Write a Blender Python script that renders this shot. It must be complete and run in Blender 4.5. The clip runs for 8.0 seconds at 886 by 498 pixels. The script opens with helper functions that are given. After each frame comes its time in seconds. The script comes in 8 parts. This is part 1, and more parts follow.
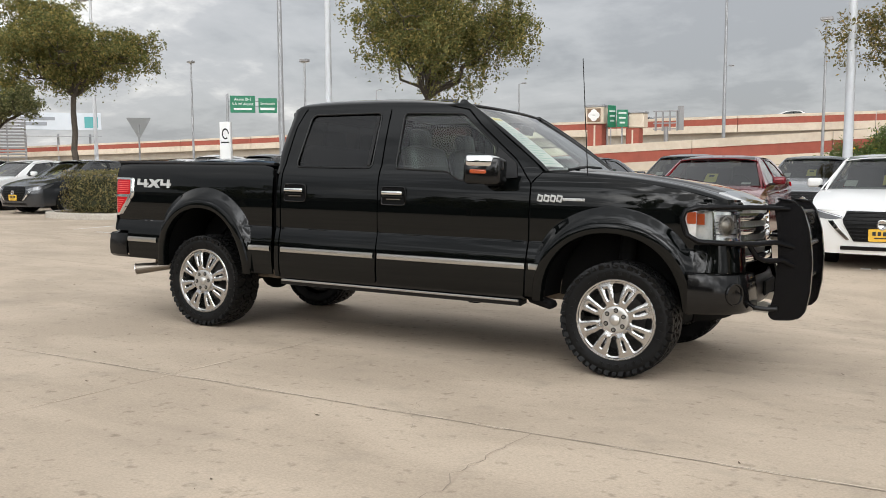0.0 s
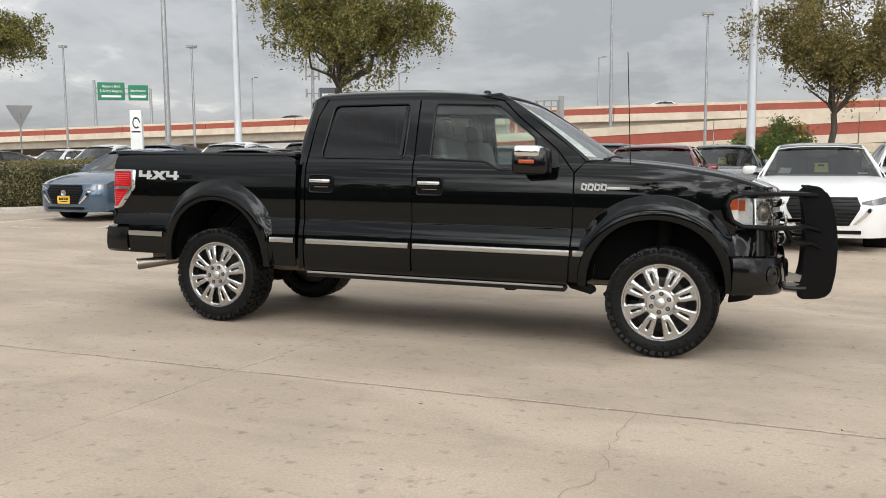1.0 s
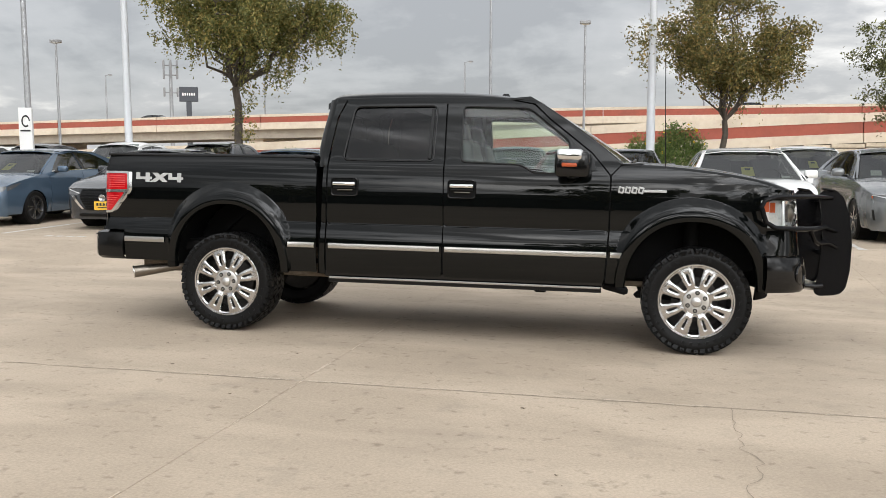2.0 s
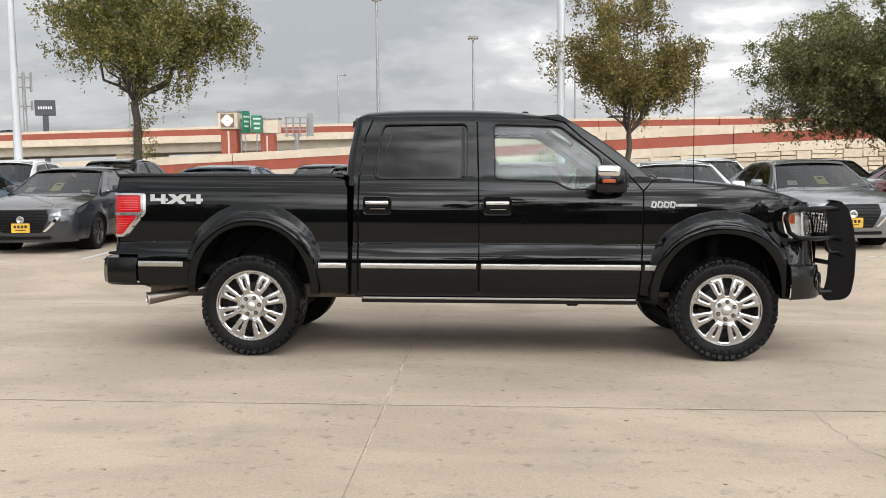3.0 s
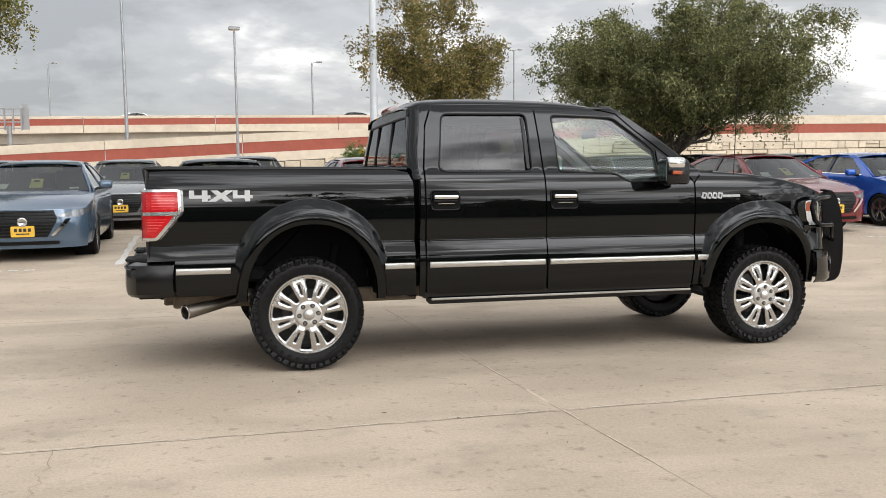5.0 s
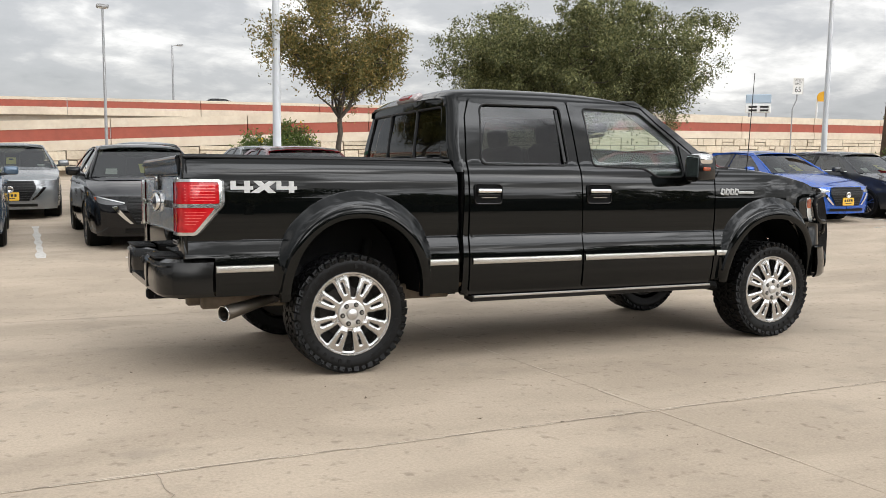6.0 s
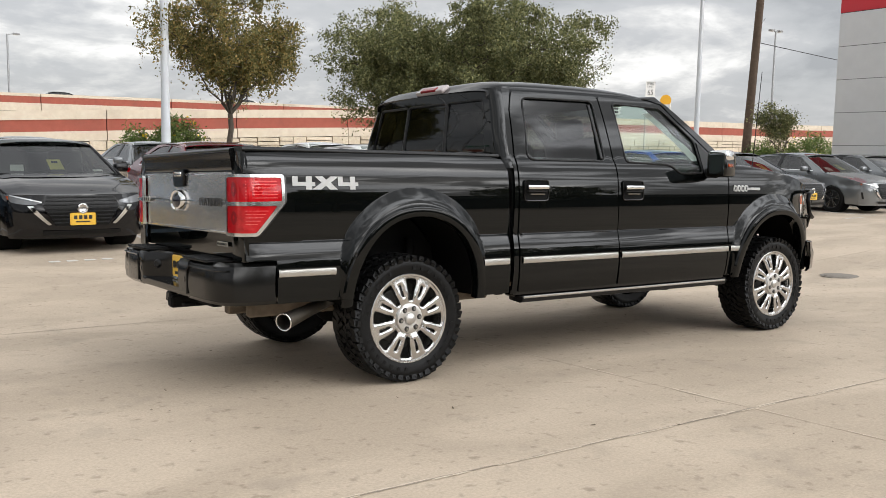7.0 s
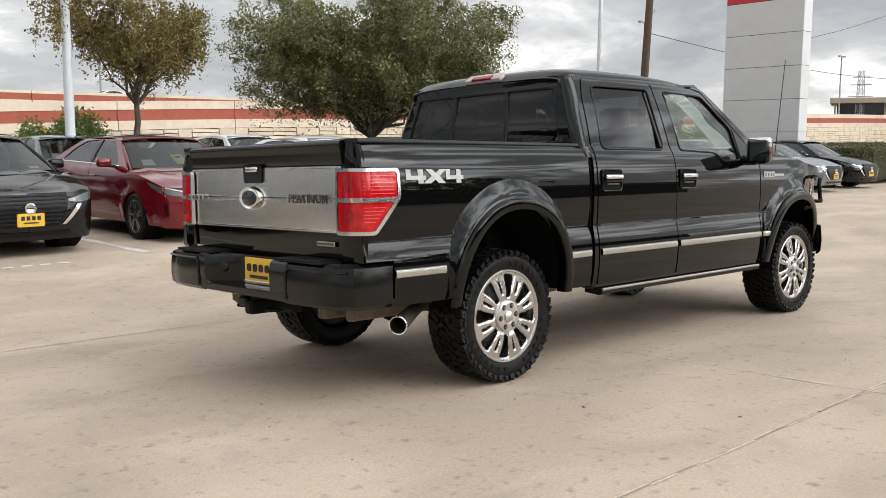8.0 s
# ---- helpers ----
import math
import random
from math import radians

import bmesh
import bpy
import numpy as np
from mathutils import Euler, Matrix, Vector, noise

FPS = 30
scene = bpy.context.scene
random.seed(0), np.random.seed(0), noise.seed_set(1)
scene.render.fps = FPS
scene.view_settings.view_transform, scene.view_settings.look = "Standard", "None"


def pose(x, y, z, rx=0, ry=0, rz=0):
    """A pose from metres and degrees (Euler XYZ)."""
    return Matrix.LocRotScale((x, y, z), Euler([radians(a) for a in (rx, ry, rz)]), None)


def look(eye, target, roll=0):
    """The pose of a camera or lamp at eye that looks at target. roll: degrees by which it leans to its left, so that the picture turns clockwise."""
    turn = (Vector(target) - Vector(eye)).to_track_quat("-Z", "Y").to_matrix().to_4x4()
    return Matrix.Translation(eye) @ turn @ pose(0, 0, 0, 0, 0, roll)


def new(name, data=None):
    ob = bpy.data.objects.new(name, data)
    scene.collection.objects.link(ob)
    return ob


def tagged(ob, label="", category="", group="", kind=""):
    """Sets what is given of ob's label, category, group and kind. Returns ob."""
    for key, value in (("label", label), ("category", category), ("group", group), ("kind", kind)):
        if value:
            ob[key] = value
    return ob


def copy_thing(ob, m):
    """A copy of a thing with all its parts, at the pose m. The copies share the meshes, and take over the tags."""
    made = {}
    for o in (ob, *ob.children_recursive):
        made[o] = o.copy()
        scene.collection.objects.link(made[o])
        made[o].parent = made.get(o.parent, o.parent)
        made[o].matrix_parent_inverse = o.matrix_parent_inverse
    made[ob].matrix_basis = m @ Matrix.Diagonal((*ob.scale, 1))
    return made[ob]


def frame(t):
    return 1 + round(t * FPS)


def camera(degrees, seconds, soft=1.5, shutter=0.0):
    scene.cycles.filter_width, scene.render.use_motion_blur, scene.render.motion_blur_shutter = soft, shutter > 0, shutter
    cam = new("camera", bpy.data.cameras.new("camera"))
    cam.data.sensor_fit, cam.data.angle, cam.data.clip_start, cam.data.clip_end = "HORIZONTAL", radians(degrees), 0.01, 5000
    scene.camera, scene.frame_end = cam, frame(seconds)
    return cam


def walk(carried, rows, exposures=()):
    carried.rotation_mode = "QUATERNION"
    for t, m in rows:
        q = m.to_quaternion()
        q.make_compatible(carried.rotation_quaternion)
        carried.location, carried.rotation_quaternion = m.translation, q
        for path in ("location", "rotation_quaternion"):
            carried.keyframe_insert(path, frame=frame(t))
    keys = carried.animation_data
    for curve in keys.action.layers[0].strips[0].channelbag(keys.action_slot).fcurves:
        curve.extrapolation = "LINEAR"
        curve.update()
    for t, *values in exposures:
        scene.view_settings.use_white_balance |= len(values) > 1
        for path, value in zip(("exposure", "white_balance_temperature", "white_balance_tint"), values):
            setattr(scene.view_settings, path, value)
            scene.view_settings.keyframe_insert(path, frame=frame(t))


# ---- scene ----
cam = camera(52.6, 8.0, 0.8)
PATH = [
    (0, (3.582, -6.67, 1.436), (2.645, -4.914, 1.239), -0.25),
    (0.5, (3.074, -6.998, 1.428), (2.264, -5.181, 1.216), -0.43),
    (1, (2.495, -7.256, 1.454), (1.817, -5.388, 1.231), -0.4),
    (2.3, (0.842, -7.642, 1.465), (0.563, -5.673, 1.253), -0.19),
    (2.5, (0.601, -7.691, 1.499), (0.383, -5.714, 1.292), -0.42),
    (3, (-0.06, -7.71, 1.505), (-0.141, -5.721, 1.313), -0.57),
    (3.5, (-0.717, -7.678, 1.514), (-0.617, -5.689, 1.322), -0.96),
    (4, (-1.358, -7.519, 1.5), (-1.134, -5.542, 1.301), -0.91),
    (4.5, (-1.992, -7.313, 1.502), (-1.602, -5.362, 1.304), -0.51),
    (5, (-2.602, -7.04, 1.492), (-2.059, -5.126, 1.287), -0.53),
    (5.2, (-2.844, -6.902, 1.499), (-2.231, -5.01, 1.289), -0.24),
    (6.3, (-4.061, -6.091, 1.494), (-3.132, -4.334, 1.27), 0.87),
    (6.5, (-4.272, -5.898, 1.471), (-3.284, -4.173, 1.25), 1.06),
    (7, (-4.754, -5.423, 1.45), (-3.614, -3.795, 1.227), 0.97),
    (7.5, (-5.219, -4.913, 1.458), (-3.935, -3.396, 1.231), 0.47),
    (8, (-5.651, -4.394, 1.436), (-4.287, -2.951, 1.195), 0.3),
]
walk(cam, [(t, look(eye, target, roll)) for t, eye, target, roll in PATH], exposures=((0.0, -0.03), (1.0, -0.02), (2.5, 0.09), (4.0, 0.14), (5.0, 0.11), (6.5, 0.06), (8.0, 0.11)))

# ---- world, sun ----
SUN_ELEV, SUN_ROT = 26.0, 152.0
world = bpy.data.worlds.new("overcast_sky")
scene.world = world
world.use_nodes = True
wn, wl = world.node_tree.nodes, world.node_tree.links
wn.clear()
w_out = wn.new("ShaderNodeOutputWorld")
w_bg = wn.new("ShaderNodeBackground")
w_sky = wn.new("ShaderNodeTexSky")
w_sky.sky_type = "NISHITA"
w_sky.sun_disc = False
w_sky.sun_elevation, w_sky.sun_rotation = radians(SUN_ELEV), radians(SUN_ROT)
w_co = wn.new("ShaderNodeTexCoord")
w_sep = wn.new("ShaderNodeSeparateXYZ")
wl.new(w_co.outputs["Generated"], w_sep.inputs[0])


def w_math(op, a, b=None):
    n = wn.new("ShaderNodeMath")
    n.operation = op
    for i, v in enumerate((a, b)):
        if v is None:
            continue
        if isinstance(v, (int, float)):
            n.inputs[i].default_value = v
        else:
            wl.new(v, n.inputs[i])
    return n.outputs[0]


def w_noise(vec, scale, detail, rough, distort=0.0):
    n = wn.new("ShaderNodeTexNoise")
    n.inputs["Scale"].default_value, n.inputs["Detail"].default_value = scale, detail
    n.inputs["Roughness"].default_value, n.inputs["Distortion"].default_value = rough, distort
    wl.new(vec, n.inputs["Vector"])
    return n.outputs[0]


# a cloud sheet seen in perspective: directions divided by their height above the horizon
w_up = w_math("ADD", w_math("MAXIMUM", w_sep.outputs[2], 0.0), 0.26)
w_cmb = wn.new("ShaderNodeCombineXYZ")
wl.new(w_math("DIVIDE", w_sep.outputs[0], w_up), w_cmb.inputs[0])
wl.new(w_math("DIVIDE", w_sep.outputs[1], w_up), w_cmb.inputs[1])
w_cmb.inputs[2].default_value = 3.7
w_big = w_noise(w_cmb.outputs[0], 1.15, 8.0, 0.55, 0.35)
w_small = w_noise(w_cmb.outputs[0], 5.0, 7.0, 0.58, 0.25)
w_mix = w_math("ADD", w_math("ADD", w_math("MULTIPLY", w_big, 0.95), w_math("MULTIPLY", w_small, 0.34)), -0.145)
w_ramp = wn.new("ShaderNodeValToRGB")
w_el = w_ramp.color_ramp.elements
w_el[0].position, w_el[0].color = 0.36, (0.49, 0.505, 0.53, 1)
w_el[1].position, w_el[1].color = 0.64, (1.20, 1.19, 1.17, 1)
for pos, col in ((0.45, (0.62, 0.635, 0.655, 1)), (0.52, (0.68, 0.69, 0.71, 1)), (0.58, (0.87, 0.87, 0.87, 1))):
    e = w_el.new(pos)
    e.color = col
wl.new(w_mix, w_ramp.inputs[0])
w_gain = wn.new("ShaderNodeMixRGB")
w_gain.blend_type = "MULTIPLY"
w_gain.inputs[0].default_value = 1.0
wl.new(w_ramp.outputs[0], w_gain.inputs[1])
# an overcast sky is brighter overhead than low down
w_bright = w_math("ADD", w_math("MULTIPLY", w_math("MAXIMUM", w_sep.outputs[2], 0.0), 8.0), 8.0)
# and much brighter round the veiled sun, most where the cloud is thin
w_dot = wn.new("ShaderNodeVectorMath")
w_dot.operation = "DOT_PRODUCT"
w_dot.inputs[1].default_value = pose(0, 0, 0, 90 - SUN_ELEV, 0, 180 - SUN_ROT) @ Vector((0, 0, 1))
wl.new(w_co.outputs["Generated"], w_dot.inputs[0])
w_glow = w_math("POWER", w_math("MAXIMUM", w_dot.outputs["Value"], 0.0), 3.6)
w_break = wn.new("ShaderNodeMapRange")
w_break.interpolation_type = "SMOOTHSTEP"
w_break.inputs[1].default_value, w_break.inputs[2].default_value = 0.44, 0.62
w_break.inputs[3].default_value, w_break.inputs[4].default_value = 0.5, 8.0
wl.new(w_noise(w_cmb.outputs[0], 2.6, 7.0, 0.55, 0.5), w_break.inputs[0])
w_bright = w_math("MULTIPLY", w_bright, w_math("ADD", w_math("MULTIPLY", w_glow, w_break.outputs[0]), 1.0))
w_col = wn.new("ShaderNodeCombineXYZ")
for i in range(3):
    wl.new(w_bright, w_col.inputs[i])
wl.new(w_col.outputs[0], w_gain.inputs[2])
w_cover = wn.new("ShaderNodeMixRGB")
w_cover.inputs[0].default_value = 0.93
wl.new(w_sky.outputs[0], w_cover.inputs[1])
wl.new(w_gain.outputs[0], w_cover.inputs[2])
wl.new(w_cover.outputs[0], w_bg.inputs[0])
w_bg.inputs[1].default_value = 0.10
wl.new(w_bg.outputs[0], w_out.inputs[0])

sun = new("sun", bpy.data.lights.new("sun", "SUN"))
sun.data.energy, sun.data.angle, sun.data.color = 0.22, radians(80), (1.0, 0.93, 0.84)
sun.matrix_world = pose(0, 0, 30, 90 - SUN_ELEV, 0, 180 - SUN_ROT)

# ---- materials ----
def mat(name, col, rough=0.5, metal=0.0, **kw):
    """A principled material. kw: grain=(scale, amount), stain=(scale, colour, amount), bump=(scale, strength), coat, spec, alpha, trans, ior, emit."""
    m = bpy.data.materials.new(name)
    m.use_nodes = True
    nt = m.node_tree
    n, l = nt.nodes, nt.links
    b = n["Principled BSDF"]
    b.inputs["Base Color"].default_value = (*col, 1)
    b.inputs["Roughness"].default_value, b.inputs["Metallic"].default_value = rough, metal
    if "coat" in kw:
        b.inputs["Coat Weight"].default_value, b.inputs["Coat Roughness"].default_value = kw["coat"], kw.get("coat_rough", 0.03)
    if "spec" in kw:
        b.inputs["Specular IOR Level"].default_value = kw["spec"]
    if "trans" in kw:
        b.inputs["Transmission Weight"].default_value = kw["trans"]
    if "ior" in kw:
        b.inputs["IOR"].default_value = kw["ior"]
    if "emit" in kw:
        b.inputs["Emission Color"].default_value = (*kw["emit"][0], 1)
        b.inputs["Emission Strength"].default_value = kw["emit"][1]
    co = n.new("ShaderNodeTexCoord")
    space = co.outputs["Object"]
    last = None
    if "vary" in kw:  # object by object, kw: (amount)
        oi = n.new("ShaderNodeObjectInfo")
        hsv = n.new("ShaderNodeHueSaturation")
        hsv.inputs["Color"].default_value = (*col, 1)
        mr = n.new("ShaderNodeMapRange")
        mr.inputs[3].default_value, mr.inputs[4].default_value = 1 - kw["vary"], 1 + kw["vary"]
        l.new(oi.outputs["Random"], mr.inputs[0])
        l.new(mr.outputs[0], hsv.inputs["Value"])
        last = hsv.outputs[0]
    for key in ("grain", "stain", "stain2"):
        if key not in kw:
            continue
        t = n.new("ShaderNodeTexNoise")
        t.inputs["Scale"].default_value, t.inputs["Detail"].default_value = kw[key][0], 6.0
        t.inputs["Roughness"].default_value = 0.62
        l.new(space, t.inputs["Vector"])
        mix = n.new("ShaderNodeMixRGB")
        if key == "grain":
            mix.blend_type = "OVERLAY"
            mix.inputs[0].default_value = kw[key][1]
            mix.inputs[1].default_value = (*col, 1)
            if last:
                l.new(last, mix.inputs[1])
            l.new(t.outputs[0], mix.inputs[2])
        else:
            r = n.new("ShaderNodeValToRGB")
            lo = kw[key][3] if len(kw[key]) > 3 else 0.5
            r.color_ramp.elements[0].position, r.color_ramp.elements[0].color = lo, (0, 0, 0, 1)
            r.color_ramp.elements[1].position, r.color_ramp.elements[1].color = lo + 0.22, (kw[key][2],) * 3 + (1,)
            l.new(t.outputs[0], r.inputs[0])
            l.new(r.outputs[0], mix.inputs[0])
            mix.inputs[1].default_value = (*col, 1)
            if last:
                l.new(last, mix.inputs[1])
            mix.inputs[2].default_value = (*kw[key][1], 1)
        last = mix.outputs[0]
    if last:
        l.new(last, b.inputs["Base Color"])
    if "rvary" in kw:
        t = n.new("ShaderNodeTexNoise")
        t.inputs["Scale"].default_value, t.inputs["Detail"].default_value = kw["rvary"][0], 4.0
        l.new(space, t.inputs["Vector"])
        mr = n.new("ShaderNodeMapRange")
        mr.inputs[3].default_value, mr.inputs[4].default_value = max(0.0, rough - kw["rvary"][1]), rough + kw["rvary"][1]
        l.new(t.outputs[0], mr.inputs[0])
        l.new(mr.outputs[0], b.inputs["Roughness"])
    if "bump" in kw:
        t = n.new("ShaderNodeTexNoise")
        t.inputs["Scale"].default_value, t.inputs["Detail"].default_value = kw["bump"][0], 5.0
        l.new(space, t.inputs["Vector"])
        bp = n.new("ShaderNodeBump")
        bp.inputs["Strength"].default_value, bp.inputs["Distance"].default_value = kw["bump"][1], 0.01
        l.new(t.outputs[0], bp.inputs["Height"])
        l.new(bp.outputs[0], b.inputs["Normal"])
    return m


def glass(name, tint, rough=0.0, gloss=0.055):
    """A thin pane: clear to the eye by its tint, with the gloss of glass."""
    m = bpy.data.materials.new(name)
    m.use_nodes = True
    n, l = m.node_tree.nodes, m.node_tree.links
    n.clear()
    out, mix, fr = n.new("ShaderNodeOutputMaterial"), n.new("ShaderNodeMixShader"), n.new("ShaderNodeLayerWeight")
    pw, ml = n.new("ShaderNodeMath"), n.new("ShaderNodeMath")
    tr, gl = n.new("ShaderNodeBsdfTransparent"), n.new("ShaderNodeBsdfGlossy")
    tr.inputs[0].default_value = (*tint, 1)
    gl.inputs[0].default_value, gl.inputs["Roughness"].default_value = (1, 1, 1, 1), rough
    fr.inputs[0].default_value = 0.5
    pw.operation, ml.operation = "POWER", "MULTIPLY_ADD"
    pw.inputs[1].default_value, ml.inputs[1].default_value, ml.inputs[2].default_value = 5.0, 0.90, gloss
    l.new(fr.outputs["Facing"], pw.inputs[0])
    l.new(pw.outputs[0], ml.inputs[0])
    l.new(ml.outputs[0], mix.inputs[0])
    l.new(tr.outputs[0], mix.inputs[1])
    l.new(gl.outputs[0], mix.inputs[2])
    l.new(mix.outputs[0], out.inputs[0])
    return m


# ---- mesh helpers ----
def finish(name, bm, material, parent=None, label="", smooth=True, angle=35):
    me = bpy.data.meshes.new(name)
    bm.normal_update()
    if smooth:
        for f in bm.faces:
            f.smooth = True
        for e in bm.edges:
            e.smooth = len(e.link_faces) == 2 and e.calc_face_angle(0) < radians(angle)
    bm.to_mesh(me)
    bm.free()
    for mm in material if isinstance(material, (list, tuple)) else [material]:
        me.materials.append(mm)
    ob = new(name, me)
    if parent is not None:
        ob.parent = parent
    if label:
        ob["label"] = label
    return ob


def part(name, bm, material, parent, label="", smooth=True, angle=35):
    return finish(name, bm, material, parent, label, smooth, angle)


def thing(name, m, label, category, group="", kind=""):
    ob = new(name)
    ob.empty_display_size = 0.2
    ob.matrix_world = m
    return tagged(ob, label, category, group, kind)


def box(bm, c, s, rot=(0, 0, 0), bevel=0.0, seg=1):
    """A box with its centre c and size s, its edges rounded by bevel."""
    r = bmesh.ops.create_cube(bm, size=1.0, matrix=pose(*c, *rot) @ Matrix.Diagonal((*s, 1)))
    vs = r["verts"]
    if bevel > 0:
        es = list({e for v in vs for e in v.link_edges})
        bmesh.ops.bevel(bm, geom=es, offset=bevel, segments=seg, affect="EDGES", profile=0.5)
    return bm


def cyl(bm, p0, p1, r0, r1=None, seg=16, caps=True):
    r1 = r0 if r1 is None else r1
    p0, p1 = Vector(p0), Vector(p1)
    d = p1 - p0
    m = Matrix.Translation((p0 + p1) / 2) @ d.to_track_quat("Z", "Y").to_matrix().to_4x4()
    bmesh.ops.create_cone(bm, cap_ends=caps, segments=seg, radius1=r0, radius2=r1, depth=d.length, matrix=m)
    return bm


def tube(bm, pts, r, seg=8, caps=True):
    """A round bar along pts; r is one radius or one for each point."""
    pts = [Vector(p) for p in pts]
    rs = r if isinstance(r, (list, tuple)) else [r] * len(pts)
    rings, ref = [], None
    for i, p in enumerate(pts):
        d = (pts[min(i + 1, len(pts) - 1)] - pts[max(i - 1, 0)]).normalized()
        if ref is None:
            ref = d.orthogonal().normalized()
        a = (ref - d * ref.dot(d)).normalized()
        ref = a
        b = d.cross(a)
        rings.append([bm.verts.new(p + (a * math.cos(k * math.tau / seg) + b * math.sin(k * math.tau / seg)) * rs[i]) for k in range(seg)])
    for u, v in zip(rings, rings[1:]):
        for k in range(seg):
            bm.faces.new((u[k], u[(k + 1) % seg], v[(k + 1) % seg], v[k]))
    if caps:
        bm.faces.new(rings[0][::-1])
        bm.faces.new(rings[-1])
    return bm


def lathe(bm, prof, seg=48, m=None, closed=False):
    """Turns a profile of (radius, height) round the z axis."""
    m = m or Matrix()
    rings = []
    for r, h in prof:
        rings.append([bm.verts.new(m @ Vector((r * math.cos(k * math.tau / seg), r * math.sin(k * math.tau / seg), h))) for k in range(seg)])
    pairs = list(zip(rings, rings[1:])) + ([(rings[-1], rings[0])] if closed else [])
    for u, v in pairs:
        for k in range(seg):
            bm.faces.new((u[k], u[(k + 1) % seg], v[(k + 1) % seg], v[k]))
    return bm


def grid(bm, us, vs, fn):
    """A sheet of quads over us x vs at the places fn(u, v)."""
    vv = [[bm.verts.new(fn(u, v)) for v in vs] for u in us]
    for i in range(len(us) - 1):
        for j in range(len(vs) - 1):
            bm.faces.new((vv[i][j], vv[i + 1][j], vv[i + 1][j + 1], vv[i][j + 1]))
    return vv


def prism(bm, outline, fn, h):
    """Extrudes a flat outline of (u, v): fn(u, v, w) gives places, w is 0 and h."""
    lo = [bm.verts.new(fn(u, v, 0)) for u, v in outline]
    hi = [bm.verts.new(fn(u, v, h)) for u, v in outline]
    k = len(outline)
    bm.faces.new(lo[::-1])
    bm.faces.new(hi)
    for i in range(k):
        bm.faces.new((lo[i], lo[(i + 1) % k], hi[(i + 1) % k], hi[i]))
    bmesh.ops.recalc_face_normals(bm, faces=bm.faces[:])
    return bm


def solid(ob, t, offset=-1.0):
    """Gives a sheet its thickness."""
    md = ob.modifiers.new("thickness", "SOLIDIFY")
    md.thickness, md.offset = t, offset
    return ob


def smooth01(a, b, x):
    u = min(1.0, max(0.0, (x - a) / (b - a)))
    return u * u * (3 - 2 * u)


def lerp_table(tab, x):
    """Smoothly joined values from rows (x, value)."""
    if x <= tab[0][0]:
        return tab[0][1]
    for i in range(len(tab) - 1):
        if x <= tab[i + 1][0]:
            x0, y0 = tab[i]
            x1, y1 = tab[i + 1]
            d = (y1 - y0) / (x1 - x0)
            d0 = 0.5 * (d + (y0 - tab[i - 1][1]) / (x0 - tab[i - 1][0])) if i > 0 else d
            d1 = 0.5 * (d + (tab[i + 2][1] - y1) / (tab[i + 2][0] - x1)) if i + 2 < len(tab) else d
            h, u = x1 - x0, (x - x0) / (x1 - x0)
            return y0 * (1 + 2 * u) * (1 - u) ** 2 + h * d0 * u * (1 - u) ** 2 + y1 * u * u * (3 - 2 * u) + h * d1 * u * u * (u - 1)
    return tab[-1][1]


def text_mesh(bm, body, size, m, depth=0.002):
    """Raised lettering in the built-in font, added to bm at the pose m."""
    cu = bpy.data.curves.new("lettering", "FONT")
    cu.body, cu.size, cu.extrude, cu.align_x, cu.align_y, cu.resolution_u = body, size, depth, "CENTER", "CENTER", 3
    ob = bpy.data.objects.new("lettering", cu)
    scene.collection.objects.link(ob)
    bpy.context.view_layer.update()
    me = ob.to_mesh()
    me.transform(m)
    bm.from_mesh(me)
    ob.to_mesh_clear()
    bpy.data.objects.remove(ob)
    bpy.data.curves.remove(cu)
    return bm


# ---- the lie of the land: a shallow fall towards a gutter beyond the pickup, then level ----
NX, NY = 0.0135, 0.0395
FAR_Z = 0.05


def land(x, y):
    near = -(NX * max(-6.0, min(6.0, x)) + NY * (max(-11.0, min(2.6, y)) + 0.92))
    w = smooth01(2.3, 6.0, y)
    w = max(w, smooth01(5.0, 12.0, abs(x)) * smooth01(-3.0, 2.0, y))
    return near * (1 - w) + FAR_Z * w

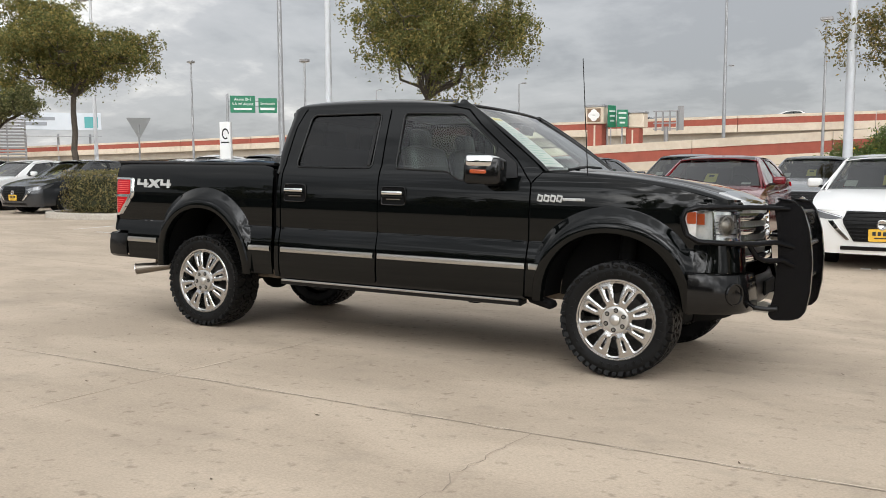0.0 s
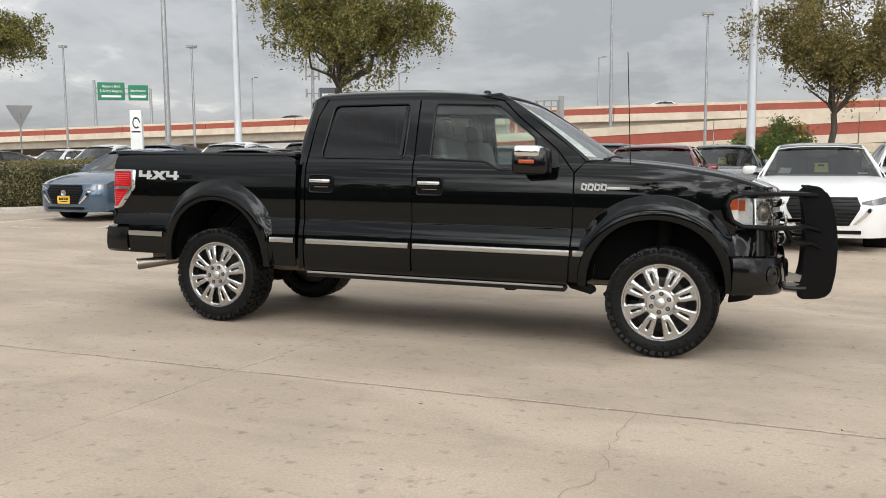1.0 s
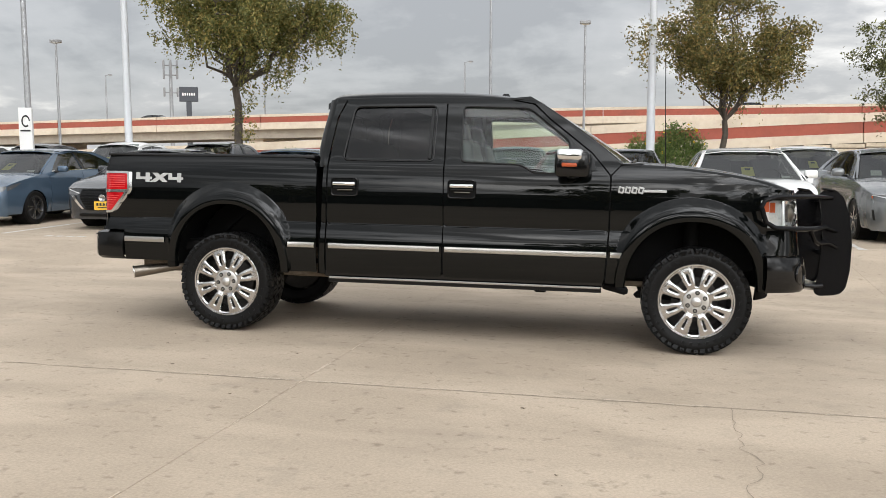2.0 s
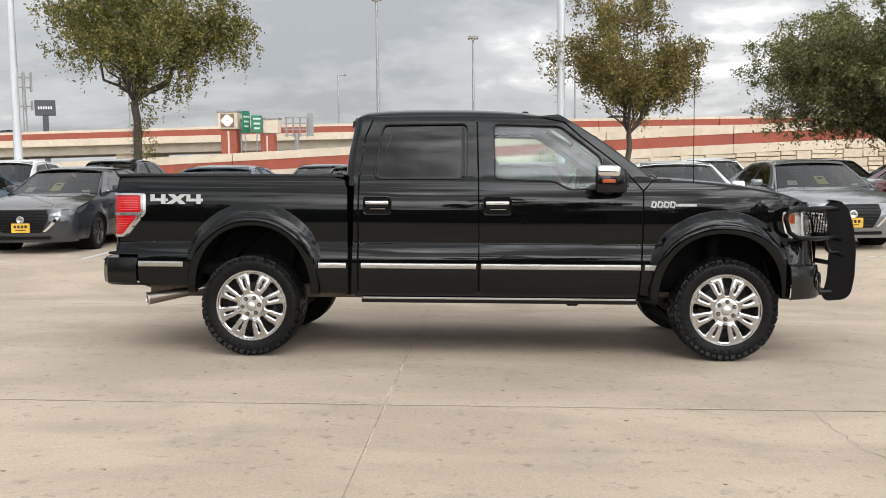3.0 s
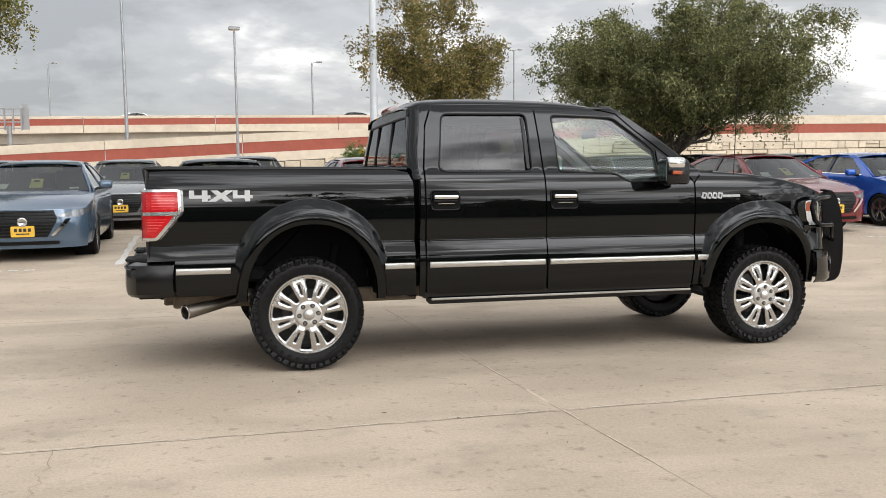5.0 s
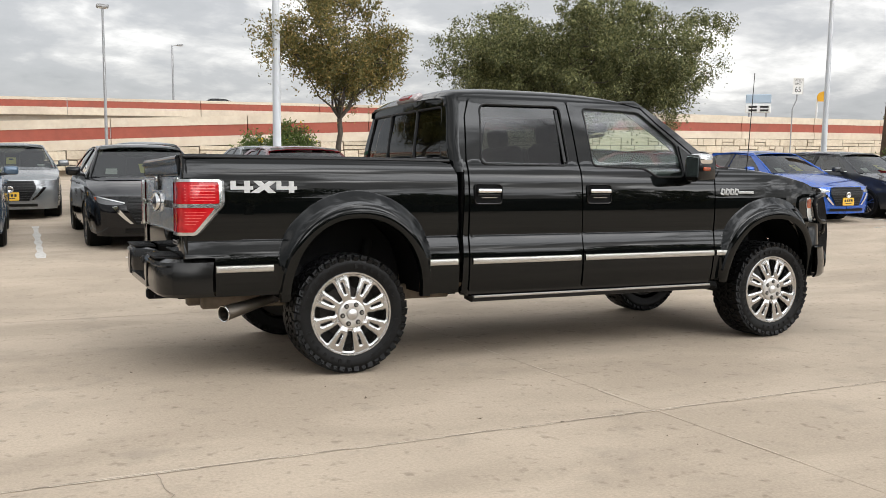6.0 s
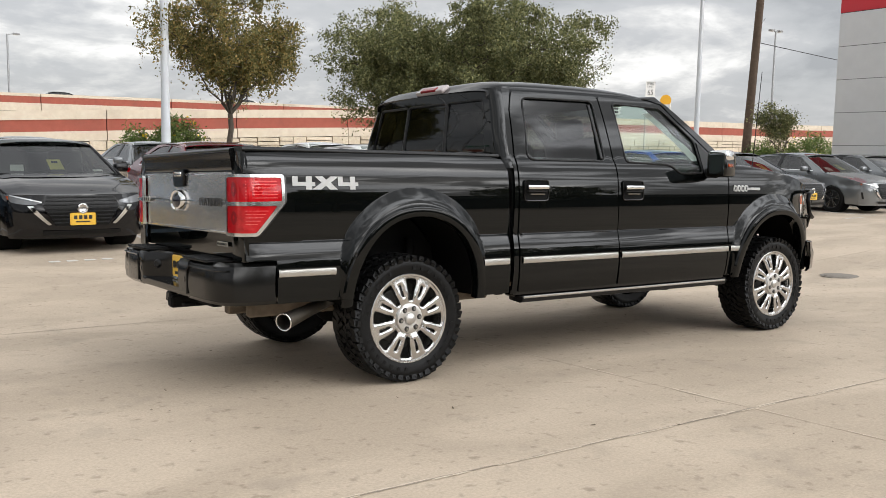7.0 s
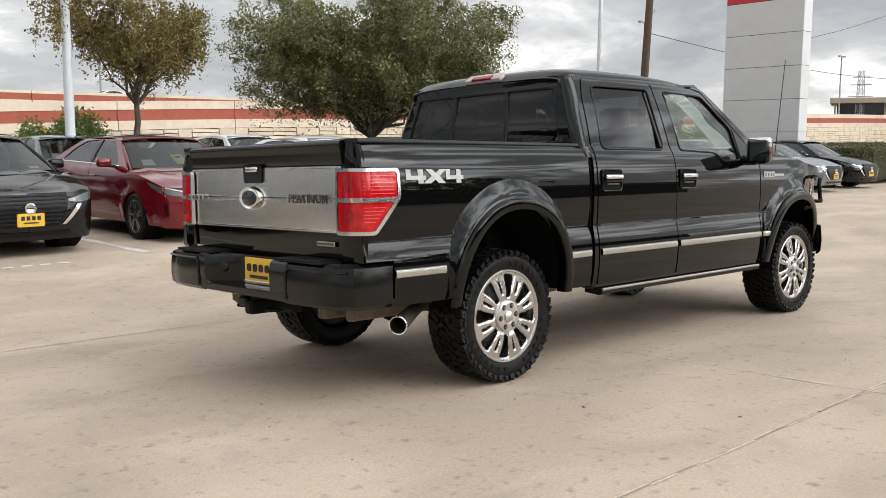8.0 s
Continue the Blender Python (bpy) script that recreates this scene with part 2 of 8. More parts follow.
# ---- ground ----
def concrete_material(name, vary):
    m = mat(name, (0.475, 0.388, 0.294), 0.82, vary=vary, grain=(75.0, 0.34), stain=(0.55, (0.36, 0.295, 0.225), 0.55, 0.50), stain2=(2.6, (0.27, 0.228, 0.178), 0.55, 0.575), bump=(160.0, 0.10))
    n, l = m.node_tree.nodes, m.node_tree.links
    b = n["Principled BSDF"]
    src = b.inputs["Base Color"].links[0].from_socket
    co = n.new("ShaderNodeTexCoord")
    mp = n.new("ShaderNodeMapping")
    mp.inputs["Scale"].default_value = (0.6, 1.25, 1.0)
    mp.inputs["Rotation"].default_value = (0, 0, radians(24))
    l.new(co.outputs["Object"], mp.inputs[0])
    t = n.new("ShaderNodeTexNoise")
    t.inputs["Scale"].default_value, t.inputs["Detail"].default_value, t.inputs["Distortion"].default_value = 0.9, 8.0, 0.6
    l.new(mp.outputs[0], t.inputs["Vector"])
    r = n.new("ShaderNodeValToRGB")
    r.color_ramp.elements[0].position, r.color_ramp.elements[0].color = 0.42, (0.875, 0.868, 0.856, 1)
    r.color_ramp.elements[1].position, r.color_ramp.elements[1].color = 0.60, (1.06, 1.06, 1.06, 1)
    l.new(t.outputs[0], r.inputs[0])
    mx = n.new("ShaderNodeMixRGB")
    mx.blend_type = "MULTIPLY"
    mx.inputs[0].default_value = 1.0
    l.new(src, mx.inputs[1])
    l.new(r.outputs[0], mx.inputs[2])
    # small dark specks and spalls
    v = n.new("ShaderNodeTexNoise")
    v.inputs["Scale"].default_value, v.inputs["Detail"].default_value = 15.0, 8.0
    l.new(co.outputs["Object"], v.inputs["Vector"])
    r2 = n.new("ShaderNodeValToRGB")
    r2.color_ramp.elements[0].position, r2.color_ramp.elements[0].color = 0.60, (1, 1, 1, 1)
    r2.color_ramp.elements[1].position, r2.color_ramp.elements[1].color = 0.74, (0.66, 0.65, 0.63, 1)
    l.new(v.outputs[0], r2.inputs[0])
    mx2 = n.new("ShaderNodeMixRGB")
    mx2.blend_type = "MULTIPLY"
    mx2.inputs[0].default_value = 1.0
    l.new(mx.outputs[0], mx2.inputs[1])
    l.new(r2.outputs[0], mx2.inputs[2])
    l.new(mx2.outputs[0], b.inputs["Base Color"])
    return m


M_CONC = concrete_material("worn_concrete", 0.025)
M_FILL = mat("joint_filler", (0.34, 0.285, 0.22), 0.9, grain=(60.0, 0.5), stain=(7.0, (0.22, 0.185, 0.145), 0.9, 0.5))
M_PAINT = mat("worn_white_paint", (0.62, 0.60, 0.56), 0.7, stain=(14.0, (0.40, 0.36, 0.30), 0.8, 0.47))
M_CRACK = mat("crack", (0.30, 0.25, 0.195), 0.95)

SLAB_X = [-0.63 + 4.85 * k for k in range(-6, 8)]
SLAB_Y = [-2.50 + 4.80 * k for k in range(-2, 4)]

bm = bmesh.new()
xs = [-2500, -600, -200, -90, -50, -36] + [-30 + 1.5 * k for k in range(44)] + [40, 60, 110, 250, 700, 2500]
ys = [-2500, -600, -150, -50, -22] + [-14 + 1.0 * k for k in range(36)] + [26, 34, 60, 110, 250, 700, 2500]
grid(bm, xs, ys, lambda u, v: (u, v, land(u, v) - 0.0095))
ground = tagged(finish("ground", bm, M_CONC), "dusty beige concrete lot with saw-cut joints, stains and cracks", "ground", kind="structure")


def slab(x0, x1, y0, y1):
    g = 0.0018
    bm = bmesh.new()
    nx, ny = 10, 10
    us = [x0 + g + (x1 - x0 - 2 * g) * k / nx for k in range(nx + 1)]
    vs = [y0 + g + (y1 - y0 - 2 * g) * k / ny for k in range(ny + 1)]
    vv = grid(bm, us, vs, lambda u, v: (u, v, land(u, v)))
    rim = [vv[i][0] for i in range(nx + 1)] + [vv[nx][j] for j in range(1, ny + 1)] + [vv[i][ny] for i in range(nx - 1, -1, -1)] + [vv[0][j] for j in range(ny - 1, 0, -1)]
    cx, cy = (x0 + x1) / 2, (y0 + y1) / 2
    low = [bm.verts.new((v.co.x + (g * 0.8 if v.co.x > cx + 2.3 else -g * 0.8 if v.co.x < cx - 2.3 else 0), v.co.y + (g * 0.8 if v.co.y > cy + 2.3 else -g * 0.8 if v.co.y < cy - 2.3 else 0), v.co.z - 0.007)) for v in rim]
    k = len(rim)
    for i in range(k):
        bm.faces.new((rim[i], low[i], low[(i + 1) % k], rim[(i + 1) % k]))
    return part("slab", bm, M_CONC, ground)


for i in range(len(SLAB_X) - 1):
    for j in range(len(SLAB_Y) - 1):
        slab(SLAB_X[i], SLAB_X[i + 1], SLAB_Y[j], SLAB_Y[j + 1])


def strip(name, pts, width, material, lift, seed, label=""):
    """An uneven flat strip along pts on the ground."""
    rnd = random.Random(seed)
    bm = bmesh.new()
    last = None
    for i, (x, y) in enumerate(pts):
        a, b = pts[max(0, i - 1)], pts[min(len(pts) - 1, i + 1)]
        d = Vector((b[0] - a[0], b[1] - a[1])).normalized()
        w = width * rnd.uniform(0.45, 1.2) / 2
        row = [bm.verts.new((x - d.y * s * w, y + d.x * s * w, land(x, y) + lift)) for s in (1, -1)]
        if last:
            bm.faces.new((last[0], last[1], row[1], row[0]))
        last = row
    return part(name, bm, material, ground, label, smooth=False)


def wander(a, b, n, amp, seed):
    rnd = random.Random(seed)
    d = Vector((b[0] - a[0], b[1] - a[1]))
    q = Vector((-d.y, d.x)).normalized()
    off, out = 0.0, []
    for i in range(n + 1):
        off = off * 0.8 + rnd.uniform(-amp, amp)
        s = off * math.sin(math.pi * i / n) if n > 4 else 0
        out.append((a[0] + d.x * i / n + q.x * s, a[1] + d.y * i / n + q.y * s))
    return out


CRACKS = [((1.87, -2.50), (1.72, -4.3), 0.0045), ((-3.27, -2.50), (-3.22, -4.0), 0.0045), ((-0.63, -2.45), (-0.80, -2.0), 0.004), ((1.30, -2.75), (1.05, -2.2), 0.003)]
for i, (a, b, wd) in enumerate(CRACKS):
    strip("crack", wander(a, b, 34, 0.045, i), wd, M_CRACK, 0.003, i, "fine dark crack in the concrete")
# the long joints are spalled along their edges
for i, (a, b) in enumerate((((-5.5, -2.5), (4.6, -2.5)), ((-10.3, 2.3), (9.0, 2.3)))):
    strip("joint_seam", wander(a, b, 190, 0.005, 40 + i), 0.012, M_FILL, 0.0025, 40 + i, "worn saw-cut joint filled with grit")

# pale spalled edges beside the joints
M_SPALL = mat("spalled_edge", (0.60, 0.51, 0.40), 0.9, grain=(90.0, 0.5))
rnd = random.Random(77)
for i in range(80):
    if i % 4 < 3:
        x, y, dx, dy = rnd.uniform(-5.4, 4.5), -2.5 + rnd.choice((-0.009, 0.009)), 1, 0
    else:
        x, y, dx, dy = -0.63 + rnd.choice((-0.006, 0.006)), rnd.uniform(-5.4, 0.8), 0, 1
    ln = rnd.uniform(0.06, 0.35)
    strip("spalled_edge", wander((x, y), (x + dx * ln, y + dy * ln), 9, 0.002, 200 + i), 0.009, M_SPALL, 0.0035, 200 + i)

# stall lines
SLOT_X = [-6.3 + 2.75 * k for k in range(-2, 11)]
for k, x in enumerate(SLOT_X):
    strip("stall_line", [(x, 6.0 + 0.4 * i) for i in range(13)], 0.13, M_PAINT, 0.004, 80 + k, "worn white painted stall line")
    bmq = bmesh.new()
    for q in range(4):
        box(bmq, (x + 1.05 + 0.2 * q, 5.75, land(x + 1.3, 5.75) + 0.003), (0.12, 0.10, 0.004))
    part("stall_mark", bmq, M_PAINT, ground, "faded white stencilled mark")

# twigs, leaves and litter
M_LITTER = mat("dry_leaf", (0.16, 0.12, 0.08), 0.9, vary=0.5)
M_CHIP = mat("white_chip", (0.7, 0.7, 0.68), 0.7)
rnd = random.Random(5)
bm_l, bm_c = bmesh.new(), bmesh.new()
for k in range(90):
    x, y = rnd.uniform(-7, 6), rnd.uniform(-5.2, 4)
    s = rnd.uniform(0.006, 0.020)
    a = rnd.uniform(0, 6.28)
    z = land(x, y) + 0.002
    c, sn = math.cos(a) * s, math.sin(a) * s
    target = bm_c if k % 15 == 0 else bm_l
    q = [target.verts.new((x + u * c - v * sn * 0.45, y + u * sn + v * c * 0.45, z + h)) for u, v, h in ((-1, 0, 0.002), (-0.2, 1, 0), (1, 0.2, 0.006), (0.1, -1, 0.001))]
    target.faces.new(q)
tagged(finish("leaf_litter", bm_l, M_LITTER, smooth=False), "scattered dry leaves and twigs on the concrete", "litter", kind="stuff")
tagged(finish("paper_scraps", bm_c, M_CHIP, smooth=False), "small white scraps lying on the concrete", "litter", kind="stuff")

# round utility cover in the paving
cov = thing("utility_cover", pose(6.35, 1.2, land(6.35, 1.2) + 0.001), "round cast-iron utility cover set in the concrete", "manhole cover")
bm = bmesh.new()
lathe(bm, [(0.0, 0.012), (0.20, 0.012), (0.215, 0.008), (0.22, 0.0), (0.25, 0.006), (0.27, 0.0)], 28)
part("cover_plate", bm, mat("cast_iron", (0.20, 0.175, 0.145), 0.75, 0.1, grain=(40, 0.6)), cov)

# ---- freeway: near ramp wall and far overpass ----
M_BEIGE = mat("beige_concrete", (0.63, 0.545, 0.43), 0.85, grain=(3.0, 0.25), stain=(0.35, (0.42, 0.35, 0.27), 0.6), stain2=(2.2, (0.34, 0.29, 0.23), 0.35, 0.58))
M_RED = mat("red_painted_concrete", (0.33, 0.085, 0.055), 0.8, grain=(3.0, 0.25), stain=(0.6, (0.25, 0.075, 0.052), 0.7))
M_GIRDER = mat("grey_girder", (0.40, 0.36, 0.30), 0.9, grain=(2.0, 0.3), stain=(0.5, (0.24, 0.215, 0.18), 0.6))
M_STONE = mat("ashlar_stone", (0.60, 0.515, 0.395), 0.9, vary=0.10, grain=(9.0, 0.5), stain=(1.1, (0.38, 0.31, 0.22), 0.55), bump=(7.0, 0.9))
M_MORTAR = mat("dark_joint", (0.20, 0.165, 0.12), 0.95)


def band(bm, xs, top, y0, y1, z0, z1):
    """A long bar that follows top(x): between z0 and z1 below it, from y0 to y1."""
    rows = [[bm.verts.new((x, y, top(x) + z)) for y, z in ((y0, z0), (y1, z0), (y1, z1), (y0, z1))] for x in xs]
    for a, b in zip(rows, rows[1:]):
        for k in range(4):
            bm.faces.new((a[k], b[k], b[(k + 1) % 4], a[(k + 1) % 4]))
    bm.faces.new(rows[0])
    bm.faces.new(rows[-1][::-1])
    bmesh.ops.recalc_face_normals(bm, faces=bm.faces[:])


RAMP_Y = 37.0
RAMP = [(-60, 0.75), (-34, 1.3), (-14, 2.0), (3, 2.78), (20, 3.42), (40, 3.62), (60, 3.75), (86, 4.30), (107, 4.65), (200, 5.2)]


def ramp_top(x):
    return lerp_table(RAMP, x)


ramp = thing("wall_ramp", pose(0, 0, 0), "beige freeway ramp wall with a red painted band above cut stone blocks", "retaining wall", kind="structure")
PX = 6.2
for k in range(-8, 26):
    x0, x1 = k * PX + 0.02, (k + 1) * PX - 0.02
    seg = [x0, (x0 + x1) / 2, x1]
    bm = bmesh.new()
    band(bm, seg, ramp_top, RAMP_Y - 0.04, RAMP_Y + 0.3, -0.40, 0.0)
    band(bm, seg, ramp_top, RAMP_Y - 0.10, RAMP_Y + 0.3, -1.36, -0.92)
    part("parapet_panel", bm, M_BEIGE, ramp, smooth=False)
    bm = bmesh.new()
    band(bm, seg, ramp_top, RAMP_Y + 0.0, RAMP_Y + 0.28, -0.92, -0.40)
    part("red_band", bm, M_RED, ramp, "red painted concrete band", smooth=False)
bm = bmesh.new()
band(bm, [-60 + 5 * k for k in range(45)], ramp_top, RAMP_Y + 0.06, RAMP_Y + 8.0, -3.9, -0.9)
part("wall_core", bm, M_MORTAR, ramp, smooth=False)
rnd = random.Random(11)
stones, rest = 0, bmesh.new()
for row in range(5):
    x = -22.0
    while x < 110:
        w = rnd.choice((0.5, 0.75, 0.95, 1.2, 1.5))
        h = 0.44
        top_z = ramp_top(x + w / 2) - 1.37 - row * h
        if top_z > 0.45:
            split = rnd.random() < 0.35
            for q in range(2 if split else 1):
                hh = h / 2 if split else h
                c = (x + w / 2, RAMP_Y - 0.03 - rnd.uniform(0, 0.03), top_z - hh / 2 - q * hh)
                near = row < 3 and -6 < x < 46 and stones < 300
                bb = bmesh.new() if near else rest
                box(bb, c, (w - 0.045, 0.16, hh - 0.04), bevel=0.012 if near else 0)
                if near:
                    part("stone", bb, M_STONE, ramp, smooth=False)
                    stones += 1
        x += w
tagged(part("stones", rest, M_STONE, ramp, smooth=False), kind="stuff")

DECK_Y = 76.0
DECK = [(-220, 2.6), (-120, 3.4), (-74, 4.15), (-30, 5.0), (0, 5.35), (30, 5.5), (70, 5.6), (200, 5.2)]


def deck_top(x):
    return lerp_table(DECK, x)


deck = thing("overpass", pose(0, 0, 0), "long elevated freeway with a red band on its beige parapet and grey girders", "overpass", kind="structure")
for k in range(-18, 19):
    x0, x1 = k * 11.0 + 0.03, (k + 1) * 11.0 - 0.03
    seg = [x0, (x0 + x1) / 2, x1]
    bm = bmesh.new()
    band(bm, seg, deck_top, DECK_Y, DECK_Y + 0.4, -0.24, 0.0)
    band(bm, seg, deck_top, DECK_Y - 0.08, DECK_Y + 0.4, -1.45, -0.80)
    part("parapet_panel", bm, M_BEIGE, deck, smooth=False)
    bm = bmesh.new()
    band(bm, seg, deck_top, DECK_Y + 0.04, DECK_Y + 0.4, -0.80, -0.24)
    part("red_band", bm, M_RED, deck, "red painted concrete band", smooth=False)
bm = bmesh.new()
band(bm, [-200 + 10 * k for k in range(42)], deck_top, DECK_Y + 0.6, DECK_Y + 14.0, -2.3, -1.0)
part("girder", bm, M_GIRDER, deck, smooth=False)
bm = bmesh.new()
band(bm, [12 + 8 * k for k in range(26)], deck_top, DECK_Y + 0.7, DECK_Y + 13.0, -6.5, -2.2)
part("embankment", bm, M_GIRDER, deck, smooth=False)
for x in (-150, -118, -88, -60, -34, -8):
    for y in (DECK_Y + 3, DECK_Y + 10):
        bm = bmesh.new()
        box(bm, (x, y, (deck_top(x) - 2.2) / 2), (1.3, 1.1, deck_top(x) - 2.1), bevel=0.12)
        part("column", bm, M_BEIGE, deck, smooth=False)
    bm = bmesh.new()
    box(bm, (x, DECK_Y + 6.5, deck_top(x) - 2.45), (1.6, 10.5, 0.9), bevel=0.1)
    part("bent_cap", bm, M_BEIGE, deck, smooth=False)

# ---- the pickup ----
from mathutils.geometry import delaunay_2d_cdt

M_BLACK = mat("black_car_paint", (0.0022, 0.0027, 0.0026), 0.012, spec=0.32, bump=(2.2, 0.035))
M_TRIMBLK = mat("black_plastic", (0.007, 0.007, 0.007), 0.40, spec=0.3, grain=(300.0, 0.3), bump=(420.0, 0.10))
M_SATINBLK = mat("satin_black_bumper", (0.005, 0.005, 0.0047), 0.17, spec=0.34, grain=(220.0, 0.3))
M_GLOSSBLK = mat("gloss_black_trim", (0.004, 0.004, 0.004), 0.09, spec=0.42)
M_LINER = mat("wheel_liner", (0.004, 0.004, 0.004), 0.85, spec=0.15, grain=(20.0, 0.5))
M_CHROME = mat("chrome", (0.80, 0.80, 0.79), 0.06, 1.0, rvary=(30.0, 0.03))
M_MIRROR = mat("tinted_mirror", (0.22, 0.245, 0.24), 0.02, 1.0)
M_SATIN = mat("satin_silver", (0.52, 0.51, 0.48), 0.28, 1.0)
M_RIM = mat("polished_aluminium", (0.54, 0.535, 0.525), 0.22, 1.0, rvary=(18.0, 0.06), stain=(26.0, (0.62, 0.60, 0.56), 0.4, 0.56))
M_HUB = mat("satin_aluminium", (0.62, 0.61, 0.59), 0.34, 1.0, rvary=(30.0, 0.06))
M_NUT = mat("steel_lug_nut", (0.30, 0.29, 0.27), 0.30, 1.0)
M_RUBBER = mat("tyre_rubber", (0.0055, 0.0055, 0.0055), 0.46, spec=0.17, grain=(45.0, 0.5), stain=(5.0, (0.009, 0.0085, 0.008), 0.5, 0.55), bump=(240.0, 0.12))
M_FRAME = mat("dusty_frame", (0.16, 0.125, 0.09), 0.85, grain=(14.0, 0.5), stain=(6.0, (0.05, 0.04, 0.03), 0.8))
M_UNDER = mat("underbody", (0.005, 0.005, 0.005), 0.8, spec=0.2, grain=(10.0, 0.4))
M_STEEL = mat("exhaust_steel", (0.22, 0.195, 0.165), 0.36, 0.9, stain=(9.0, (0.22, 0.18, 0.13), 0.7))
# lighter and darker blotches put the lamp's inner highlights into the lens colour
M_REDLENS = mat("red_lamp_lens", (0.42, 0.005, 0.009), 0.05, spec=0.5, stain=(11.0, (0.60, 0.026, 0.030), 0.7, 0.50), stain2=(23.0, (0.22, 0.003, 0.006), 0.7, 0.54))
# pinkish rib colour, painted as glow inside the lens
M_REDGLOW = mat("red_lens_glow", (0.74, 0.085, 0.080), 0.16, 0.2, stain=(40.0, (0.80, 0.30, 0.28), 0.8, 0.52))
M_REDDARK = mat("dark_red_lens", (0.26, 0.006, 0.010), 0.10, spec=0.6)
M_CLEAR = mat("clear_lamp", (0.62, 0.62, 0.61), 0.14, 0.9)
M_BOWL = mat("bright_lamp_bowl", (0.80, 0.80, 0.79), 0.16, 0.6, stain=(28.0, (0.30, 0.30, 0.31), 0.7, 0.53))
M_AMBER = mat("amber_lens", (0.36, 0.065, 0.018), 0.14, spec=0.6)
M_LENS = glass("headlamp_lens", (0.93, 0.95, 0.95))
M_TINT = glass("privacy_glass", (0.065, 0.072, 0.072), gloss=0.033)
M_PANE = glass("clear_green_glass", (0.74, 0.86, 0.81), gloss=0.05)
M_SHIELD = glass("windscreen_glass", (0.86, 0.92, 0.88))
M_CABIN = mat("dark_cabin", (0.035, 0.033, 0.031), 0.7, grain=(80.0, 0.4))
M_PILLAR = mat("pillar_trim_plastic", (0.085, 0.085, 0.08), 0.6, grain=(160.0, 0.3))
M_LEATHER = mat("black_leather", (0.028, 0.026, 0.025), 0.48, bump=(90.0, 0.3))
M_LINING = mat("grey_headliner", (0.30, 0.29, 0.27), 0.9)
M_DECAL = mat("silver_decal", (0.43, 0.43, 0.42), 0.35)
M_GUARD = mat("black_powder_coat", (0.0025, 0.0025, 0.003), 0.25, spec=0.18, grain=(200.0, 0.3))
M_PLATE = mat("yellow_plate", (0.72, 0.44, 0.045), 0.5, grain=(30.0, 0.2))
M_INK = mat("dark_ink", (0.02, 0.02, 0.02), 0.6)
M_SHEET = mat("thin_printed_paper", (0.80, 0.80, 0.76), 0.7)
sh_n, sh_l = M_SHEET.node_tree.nodes, M_SHEET.node_tree.links
sh_t, sh_m = sh_n.new("ShaderNodeBsdfTranslucent"), sh_n.new("ShaderNodeMixShader")
sh_t.inputs[0].default_value = (0.78, 0.80, 0.76, 1)
sh_m.inputs[0].default_value = 0.3
sh_l.new(sh_n["Principled BSDF"].outputs[0], sh_m.inputs[1])
sh_l.new(sh_t.outputs[0], sh_m.inputs[2])
sh_l.new(sh_m.outputs[0], sh_n["Material Output"].inputs[0])
M_PALE = mat("pale_green_print", (0.46, 0.58, 0.53), 0.7)
M_YELLOWP = mat("yellow_print", (0.72, 0.60, 0.12), 0.7)

YC = 0.03
WRAP_X = [(0.0, -2.904), (0.08, -2.904), (0.13, -2.899), (0.175, -2.880), (0.21, -2.852), (0.25, -2.814), (0.30, -2.764), (0.40, -2.664)]
WRAP_Y = [(0.0, 0.762), (0.08, 0.842), (0.13, 0.892), (0.175, 0.930), (0.21, 0.950), (0.25, 0.9565), (0.30, 0.959), (0.40, 0.962)]
truck = tagged(new("pickup_truck"), "glossy black crew-cab pickup truck with polished wheels and grille guard", "pickup truck")
truck.matrix_world = Matrix.Translation((0, -0.92, 0)) @ Matrix(((0.99991, -0.00027, 0.01348, 0), (-0.00027, 0.99922, 0.03949, 0), (-0.01348, -0.03949, 0.99913, 0), (0, 0, 0, 1))) @ Matrix.Translation((0, 0.92, 0))

W_LOW = [(0.40, 0.925), (0.50, 0.952), (0.58, 0.966), (0.66, 0.973), (0.72, 0.974)]
W_MID = [(0.72, 0.974), (0.745, 0.9737), (0.77, 0.9722), (0.80, 0.9685), (0.84, 0.9610), (0.884, 0.9505)]
W_UP = [(0.884, 0.950), (0.93, 0.9545), (1.0, 0.9585), (1.10, 0.9600), (1.20, 0.956), (1.28, 0.946), (1.34, 0.930), (1.375, 0.912), (1.39, 0.900)]
W_GLASS = [(1.39, 0.900), (1.50, 0.867), (1.65, 0.817), (1.78, 0.766), (1.85, 0.735), (1.90, 0.700)]
W_FLARE = [(0.40, 0.925), (0.50, 0.950), (0.60, 0.963), (0.72, 0.9685), (0.86, 0.9655), (1.0, 0.9615), (1.10, 0.9600), (1.20, 0.956), (1.28, 0.946), (1.32, 0.937)]
TAPER = [(-3.0, 0.02), (-2.80, 0.006), (-2.6, 0.0), (1.5, 0.0), (1.8, 0.008), (2.05, 0.034), (2.25, 0.082), (2.36, 0.125), (2.46, 0.18)]
ARCH = {-1: (-1.806, 0.50, 0.494, 0.562), 1: (1.757, 0.48, 0.522, 0.542)}


def arch_e(k, x, z):
    cx, cz, a, b = ARCH[k]
    return math.hypot((x - cx) / a, max(0.0, z - cz) / b)


